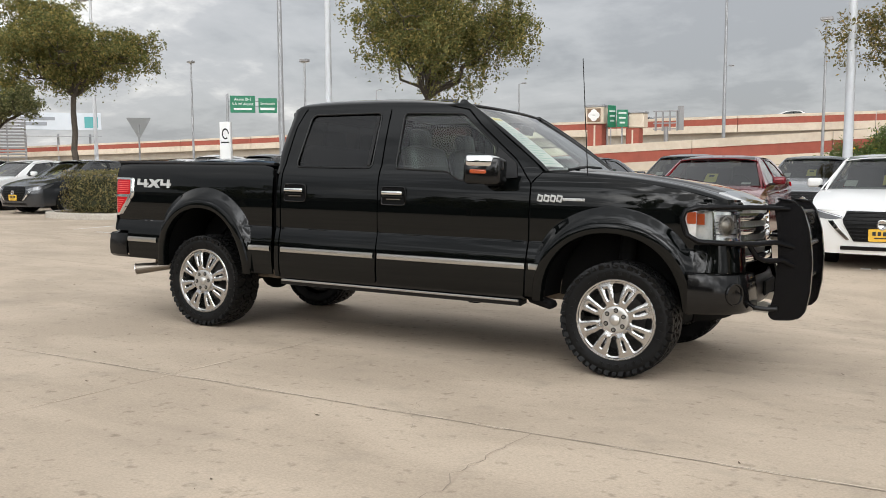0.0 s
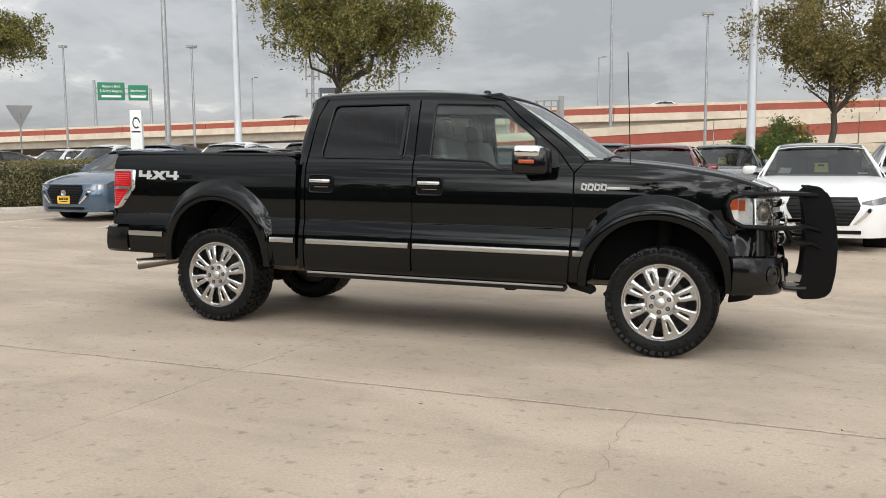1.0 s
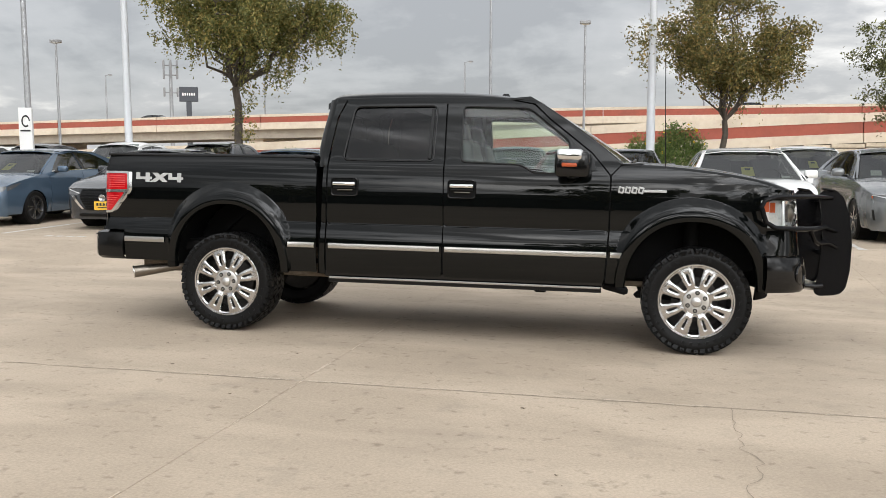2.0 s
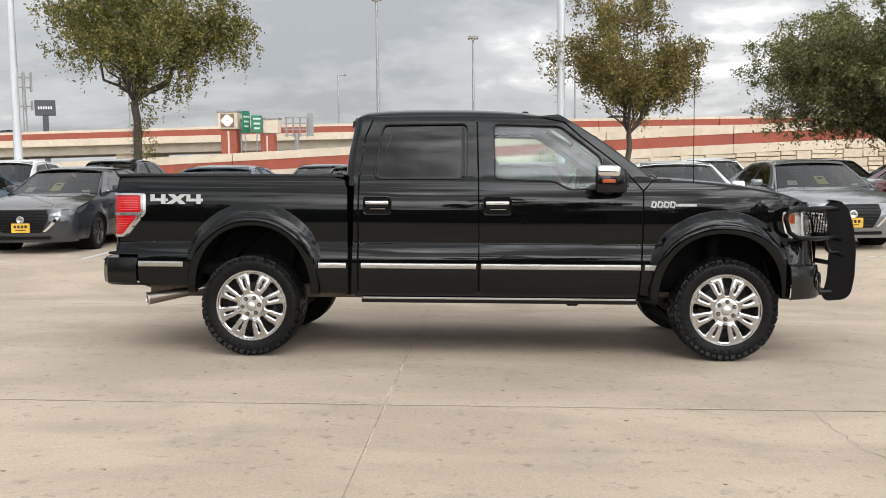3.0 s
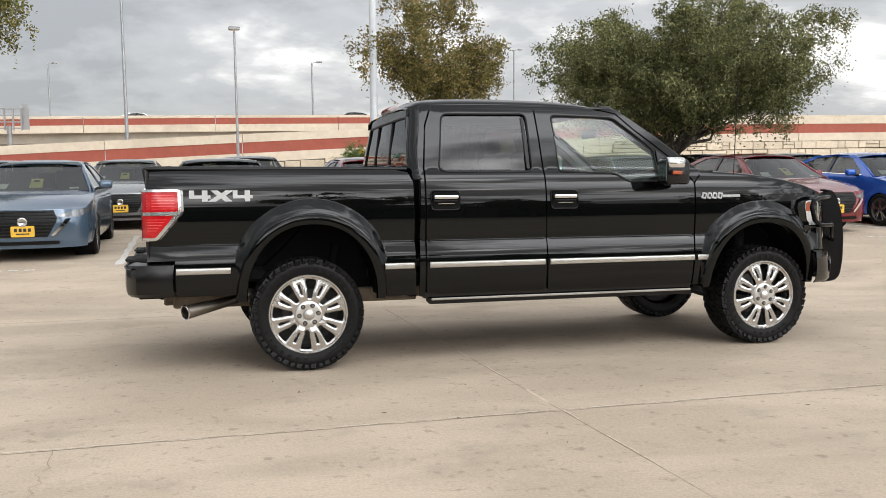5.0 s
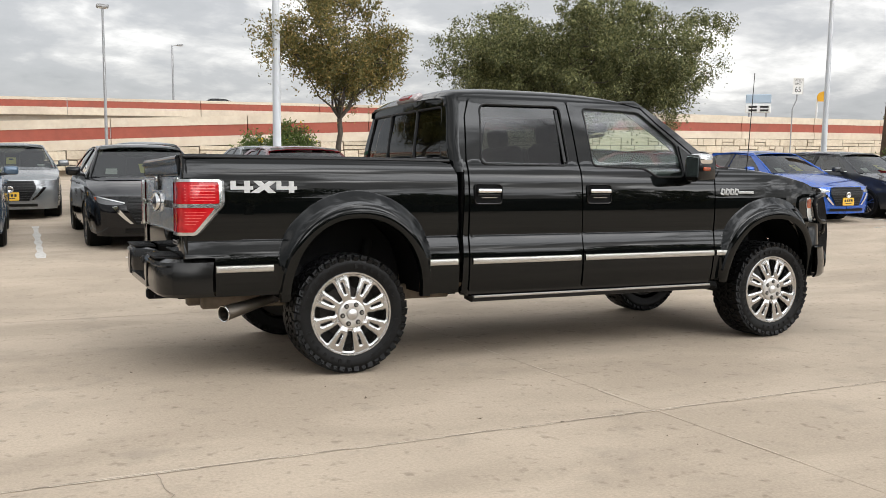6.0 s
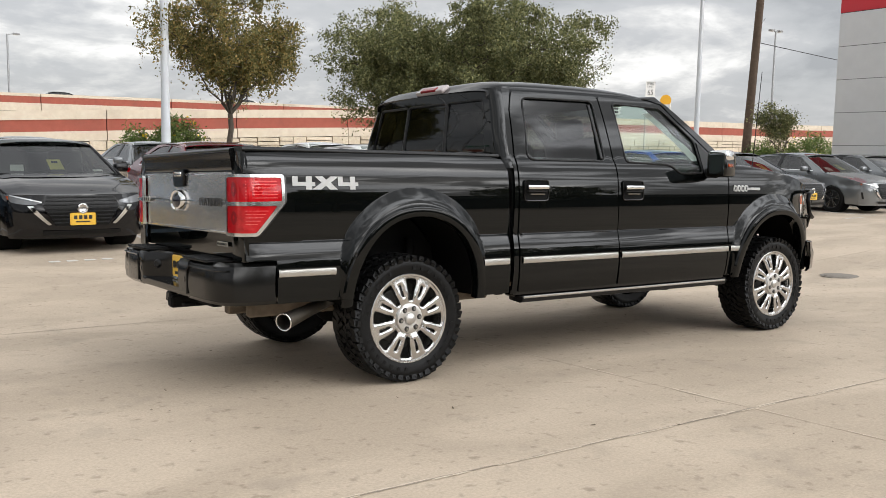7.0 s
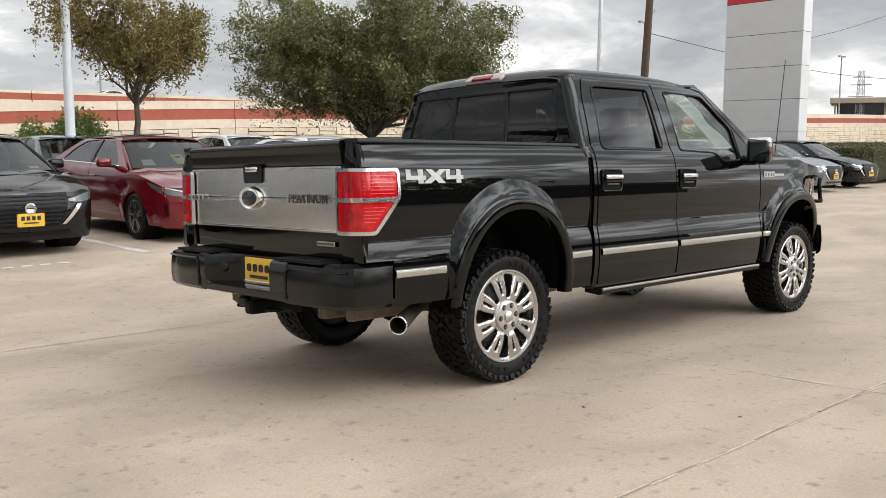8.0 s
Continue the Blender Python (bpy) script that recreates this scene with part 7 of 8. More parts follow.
                first = w
            else:
                copy_thing(first, pose(cx, s * 0.80, 0.322, 0, 40 * cx, 0 if s < 0 else 180))
            bm = bmesh.new()
            lathe(bm, [(0.345, 0.0), (0.345, 0.28), (0.0, 0.28)], 18, pose(cx, s * 0.86, 0.33, 90 * s, 0, 0))
            part("wheel_well", bm, M_LINER, car)
    return car


def recolour(car, key, tall):
    p = PAINTS[key]
    for ob in (car, *car.children_recursive):
        if ob.type == "MESH" and ob.data.materials and ob.data.materials[0] == M_CARPAINT:
            ob.material_slots[0].link = "OBJECT"
            ob.material_slots[0].material = p
    tagged(car, f"{WORDS[key]} parked {'van' if tall > 1.5 else 'crossover' if tall > 1.05 else 'saloon car'} with a yellow dealer plate", "car", "parked cars")


# x of the middle, y of the front bumper, paint, turn in degrees, tall
ROWS_CARS = [
    (-17.8, 9.05, "grey", 0, 1.0), (-20.5, 9.3, "white", 0, 1.0), (-23.3, 9.7, "grey", 0, 1.0), (-17.6, 17.0, "grey", 0, 1.42), (-14.6, 17.2, "white", 0, 1.42), (-20.6, 17.6, "white", 0, 1.42),
    (-10.55, 6.9, "blue_grey", -2, 1.0), (-7.68, 6.8, "grey", 1, 1.0), (-4.86, 6.7, "blue_grey", 0, 1.0), (-2.06, 6.4, "black", 1, 1.0), (0.62, 6.5, "red", 0, 1.0),
    (3.22, 5.5, "white", -1, 1.0), (5.85, 6.7, "silver", 0, 1.0), (8.55, 6.5, "red", 1, 1.0), (11.4, 6.6, "blue", 0, 1.0), (14.0, 6.6, "grey", 0, 1.0), (16.7, 6.2, "silver", -2, 1.0),
    (19.5, 6.3, "silver", 0, 1.0), (22.6, 6.5, "black", -3, 1.0),
    (-35.8, 42.0, "white", 80, 1.6), (-28.0, 26.0, "grey", 0, 1.0), (-31.0, 26.5, "white", 0, 1.12), (-25.2, 25.5, "white", 2, 1.0),
    (-11.9, 12.6, "white", 0, 1.42), (-9.2, 12.4, "grey", 1, 1.42), (-6.6, 12.3, "grey", 0, 1.0), (-3.9, 12.4, "silver", -1, 1.0), (-1.2, 12.2, "grey", 0, 1.12), (1.5, 12.4, "silver", 0, 1.0),
    (5.45, 11.9, "white", 0, 1.12), (8.3, 12.2, "black", 0, 1.0), (11.0, 12.2, "black", 1, 1.0), (13.9, 12.3, "grey", 0, 1.0), (16.9, 12.2, "white", 0, 1.0), (19.6, 12.2, "silver", 0, 1.0),
]
protos = {}
for x, y, key, turn_, tall in ROWS_CARS:
    cy = y + 2.34
    m = pose(x, cy, land(x, cy), 0, 0, -90 + turn_)
    if tall not in protos:
        protos[tall] = build_car(tall)
        protos[tall].matrix_world = m
        protos[tall]["paint"] = key
        continue
    recolour(copy_thing(protos[tall], m), key, tall)
for tall, car in protos.items():
    recolour(car, car["paint"], tall)
    del car["paint"]

# cars on the freeway, their roofs over the parapet
for x, dy, key, turn_ in ((-46.0, 4.0, "grey", 0), (-21.0, 4.2, "silver", 180), (-6.5, 4.0, "white", 0), (13.0, 4.4, "black", 180), (31.0, 4.0, "white", 0)):
    car = copy_thing(protos[1.0], pose(x, DECK_Y + dy, deck_top(x) - 1.0, 0, 0, turn_))
    recolour(car, key, 1.0)
    tagged(car, f"{WORDS[key]} saloon car driving along the overpass", "car", "cars on the freeway")

# ---- trees, hedges, shrubs ----
M_BARK = mat("grey_bark", (0.085, 0.070, 0.055), 0.95, grain=(12.0, 0.6), bump=(30.0, 1.0))


def leaf_material(name, a, b, c):
    m = bpy.data.materials.new(name)
    m.use_nodes = True
    n, l = m.node_tree.nodes, m.node_tree.links
    p = n["Principled BSDF"]
    g = n.new("ShaderNodeNewGeometry")
    r = n.new("ShaderNodeValToRGB")
    r.color_ramp.elements[0].color, r.color_ramp.elements[1].color = (*a, 1), (*c, 1)
    e = r.color_ramp.elements.new(0.6)
    e.color = (*b, 1)
    l.new(g.outputs["Random Per Island"], r.inputs[0])
    l.new(r.outputs[0], p.inputs["Base Color"])
    p.inputs["Roughness"].default_value = 0.6
    tr = n.new("ShaderNodeBsdfTranslucent")
    mx = n.new("ShaderNodeMixShader")
    mx.inputs[0].default_value = 0.30
    l.new(r.outputs[0], tr.inputs[0])
    l.new(p.outputs[0], mx.inputs[1])
    l.new(tr.outputs[0], mx.inputs[2])
    l.new(mx.outputs[0], n["Material Output"].inputs[0])
    return m


M_ELM = leaf_material("elm_leaves", (0.085, 0.096, 0.024), (0.190, 0.188, 0.050), (0.38, 0.290, 0.085))
M_RUST = leaf_material("turning_leaves", (0.090, 0.092, 0.028), (0.205, 0.178, 0.052), (0.38, 0.260, 0.080))
M_OAK = leaf_material("oak_leaves", (0.070, 0.080, 0.027), (0.152, 0.161, 0.059), (0.345, 0.338, 0.142))
M_SHRUB = leaf_material("shrub_leaves", (0.075, 0.120, 0.028), (0.140, 0.205, 0.048), (0.24, 0.29, 0.08))
M_HEDGE = leaf_material("hedge_leaves", (0.095, 0.085, 0.032), (0.170, 0.155, 0.056), (0.29, 0.22, 0.09))
M_BLOOM = mat("yellow_bloom", (0.70, 0.50, 0.02), 0.6)


def leaves(name, pts, normals, size, material, parent, seed, aspect=0.5, label=""):
    """Many small bent leaves, each an island of two quads, at pts."""
    rng = np.random.default_rng(seed)
    n = len(pts)
    d = rng.normal(size=(n, 3)) + normals * 0.6
    d /= np.linalg.norm(d, axis=1)[:, None]
    u = np.cross(d, rng.normal(size=(n, 3)))
    u /= np.linalg.norm(u, axis=1)[:, None]
    v = np.cross(d, u)
    s = (size * rng.uniform(0.6, 1.35, n))[:, None]
    a = pts - u * s
    b = pts + u * s
    m1 = pts + v * s * aspect + d * s * 0.22
    m2 = pts - v * s * aspect + d * s * 0.22
    verts = np.stack([a, m1, b, m2], axis=1).reshape(-1, 3)
    faces = np.arange(n * 4).reshape(n, 4)
    me = bpy.data.meshes.new(name)
    me.from_pydata(verts.tolist(), [], faces.tolist())
    me.materials.append(material)
    ob = new(name, me)
    ob.parent = parent
    if label:
        ob["label"] = label
    return ob


def limb(bm, a, b, r0, r1, rnd, wob=0.06, n=5):
    a, b = Vector(a), Vector(b)
    pts = []
    for i in range(n + 1):
        t = i / n
        o = Vector((rnd.uniform(-1, 1), rnd.uniform(-1, 1), rnd.uniform(-0.5, 0.5))) * wob * (b - a).length * math.sin(math.pi * t)
        pts.append(a.lerp(b, t) + o)
    tube(bm, pts, [r0 + (r1 - r0) * i / n for i in range(n + 1)], 8 if r0 > 0.04 else 5)
    return pts


def tree(x, y, seed, label, crown_c, crown_r, fork_z, trunk_r, n_limb, n_clump, per, leaf, material, droop=0.25, lean=0.1, group="", holes=0.25, sprouts=0):
    """A tapered trunk with limbs, and a crown of leaves gathered in clumps along twigs."""
    rnd = random.Random(seed)
    rng = np.random.default_rng(seed)
    t = thing("tree", pose(x, y, land(x, y) - 0.02), label, "tree", group)
    bm = bmesh.new()
    top = Vector((rnd.uniform(-lean, lean), rnd.uniform(-lean, lean), fork_z))
    limb(bm, (0, 0, 0), top, trunk_r, trunk_r * 0.72, rnd, 0.03, 6)
    c, r = Vector(crown_c), Vector(crown_r)
    tips = []
    for k in range(n_limb):
        a = math.tau * (k + rnd.uniform(-0.3, 0.3)) / n_limb
        e = rnd.uniform(-0.45, 1.25) if k % 3 else rnd.uniform(-0.55, 0.1)
        tip = c + Vector((r.x * math.cos(a) * math.cos(e) * 0.80, r.y * math.sin(a) * math.cos(e) * 0.80, r.z * math.sin(e) * 0.80))
        pts = limb(bm, top, tip, trunk_r * (0.62 if k == 1 else rnd.uniform(0.22, 0.40)), 0.010, rnd, 0.10, 7)
        tips.append(tip)
        for q in range(5):
            p = pts[rnd.randint(3, 7)]
            d = Vector((rnd.uniform(-1, 1), rnd.uniform(-1, 1), rnd.uniform(-0.2, 0.9))).normalized()
            p2 = p + Vector((d.x * r.x, d.y * r.y, d.z * r.z)) * rnd.uniform(0.22, 0.42)
            limb(bm, p, p2, 0.020, 0.006, rnd, 0.12, 4)
            tips.append(p2)
    part("trunk", bm, M_BARK, t, "grey-brown bark", angle=70)
    # leaf sprays gathered into lobes round the limbs' ends, with sky between them
    lobes = []
    for k, tip in enumerate(tips):
        f = rnd.uniform(0.24, 0.40) if k % 5 == 0 else rnd.uniform(0.13, 0.25)
        lobes.append((np.array(tip), np.array(r) * f * np.array([1.1, 1.1, 0.85 + droop * 0.5])))
    vol = np.array([q[1].prod() ** 0.72 for q in lobes])
    allp, alln = [], []
    made = 0
    while made < n_clump:
        lc, lr = lobes[int(rng.choice(len(lobes), p=vol / vol.sum()))]
        d = rng.normal(size=3)
        d /= np.linalg.norm(d)
        p = lc + d * lr * rng.uniform(0.15, 1.12) ** 0.6
        if noise.noise(Vector(p * 1.1) + Vector((seed * 3.1, 0, 0))) < -holes and rnd.random() < 0.85:
            continue
        if noise.noise(Vector(p * 3.0) + Vector((0, seed * 2.3, 0))) < -0.12 and rnd.random() < 0.8:
            continue
        if p[2] < c.z - r.z * 1.04:
            continue
        made += 1
        m = int(per * rng.uniform(0.6, 1.4))
        sp = rng.uniform(0.08, 0.165)
        off = rng.normal(size=(m, 3)) * np.array([sp, sp, sp * 0.7])
        # hanging sprays
        tail = rng.random(m) < droop
        off[tail, 2] -= np.abs(rng.normal(size=tail.sum())) * 0.26
        off[tail, :2] *= 0.40
        allp.append(p + off)
        alln.append(np.tile(d + np.array([0, 0, 0.5]), (m, 1)))
    # leafy shoots along the upper trunk
    for k in range(sprouts):
        z = fork_z * rng.uniform(0.55, 1.0)
        a = rng.uniform(0, math.tau)
        q = np.array([math.cos(a) * 0.22, math.sin(a) * 0.22, z])
        allp.append(q + rng.normal(size=(30, 3)) * 0.10)
        alln.append(np.tile(np.array([math.cos(a), math.sin(a), 0.3]), (30, 1)))
    leaves("crown", np.concatenate(allp), np.concatenate(alln), leaf, material, t, seed)
    return t


tree(-9.45, 17.3, 4, "broad elm with yellowing green leaves in a planter island", (0.15, 0, 5.45), (2.9, 2.7, 2.05), 3.25, 0.150, 15, 1050, 62, 0.046, M_ELM, 0.5, 0.3, holes=0.22, sprouts=16)
tree(3.95, 16.5, 7, "slender young tree with rust-tinged olive leaves", (-0.05, 0, 4.42), (1.85, 1.8, 1.60), 2.2, 0.095, 12, 640, 58, 0.042, M_RUST, 0.35, holes=0.16)
tree(11.3, 16.7, 9, "wide dark green live oak with a low crown", (0.3, 0, 4.30), (4.0, 3.4, 2.12), 1.45, 0.185, 26, 2700, 74, 0.043, M_OAK, 0.22, 0.15, holes=0.30)
tree(-23.2, 15.6, 12, "round elm with dull green leaves", (0.0, 0, 5.75), (2.55, 2.4, 1.75), 3.7, 0.125, 15, 1150, 58, 0.052, M_ELM, 0.25)
tree(-29.6, 17.0, 13, "dark tree beside the lot's edge", (0.0, 0, 4.1), (2.0, 2.0, 1.25), 2.6, 0.14, 9, 400, 50, 0.06, M_OAK, 0.15)
tree(22.3, 13.4, 15, "small young tree with dark green foliage", (-0.05, 0, 2.75), (0.62, 0.62, 0.68), 1.3, 0.045, 8, 190, 40, 0.034, M_OAK, 0.2)

# trees on the lot's south side, out of view, added for the paint to reflect
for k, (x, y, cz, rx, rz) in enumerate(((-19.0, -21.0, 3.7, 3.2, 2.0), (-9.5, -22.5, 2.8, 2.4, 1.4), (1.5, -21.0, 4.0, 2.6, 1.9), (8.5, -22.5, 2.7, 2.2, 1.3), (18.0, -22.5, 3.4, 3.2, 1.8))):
    tree(x, y, 60 + k, "full green tree added out of view for the paint's reflections", (0.0, 0, cz), (rx, rx * 0.9, rz), 1.3, 0.15, 10, 420, 40, 0.075, M_OAK, 0.2, group="trees along the showroom")


def hedge(x0, x1, y0, y1, h, seed, label, material, dens=900):
    t = thing("hedge", pose((x0 + x1) / 2, (y0 + y1) / 2, land((x0 + x1) / 2, (y0 + y1) / 2) + 0.10), label, "hedge")
    rng = np.random.default_rng(seed)
    lx, ly = (x1 - x0) / 2, (y1 - y0) / 2
    # dark block whose colour stands in for shade among the inner leaves
    bm = bmesh.new()
    box(bm, (0, 0, h * 0.47), (lx * 1.86, ly * 1.90, h * 0.86), bevel=0.08)
    part("hedge_core", bm, mat("hedge_shade", (0.035, 0.038, 0.016), 1.0), t)
    n = int(dens * (lx * ly * 4 + h * (lx + ly) * 4))
    pts = rng.uniform(-1, 1, (n, 3))
    face = rng.integers(0, 3, n)
    sg = rng.choice([-1, 1], n)
    for k in range(3):
        q = face == k
        pts[q, k] = sg[q] * rng.uniform(0.90, 1.03, q.sum())
    pts[:, 2] = np.where(face == 2, 1.0 + rng.normal(0, 0.035, n), pts[:, 2])
    p = pts * np.array([lx, ly, h / 2]) + np.array([0, 0, h / 2])
    p += rng.normal(0, 0.025, p.shape)
    leaves("hedge_leaf", p, pts, 0.030, material, t, seed, 0.6)
    return t


hedge(-15.7, -13.35, 8.9, 15.5, 1.02, 21, "clipped brown-green hedge on a kerbed island", M_HEDGE, 520)
hedge(24.6, 42.0, 7.5, 9.3, 1.22, 22, "long clipped olive-green hedge", leaf_material("olive_hedge_leaves", (0.050, 0.055, 0.022), (0.095, 0.098, 0.042), (0.17, 0.155, 0.075)), 420)
hedge(-40.0, -27.0, 20.0, 21.2, 0.9, 23, "low clipped hedge along the lot", M_HEDGE, 120)


def shrub(x, y, r, h, seed, bloom):
    t = thing("shrub", pose(x, y, land(x, y)), "leafy green shrub with yellow flowers" if bloom else "leafy green shrub in a bed", "shrub")
    rng = np.random.default_rng(seed)
    bm = bmesh.new()
    rnd = random.Random(seed)
    for k in range(9):
        a = k * 0.7
        limb(bm, (0, 0, 0), (math.cos(a) * r * 0.7, math.sin(a) * r * 0.7, h * rnd.uniform(0.6, 0.95)), 0.014, 0.005, rnd, 0.08, 4)
    part("stem", bm, M_BARK, t)
    pts, nrm = [], []
    for k in range(90):
        d = rng.normal(size=3)
        d /= np.linalg.norm(d)
        d[2] = abs(d[2])
        p = d * np.array([r, r, h * 0.62]) * rng.uniform(0.6, 1.05) + np.array([0, 0, h * 0.36])
        pts.append(p + rng.normal(size=(64, 3)) * 0.11)
        nrm.append(np.tile(d, (64, 1)))
    leaves("foliage", np.concatenate(pts), np.concatenate(nrm), 0.05, M_SHRUB, t, seed, 0.35)
    if bloom:
        d = rng.normal(size=(34, 3))
        d /= np.linalg.norm(d, axis=1)[:, None]
        d[:, 2] = np.abs(d[:, 2])
        tagged(leaves("bloom", d * np.array([r * 1.05, r * 1.05, h * 0.66]) + np.array([0, 0, h * 0.36]), d, 0.05, M_BLOOM, t, seed, 0.8, "yellow flowers"), kind="stuff")
    return t


shrub(2.9, 17.3, 0.75, 2.1, 31, True)
shrub(1.9, 17.6, 0.6, 1.7, 32, True)
shrub(25.2, 14.0, 1.1, 2.2, 33, True)
shrub(24.0, 15.0, 0.9, 1.8, 34, False)
shrub(-8.2, 17.9, 0.8, 1.3, 35, False)
shrub(-10.6, 18.0, 0.7, 1.1, 36, False)

# ---- islands, poles, signs, far things ----
M_KERB = mat("kerb_concrete", (0.42, 0.38, 0.32), 0.85, grain=(20.0, 0.4), stain=(2.0, (0.28, 0.25, 0.21), 0.6))
M_SOIL = mat("mulch", (0.10, 0.07, 0.045), 0.95, grain=(20.0, 0.6), bump=(25.0, 1.0))
M_GALV = mat("galvanised_steel", (0.36, 0.37, 0.38), 0.5, 0.6, grain=(6.0, 0.3))
M_WPOLE = mat("white_pole_paint", (0.62, 0.64, 0.66), 0.45, stain=(2.0, (0.5, 0.5, 0.5), 0.5))
M_LAMPH = mat("lamp_head", (0.30, 0.30, 0.30), 0.5, 0.3)
M_DIFF = mat("lamp_glass", (0.75, 0.75, 0.72), 0.3)
M_GREEN = mat("green_sign", (0.010, 0.17, 0.085), 0.5)
M_SIGNW = mat("white_sign", (0.80, 0.80, 0.78), 0.5)
M_SIGNB = mat("grey_sign_back", (0.33, 0.34, 0.34), 0.5, 0.5)
M_PYLON = mat("pylon_panel", (0.60, 0.605, 0.605), 0.45, 0.0, grain=(3.0, 0.1), stain=(0.7, (0.54, 0.545, 0.545), 0.5))
M_PYRED = mat("pylon_red", (0.52, 0.018, 0.030), 0.4)
M_WOOD = mat("pole_wood", (0.095, 0.065, 0.045), 0.95, grain=(9.0, 0.6), bump=(20.0, 0.8))
M_WIRE = mat("black_wire", (0.02, 0.02, 0.02), 0.7)
M_DARKBOARD = mat("dark_sign_board", (0.05, 0.055, 0.065), 0.5)


def island(x0, x1, y0, y1, label):
    t = thing("planter_island", pose((x0 + x1) / 2, (y0 + y1) / 2, land((x0 + x1) / 2, (y0 + y1) / 2)), label, "planter", kind="structure")
    ax, ay = (x1 - x0) / 2, (y1 - y0) / 2
    r = min(ax, ay) * 0.8
    out = rounded([(-ax, -ay), (ax, -ay), (ax, ay), (-ax, ay)], r, 8)
    inn = rounded([(-ax + 0.15, -ay + 0.15), (ax - 0.15, -ay + 0.15), (ax - 0.15, ay - 0.15), (-ax + 0.15, ay - 0.15)], r, 8)
    bm = bmesh.new()
    rows_ = [[bm.verts.new((u, v, z)) for u, v in lp] for lp, z in ((out, -0.05), (out, 0.12), ([(a[0] * 0.9 + b[0] * 0.1, a[1] * 0.9 + b[1] * 0.1) for a, b in zip(out, inn)], 0.145), (inn, 0.15), (inn, 0.05))]
    k = len(out)
    for p, q in zip(rows_, rows_[1:]):
        for i in range(k):
            bm.faces.new((p[i], p[(i + 1) % k], q[(i + 1) % k], q[i]))
    part("kerb", bm, M_KERB, t, "rounded concrete kerb", angle=50)
    bm = bmesh.new()
    bm.faces.new([bm.verts.new((u, v, 0.11)) for u, v in inn])
    part("soil", bm, M_SOIL, t)
    return t


island(-16.2, -12.95, 8.2, 16.2, "kerbed planter island with mulch under a hedge")
island(-12.0, -7.6, 16.9, 18.9, "kerbed planter island with mulch under an elm")
island(1.2, 5.2, 16.6, 18.4, "kerbed planter island with shrubs and a young tree")
island(9.6, 13.0, 17.2, 18.6, "kerbed planter island under an oak")


def lamp_post(x, y, h, r, kind, material, label, lean=0.0):
    t = thing("street_lamp", pose(x, y, land(x, y) - 0.02), label, "street lamp", "lamp posts")
    bm = bmesh.new()
    cyl(bm, (0, 0, 0), (lean * h, 0, h), r, r * 0.62, 12)
    part("pole", bm, material, t)
    if r > 0.06:
        bm = bmesh.new()
        lathe(bm, [(0.0, 0.62), (r * 2.2, 0.60), (r * 2.5, 0.56), (r * 2.5, -0.05)], 18)
        part("footing", bm, M_KERB, t, "concrete footing")
    arms = {"box": ((0.0, 0.0),), "twin": ((-0.55, 0.0), (0.55, 0.0)), "cobra": ((0.7, 0.0),)}[kind]
    for ax, ay in arms:
        bm = bmesh.new()
        if kind != "box":
            tube(bm, [(0, 0, h - 0.05), (ax * 0.6, 0, h + 0.04), (ax, 0, h + 0.05)], 0.03, 6)
        box(bm, (ax, 0, h + 0.06), (0.52 if kind != "box" else 0.50, 0.34, 0.15), bevel=0.03)
        head = part("lamp_head", bm, M_LAMPH, t, angle=40)
        bm = bmesh.new()
        box(bm, (ax, 0, h - 0.025), (0.36, 0.24, 0.03), bevel=0.005)
        part("diffuser", bm, M_DIFF, head)
    return t


lamp_post(2.06, 15.75, 9.0, 0.115, "twin", M_WPOLE, "tall white-painted lot lamp on a concrete footing")
lamp_post(-12.35, 15.9, 9.0, 0.115, "twin", M_WPOLE, "tall grey lot lamp on a concrete footing")
lamp_post(-0.3, 35.6, 7.3, 0.075, "box", M_GALV, "slim steel lamp with one boxy head")
lamp_post(-5.4, 40.4, 10.0, 0.10, "box", M_GALV, "tall slim steel lamp beside the ramp")
lamp_post(-41.4, 40.7, 8.2, 0.09, "box", M_GALV, "slim steel lamp with one boxy head")
lamp_post(-25.9, 32.9, 6.7, 0.08, "box", M_GALV, "slim steel lamp with one boxy head")
lamp_post(-28.3, 33.9, 14.0, 0.17, "twin", M_GALV, "thick tall steel mast beside the lot")
lamp_post(19.2, 14.3, 6.5, 0.10, "twin", M_WPOLE, "tall white lot lamp with two flat heads")
lamp_post(9.1, 79.0, 10.4, 0.12, "cobra", M_GALV, "freeway lamp on the overpass")
lamp_post(-16.7, 99.7, 11.9, 0.13, "cobra", M_GALV, "freeway lamp behind the overpass")
lamp_post(-40.6, 96.1, 10.7, 0.13, "cobra", M_GALV, "freeway lamp behind the overpass")
lamp_post(61.7, 41.5, 11.6, 0.12, "twin", M_GALV, "freeway lamp with two flat heads")
lamp_post(-29.5, 22.0, 8.6, 0.10, "twin", M_WPOLE, "white lot lamp behind parked cars")
lamp_post(-70.0, 110.0, 12.0, 0.14, "cobra", M_GALV, "freeway lamp behind the overpass")
lamp_post(30.5, 82.0, 12.4, 0.13, "cobra", M_GALV, "freeway lamp on the overpass")
lamp_post(47.0, 80.0, 13.5, 0.13, "cobra", M_GALV, "freeway lamp on the overpass")

lamp_post(101.4, 41.2, 11.3, 0.12, "twin", M_GALV, "freeway lamp with two flat heads")

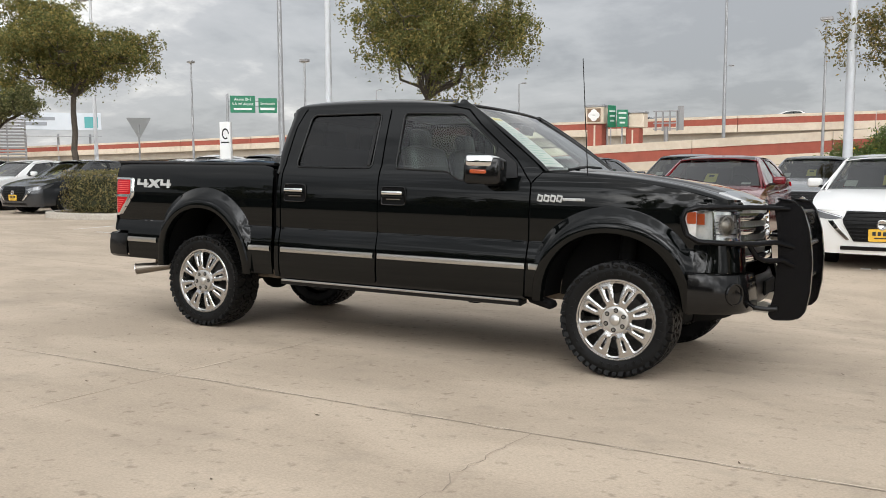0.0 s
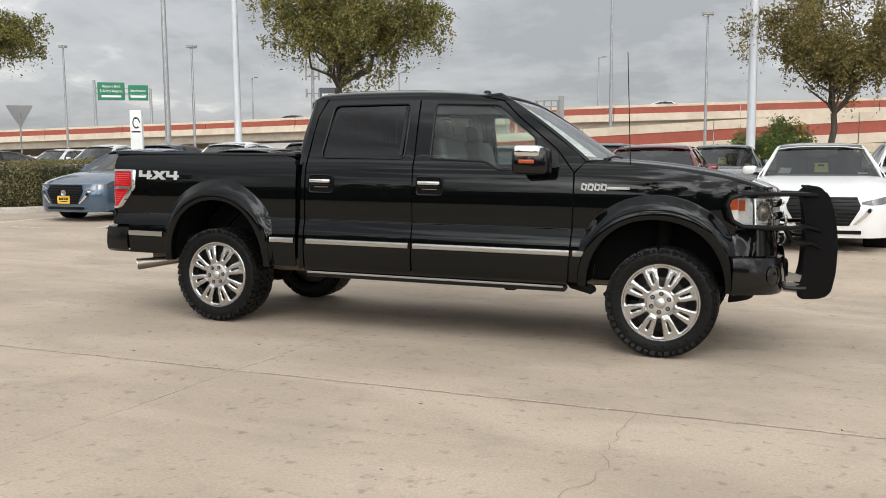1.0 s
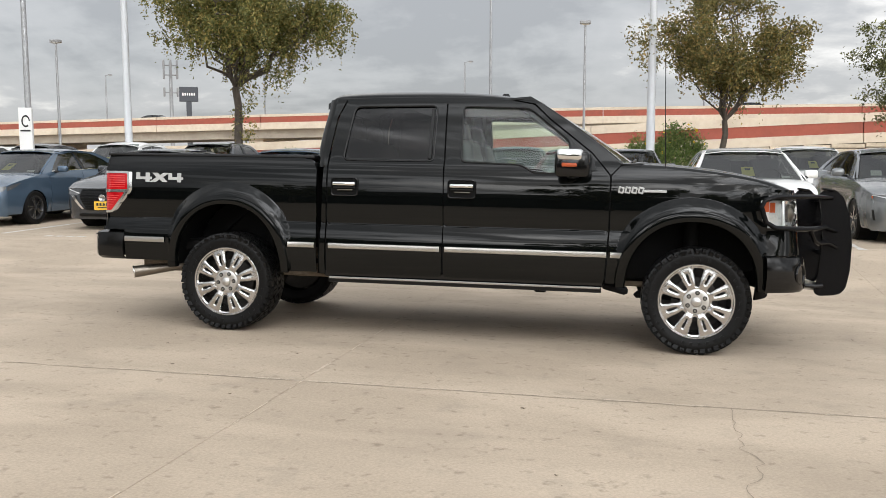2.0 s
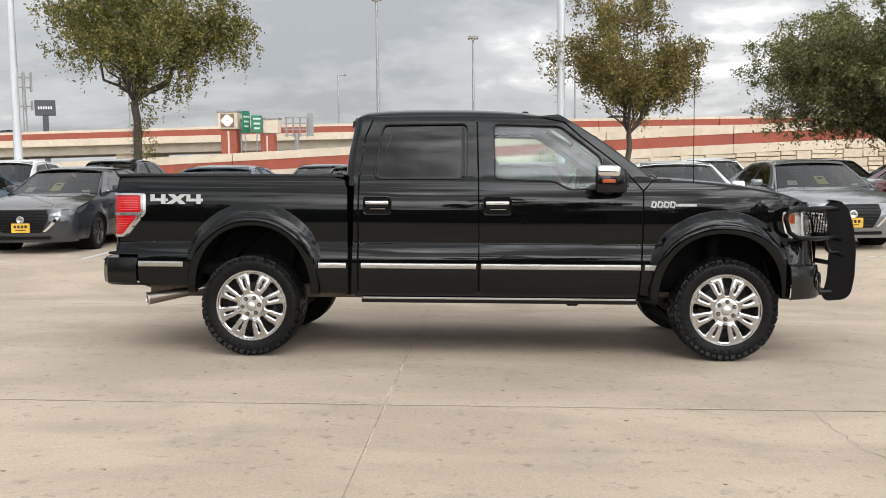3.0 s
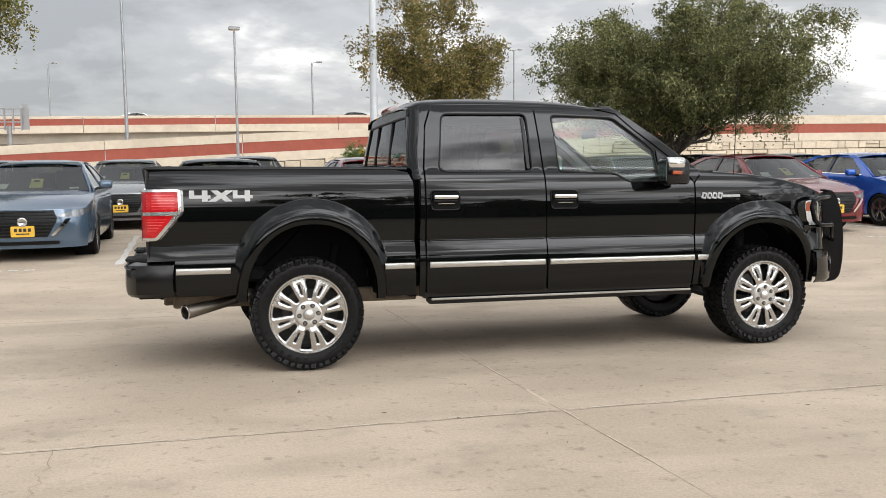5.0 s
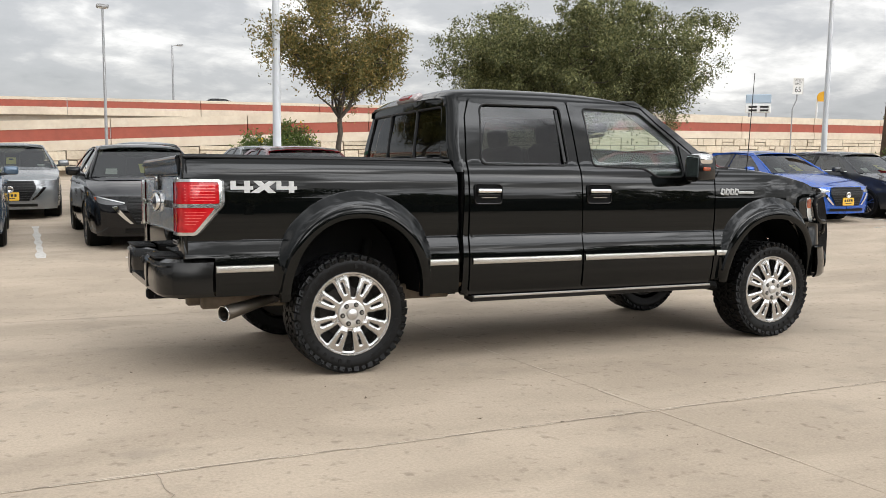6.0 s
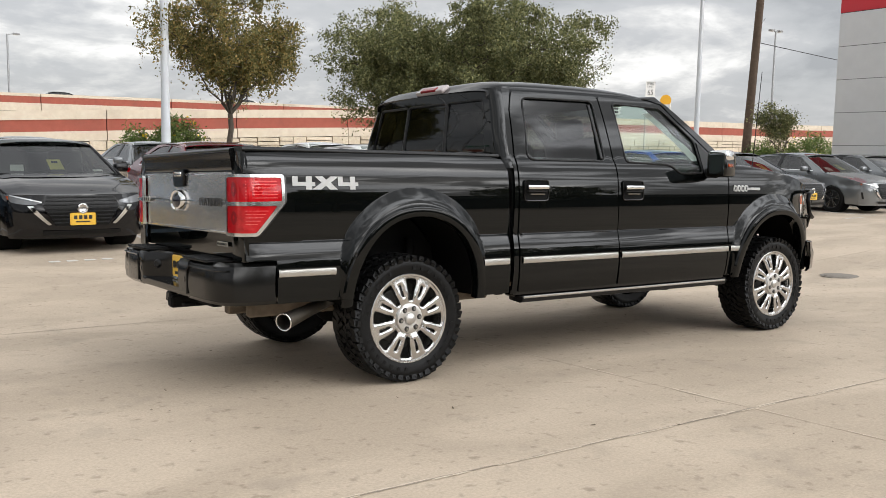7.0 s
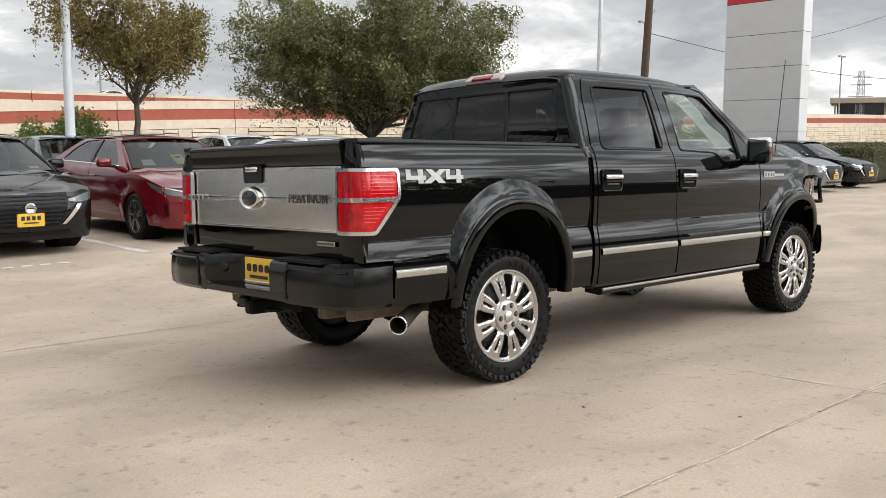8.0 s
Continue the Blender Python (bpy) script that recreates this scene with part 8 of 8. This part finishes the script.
# white monument sign with a round mark
t = thing("monument_sign", pose(-12.0, 10.9, land(-11.6, 10.9), 0, 0, 20) @ Matrix.Diagonal((0.72, 0.8, 1.08, 1)), "narrow white monument sign with a round dark mark", "sign")
bm = bmesh.new()
box(bm, (0, 0, 1.10), (0.40, 0.16, 2.20), bevel=0.015)
part("slab", bm, M_SIGNW, t)
bm = bmesh.new()
tube(bm, [(0.11 * math.cos(a * math.tau / 20) + 0.02, -0.085, 1.92 + 0.11 * math.sin(a * math.tau / 20)) for a in range(18)], 0.02, 5)
part("mark", bm, M_INK, t, "dark open ring")
bm = bmesh.new()
box(bm, (0, -0.083, 1.72), (0.30, 0.008, 0.035))
part("mark_bar", bm, M_INK, t)
# back of a triangular road sign
t = thing("road_sign", pose(-25.3, 20.6, land(-25.3, 20.6), 0, 0, 38), "grey back of a triangular road sign on a post", "road sign")
bm = bmesh.new()
prism(bm, rounded([(-0.50, 3.20), (0.50, 3.20), (0, 2.30)], 0.06), lambda u, v, w: (u, w, v), 0.012)
part("sign_face", bm, M_SIGNB, t, smooth=False)
bm = bmesh.new()
cyl(bm, (0, -0.03, 0), (0, -0.03, 2.9), 0.035, seg=8)
part("post", bm, M_GALV, t)
# green guide signs on a gantry
t = thing("guide_sign_gantry", pose(-75.8, 88.85, 0, 0, 0, 39) @ Matrix.Diagonal((0.84, 0.84, 0.98, 1)), "two green freeway guide signs on a steel gantry", "road sign")
for x, w_ in ((-2.0, 3.9), (1.9, 2.9)):
    bm = bmesh.new()
    box(bm, (x, -0.1, 9.2 - 0.15 * (x > 0)), (w_, 0.08, 2.3 - 0.3 * (x > 0)), bevel=0.04)
    board = part("sign_board", bm, M_GREEN, t, "green sign board")
    bm = bmesh.new()
    rows_t = ("Airport Blvd", "S A Intl Airport") if x < 0 else ("San Antonio", "Johnson City")
    for k, word in enumerate(rows_t):
        text_mesh(bm, word, 0.52 if x < 0 else 0.46, pose(x, -0.155, 9.85 - 0.62 * k - (0.55 if x > 0 else 0), 90, 0, 0), 0.004)
    box(bm, (x, -0.155, 8.55), (w_ * 0.72, 0.01, 0.26))
    part("sign_lettering", bm, M_SIGNW, board, smooth=False)
bm = bmesh.new()
for x in (-4.4, 3.7):
    cyl(bm, (x, 0.1, 0), (x, 0.1, 10.6 if x < 0 else 9.6), 0.22, seg=10)
    tube(bm, [(-4.4, 0.12, 8.9 if x < 0 else 9.6), (3.7, 0.12, 8.9 if x < 0 else 9.6)], 0.08, 6)
part("gantry_frame", bm, M_GALV, t)
# cell mast
t = thing("cell_mast", pose(-64.1, 117.8, 0), "steel cell mast with clusters of antennas", "mast")
bm = bmesh.new()
cyl(bm, (0, 0, 0), (0, 0, 14.6), 0.35, 0.22, 10)
part("pole", bm, M_GALV, t)
for k, z in enumerate((10.0, 12.6, 14.0)):
    for a in range(6):
        bm = bmesh.new()
        c, s = math.cos(a * math.tau / 6), math.sin(a * math.tau / 6)
        tube(bm, [(0, 0, z), (1.05 * c, 1.05 * s, z)], 0.06, 5)
        box(bm, (1.1 * c, 1.1 * s, z + 0.1), (0.22, 0.22, 1.3), bevel=0.03)
        part("antenna_panel", bm, M_LAMPH, t)
# slatted screen at the lot's far corner
t = thing("louvred_screen", pose(-50.5, 32.2, 0, 0, 0, 52), "grey slatted metal screen on posts", "screen")
for k in range(13):
    bm = bmesh.new()
    box(bm, (0, 0, 1.75 + 0.21 * k), (3.4, 0.06, 0.13), (28, 0, 0), 0.006)
    part("slat", bm, M_GALV, t, smooth=False)
for x in (-1.65, -0.55, 0.55, 1.65):
    bm = bmesh.new()
    box(bm, (x, 0.09, 2.2), (0.10, 0.10, 4.5), bevel=0.01)
    part("post", bm, M_LAMPH, t, smooth=False)
# dark sign on a post
t = thing("pole_sign", pose(-56.5, 108.2, 0, 0, 0, 22), "dark rectangular sign board on a tall post", "sign")
bm = bmesh.new()
box(bm, (0, 0, 9.1), (2.5, 0.5, 2.0), bevel=0.06)
b_ = part("sign_board", bm, M_DARKBOARD, t)
bm = bmesh.new()
for k in range(6):
    box(bm, (-0.75 + 0.3 * k, -0.27, 9.1), (0.17, 0.02, 0.36))
part("letter_bar", bm, M_SIGNW, b_)
bm = bmesh.new()
box(bm, (0, 0, 4.0), (0.7, 0.4, 8.2), bevel=0.05)
part("post", bm, M_DARKBOARD, t)
# billboard at the far left
t = thing("billboard", pose(-99.0, 76.0, 0, 0, 0, 52), "pale wide billboard on short posts", "billboard")
bm = bmesh.new()
box(bm, (0, 0, 6.85), (11.0, 0.4, 2.3), bevel=0.05)
b_ = part("panel", bm, mat("pale_print", (0.62, 0.66, 0.70), 0.6, stain=(0.3, (0.50, 0.56, 0.60), 0.6)), t)
bm = bmesh.new()
box(bm, (-2.4, -0.24, 7.2), (4.2, 0.04, 0.45))
box(bm, (-2.9, -0.24, 6.5), (3.2, 0.04, 0.45))
part("print_bar", bm, mat("grey_print", (0.28, 0.30, 0.32), 0.6), b_)
bm = bmesh.new()
box(bm, (4.2, -0.24, 6.75), (1.7, 0.04, 1.5))
part("print_block", bm, mat("teal_print", (0.10, 0.36, 0.36), 0.6), b_)
bm = bmesh.new()
for x in (-4, 0, 4):
    cyl(bm, (x, 0.2, 0), (x, 0.2, 5.2), 0.15, seg=8)
box(bm, (0, -0.5, 4.85), (11.0, 0.9, 0.08))
part("frame", bm, M_GALV, t)

TWX, TWY, TWZ = -20.1, 64.6, 5.86
M_SIGNP = mat("sign_lettering", (0.55, 0.62, 0.57), 0.6)
# towers at the interchange: one with a medallion, a lower one, a steel truss with guide signs between them
t = thing("interchange_tower", pose(TWX, TWY, 0), "beige and red tower with a quatrefoil medallion", "tower")
bm = bmesh.new()
box(bm, (0, 0, 2.15), (1.25, 1.25, 4.3), bevel=0.05)
shaft_ = part("shaft", bm, M_RED, t, "red shaft")
bm = bmesh.new()
box(bm, (0, -0.635, 2.2), (0.14, 0.04, 4.0))
part("shaft_stripe", bm, M_BEIGE, shaft_, "beige stripe")
bm = bmesh.new()
box(bm, (0, 0, TWZ - 0.85), (1.62, 1.62, 1.35), bevel=0.05)
cap_ = part("head", bm, M_BEIGE, t, "beige head")
bm = bmesh.new()
box(bm, (0, 0, TWZ - 0.10), (1.75, 1.75, 0.22), bevel=0.05)
part("cornice", bm, M_GALV, cap_, "grey cornice")
bm = bmesh.new()
box(bm, (0, -0.81, TWZ - 0.85), (1.10, 0.05, 1.08))
part("recess", bm, mat("brown_recess", (0.22, 0.15, 0.10), 0.9), cap_)
bm = bmesh.new()
for dx, dz in ((0.21, 0), (-0.21, 0), (0, 0.21), (0, -0.21), (0, 0)):
    cyl(bm, (dx, -0.82, TWZ - 0.85 + dz), (dx, -0.87 - 0.02 * abs(dx) - 0.03 * abs(dz), TWZ - 0.85 + dz), 0.27, seg=20)
part("medallion", bm, M_SIGNW, cap_, "pale quatrefoil medallion")
t = thing("interchange_tower", pose(TWX + 2.95, TWY + 0.6, 0), "low red and beige tower beside a steel truss", "tower")
bm = bmesh.new()
box(bm, (0, 0, 1.98), (1.1, 1.1, 3.95), bevel=0.05)
shaft_ = part("shaft", bm, M_RED, t, "red shaft")
bm = bmesh.new()
box(bm, (0, -0.56, 2.0), (0.12, 0.04, 3.6))
part("shaft_stripe", bm, M_BEIGE, shaft_, "beige stripe")
bm = bmesh.new()
box(bm, (0.30, 0, TWZ - 1.30), (1.25, 1.2, 1.15), bevel=0.05)
part("head", bm, M_BEIGE, t, "beige head")
bm = bmesh.new()
box(bm, (0.25, 0, TWZ - 0.66), (1.5, 1.4, 0.16), bevel=0.04)
part("cornice", bm, M_GALV, t, "grey cornice")
t = thing("sign_truss", pose(TWX + 0.7, TWY + 0.1, 0), "grey steel truss carrying freeway signs", "truss")
for z in (TWZ - 1.75, TWZ - 0.75):
    bm = bmesh.new()
    cyl(bm, (0, 0, z), (2.0, 0, z), 0.06, seg=6)
    part("chord", bm, M_LAMPH, t)
for k in range(5):
    bm = bmesh.new()
    cyl(bm, (0.4 * k, 0, TWZ - 1.75), (0.4 * k + 0.4, 0, TWZ - 0.75), 0.05, seg=6)
    part("diagonal", bm, M_LAMPH, t)
bm = bmesh.new()
for x_ in (0.1, 1.9):
    cyl(bm, (x_, 0.1, 0), (x_, 0.1, TWZ - 0.8), 0.09, seg=8)
part("truss_post", bm, M_LAMPH, t)
for x, z0, z1, wd_, rz in ((1.47, 4.0, 5.76, 0.95, 66), (2.34, 4.02, 5.40, 0.86, 24)):
    t = thing("guide_sign", pose(TWX + x, TWY - 0.75, 0, 0, 0, rz), "green freeway guide sign on a bracket", "road sign")
    zc_ = (z0 + z1) / 2
    bm = bmesh.new()
    box(bm, (0, 0, zc_), (wd_, 0.08, z1 - z0), bevel=0.03)
    b_ = part("sign_board", bm, M_GREEN, t)
    for k in range(3):
        bm = bmesh.new()
        box(bm, (0, -0.05, zc_ + 0.42 - 0.38 * k), (wd_ * (0.72 - 0.12 * k), 0.02, 0.14))
        part("letter_bar", bm, M_SIGNP, b_)
    bm = bmesh.new()
    tube(bm, [(0, 0.1, -0.1), (0, 0.1, zc_)], 0.06, 6)
    part("bracket", bm, M_GALV, t)
t = thing("gantry_frame", pose(-15.8, 70.0, 0), "dark steel sign frame seen from behind", "road sign")
bm = bmesh.new()
for k in range(4):
    box(bm, (-0.9 + 0.6 * k, 0, 4.7), (0.10, 0.3, 1.7))
for k in range(4):
    box(bm, (0, 0, 4.0 + 0.5 * k), (2.2, 0.12, 0.10))
box(bm, (1.2, 0.1, 4.9), (0.5, 0.06, 2.0))
cyl(bm, (0, 0, 0), (0, 0, 4.2), 0.2, seg=8)
part("frame", bm, M_LAMPH, t)

# speed limit sign on the ramp wall
t = thing("speed_sign", pose(41.2, 36.4, 0.25, 0, 0, -35) @ Matrix.Diagonal((0.8, 0.8, 1, 1)), "white speed limit sign on a bent post", "road sign")
bm = bmesh.new()
box(bm, (0, 0, 5.35), (0.80, 0.03, 1.02), bevel=0.04)
b_ = part("sign_face", bm, M_SIGNW, t)
bm = bmesh.new()
text_mesh(bm, "SPEED", 0.22, pose(0, -0.02, 5.72, 90, 0, 0), 0.002)
text_mesh(bm, "LIMIT", 0.22, pose(0, -0.02, 5.50, 90, 0, 0), 0.002)
text_mesh(bm, "65", 0.50, pose(0, -0.02, 5.13, 90, 0, 0), 0.002)
part("sign_lettering", bm, M_INK, b_, smooth=False)
bm = bmesh.new()
tube(bm, [(-0.35, 0.1, -0.35), (-0.33, 0.1, 3.9), (-0.05, 0.1, 4.5), (0, 0.1, 5.6)], 0.05, 8)
part("post", bm, M_GALV, t)
# filling-station sign: a plain yellow disc
t = thing("station_sign", pose(67.4, 58.1, 0, 0, 0, -40), "plain round yellow sign on posts", "sign")
bm = bmesh.new()
prism(bm, rounded([(-0.45, 6.35), (-0.58, 6.8), (-0.38, 7.2), (0, 7.35), (0.38, 7.2), (0.58, 6.8), (0.45, 6.35)], 0.15), lambda u, v, w: (u, w, v), 0.2)
part("disc", bm, mat("sign_yellow", (0.78, 0.40, 0.02), 0.5), t, angle=30)
bm = bmesh.new()
for x in (-0.5, 0.5):
    cyl(bm, (x, 0.25, 0), (x, 0.25, 6.6), 0.09, seg=8)
part("post", bm, M_SIGNW, t)
t = thing("pole_sign", pose(54.7, 53.6, 0, 0, 0, -42), "white and blue two-row sign on posts", "sign")
bm = bmesh.new()
box(bm, (0, 0, 6.0), (2.1, 0.3, 0.75), bevel=0.05)
part("upper_board", bm, mat("pale_blue_board", (0.42, 0.52, 0.62), 0.5), t)
bm = bmesh.new()
box(bm, (0, 0, 5.15), (2.1, 0.3, 0.75), bevel=0.05)
b_ = part("lower_board", bm, M_SIGNW, t)
bm = bmesh.new()
for k in range(2):
    for q in range(2):
        box(bm, (-0.45 + 0.95 * q, -0.16, 5.30 - 0.3 * k), (0.7, 0.02, 0.17))
part("letter_bar", bm, M_INK, b_)
bm = bmesh.new()
for x in (-0.7, 0.7):
    cyl(bm, (x, 0.2, 0), (x, 0.2, 5.5), 0.08, seg=8)
part("post", bm, M_GALV, t)

# utility pole and its wires
t = thing("utility_pole", pose(23.5, 15.6, 0, 0, 4.0, 0), "leaning brown wooden utility pole", "utility pole")
bm = bmesh.new()
cyl(bm, (0, 0, -0.2), (0, 0, 11.0), 0.17, 0.12, 14)
part("pole", bm, M_WOOD, t)
bm = bmesh.new()
tube(bm, [(0.14, -0.06, 0.2), (0.12, -0.06, 6.2), (0.30, -0.06, 6.45)], 0.02, 6)
part("conduit", bm, M_GALV, t)
top = Vector((23.95, 15.5, 5.5))
for k, (a, b, sag) in enumerate(((top, Vector((60, 19.8, 5.75)), 0.35), (Vector((33.9, 17.1, 5.7)), Vector((60, 19.8, 10.4)), 0.3))):
    bm = bmesh.new()
    tube(bm, [a.lerp(b, i / 14) - Vector((0, 0, sag * math.sin(math.pi * i / 14))) for i in range(15)], 0.014, 5)
    tagged(finish("overhead_wire", bm, M_WIRE), "thin black overhead wire hanging from a pole", "wire")

# dealership pylon
t = thing("pylon_sign", pose(24.126, 10.892, land(24, 12), 0, 0, -92.3), "tall grey panelled pylon with a red cap", "sign")
PY_J = [1.773 - land(24, 12) + 1.107 * k for k in range(-1, 5)]
for z0, z1 in zip([0.0] + PY_J[:-1], PY_J):
    bm = bmesh.new()
    box(bm, (0, 0, (z0 + z1) / 2), (2.885, 0.549, z1 - z0 - 0.014), bevel=0.008)
    part("panel", bm, M_PYLON, t, smooth=False)
bm = bmesh.new()
box(bm, (0, 0, PY_J[-1] + 1.58), (2.885, 0.549, 3.146), bevel=0.015)
part("red_cap", bm, M_PYRED, t, "red cap panel", smooth=False)
bm = bmesh.new()
box(bm, (0, 0, PY_J[-1] / 2 + 0.1), (2.865, 0.529, PY_J[-1] + 0.2))
part("core", bm, M_INK, t, smooth=False)

# far building past the freeway, with a lattice mast
t = thing("far_building", pose(104.4, 43.4, 0, 0, 0, -68), "long tan building with a dark window strip", "building")
M_TANW = mat("tan_wall", (0.42, 0.36, 0.28), 0.85, stain=(0.4, (0.34, 0.29, 0.22), 0.5))
M_DARKW = mat("dark_window", (0.02, 0.025, 0.03), 0.1)
bm = bmesh.new()
box(bm, (20.0, 4.2, 2.25), (39.6, 8.0, 4.5), bevel=0.05)
part("wall", bm, M_TANW, t, smooth=False)
bm = bmesh.new()
box(bm, (20.0, 4.0, 6.44), (40.4, 9.0, 0.66), bevel=0.05)
part("roof", bm, M_TANW, t, "flat roof with a deep tan fascia", smooth=False)
bm = bmesh.new()
box(bm, (20.0, 4.6, 5.3), (38.8, 7.6, 1.62))
part("upper_storey", bm, M_DARKW, t, "dark glazed upper storey", smooth=False)
for k in range(15):
    bm = bmesh.new()
    box(bm, (0.40 + 2.75 * k, 0.66, 5.3), (0.20, 0.24, 1.62))
    part("window_post", bm, M_TANW, t, smooth=False)
t = thing("lattice_mast", pose(105.6, 40.5, 0), "thin steel lattice mast with short cross arms", "mast")
bm = bmesh.new()
for c, q in ((-0.5, -0.5), (0.5, -0.5), (0.5, 0.5), (-0.5, 0.5)):
    cyl(bm, (c, q, 0), (c * 0.5, q * 0.5, 10.0), 0.035, seg=5)
part("leg_frame", bm, M_GALV, t)
for k in range(10):
    u, v = 0.5 - 0.025 * k, 0.5 - 0.025 * (k + 1)
    for ax in range(4):
        a_ = [Vector((-u, -u, k)), Vector((u, -u, k)), Vector((u, u, k)), Vector((-u, u, k))]
        b_ = [Vector((-v, -v, k + 1)), Vector((v, -v, k + 1)), Vector((v, v, k + 1)), Vector((-v, v, k + 1))]
        bm = bmesh.new()
        cyl(bm, a_[ax], b_[(ax + 1) % 4], 0.02, seg=4)
        cyl(bm, a_[(ax + 1) % 4], b_[ax], 0.02, seg=4)
        part("lattice", bm, M_GALV, t)
for z, w_ in ((6.9, 2.6), (8.3, 2.2), (9.2, 1.8)):
    bm = bmesh.new()
    cyl(bm, (-0.4 * w_ * 0.37, w_ / 2, z), (0.4 * w_ * 0.37, -w_ / 2, z), 0.05, seg=5)
    part("cross_arm", bm, M_GALV, t)

# plain unseen blocks added south and west so the paint reflects something dark
M_UNSEEN = mat("unseen_wall", (0.11, 0.105, 0.10), 0.7, stain=(0.3, (0.08, 0.078, 0.075), 0.6))
M_UNSEENG = mat("unseen_wall_glass", (0.012, 0.014, 0.015), 0.08)
bm = bmesh.new()
box(bm, (-14.0, -30.0, 1.7), (42.0, 8.0, 3.4), bevel=0.05)
box(bm, (24.5, -30.0, 1.5), (35.0, 8.0, 3.0), bevel=0.05)
wall_s = tagged(finish("wall_south", bm, M_UNSEEN, smooth=False), "plain grey wall added out of view, south, for dark reflections", "wall", kind="structure")
bm = bmesh.new()
box(bm, (-14.0, -25.97, 1.5), (38.0, 0.1, 2.4))
box(bm, (24.5, -25.97, 1.35), (32.0, 0.1, 2.2))
part("glazing", bm, M_UNSEENG, wall_s, smooth=False)
bm = bmesh.new()
box(bm, (-52.0, -8.0, 1.7), (6.0, 46.0, 3.0), bevel=0.05)
tagged(finish("wall_west", bm, M_UNSEEN, smooth=False), "plain grey wall added out of view, west, for reflections", "wall", kind="structure")
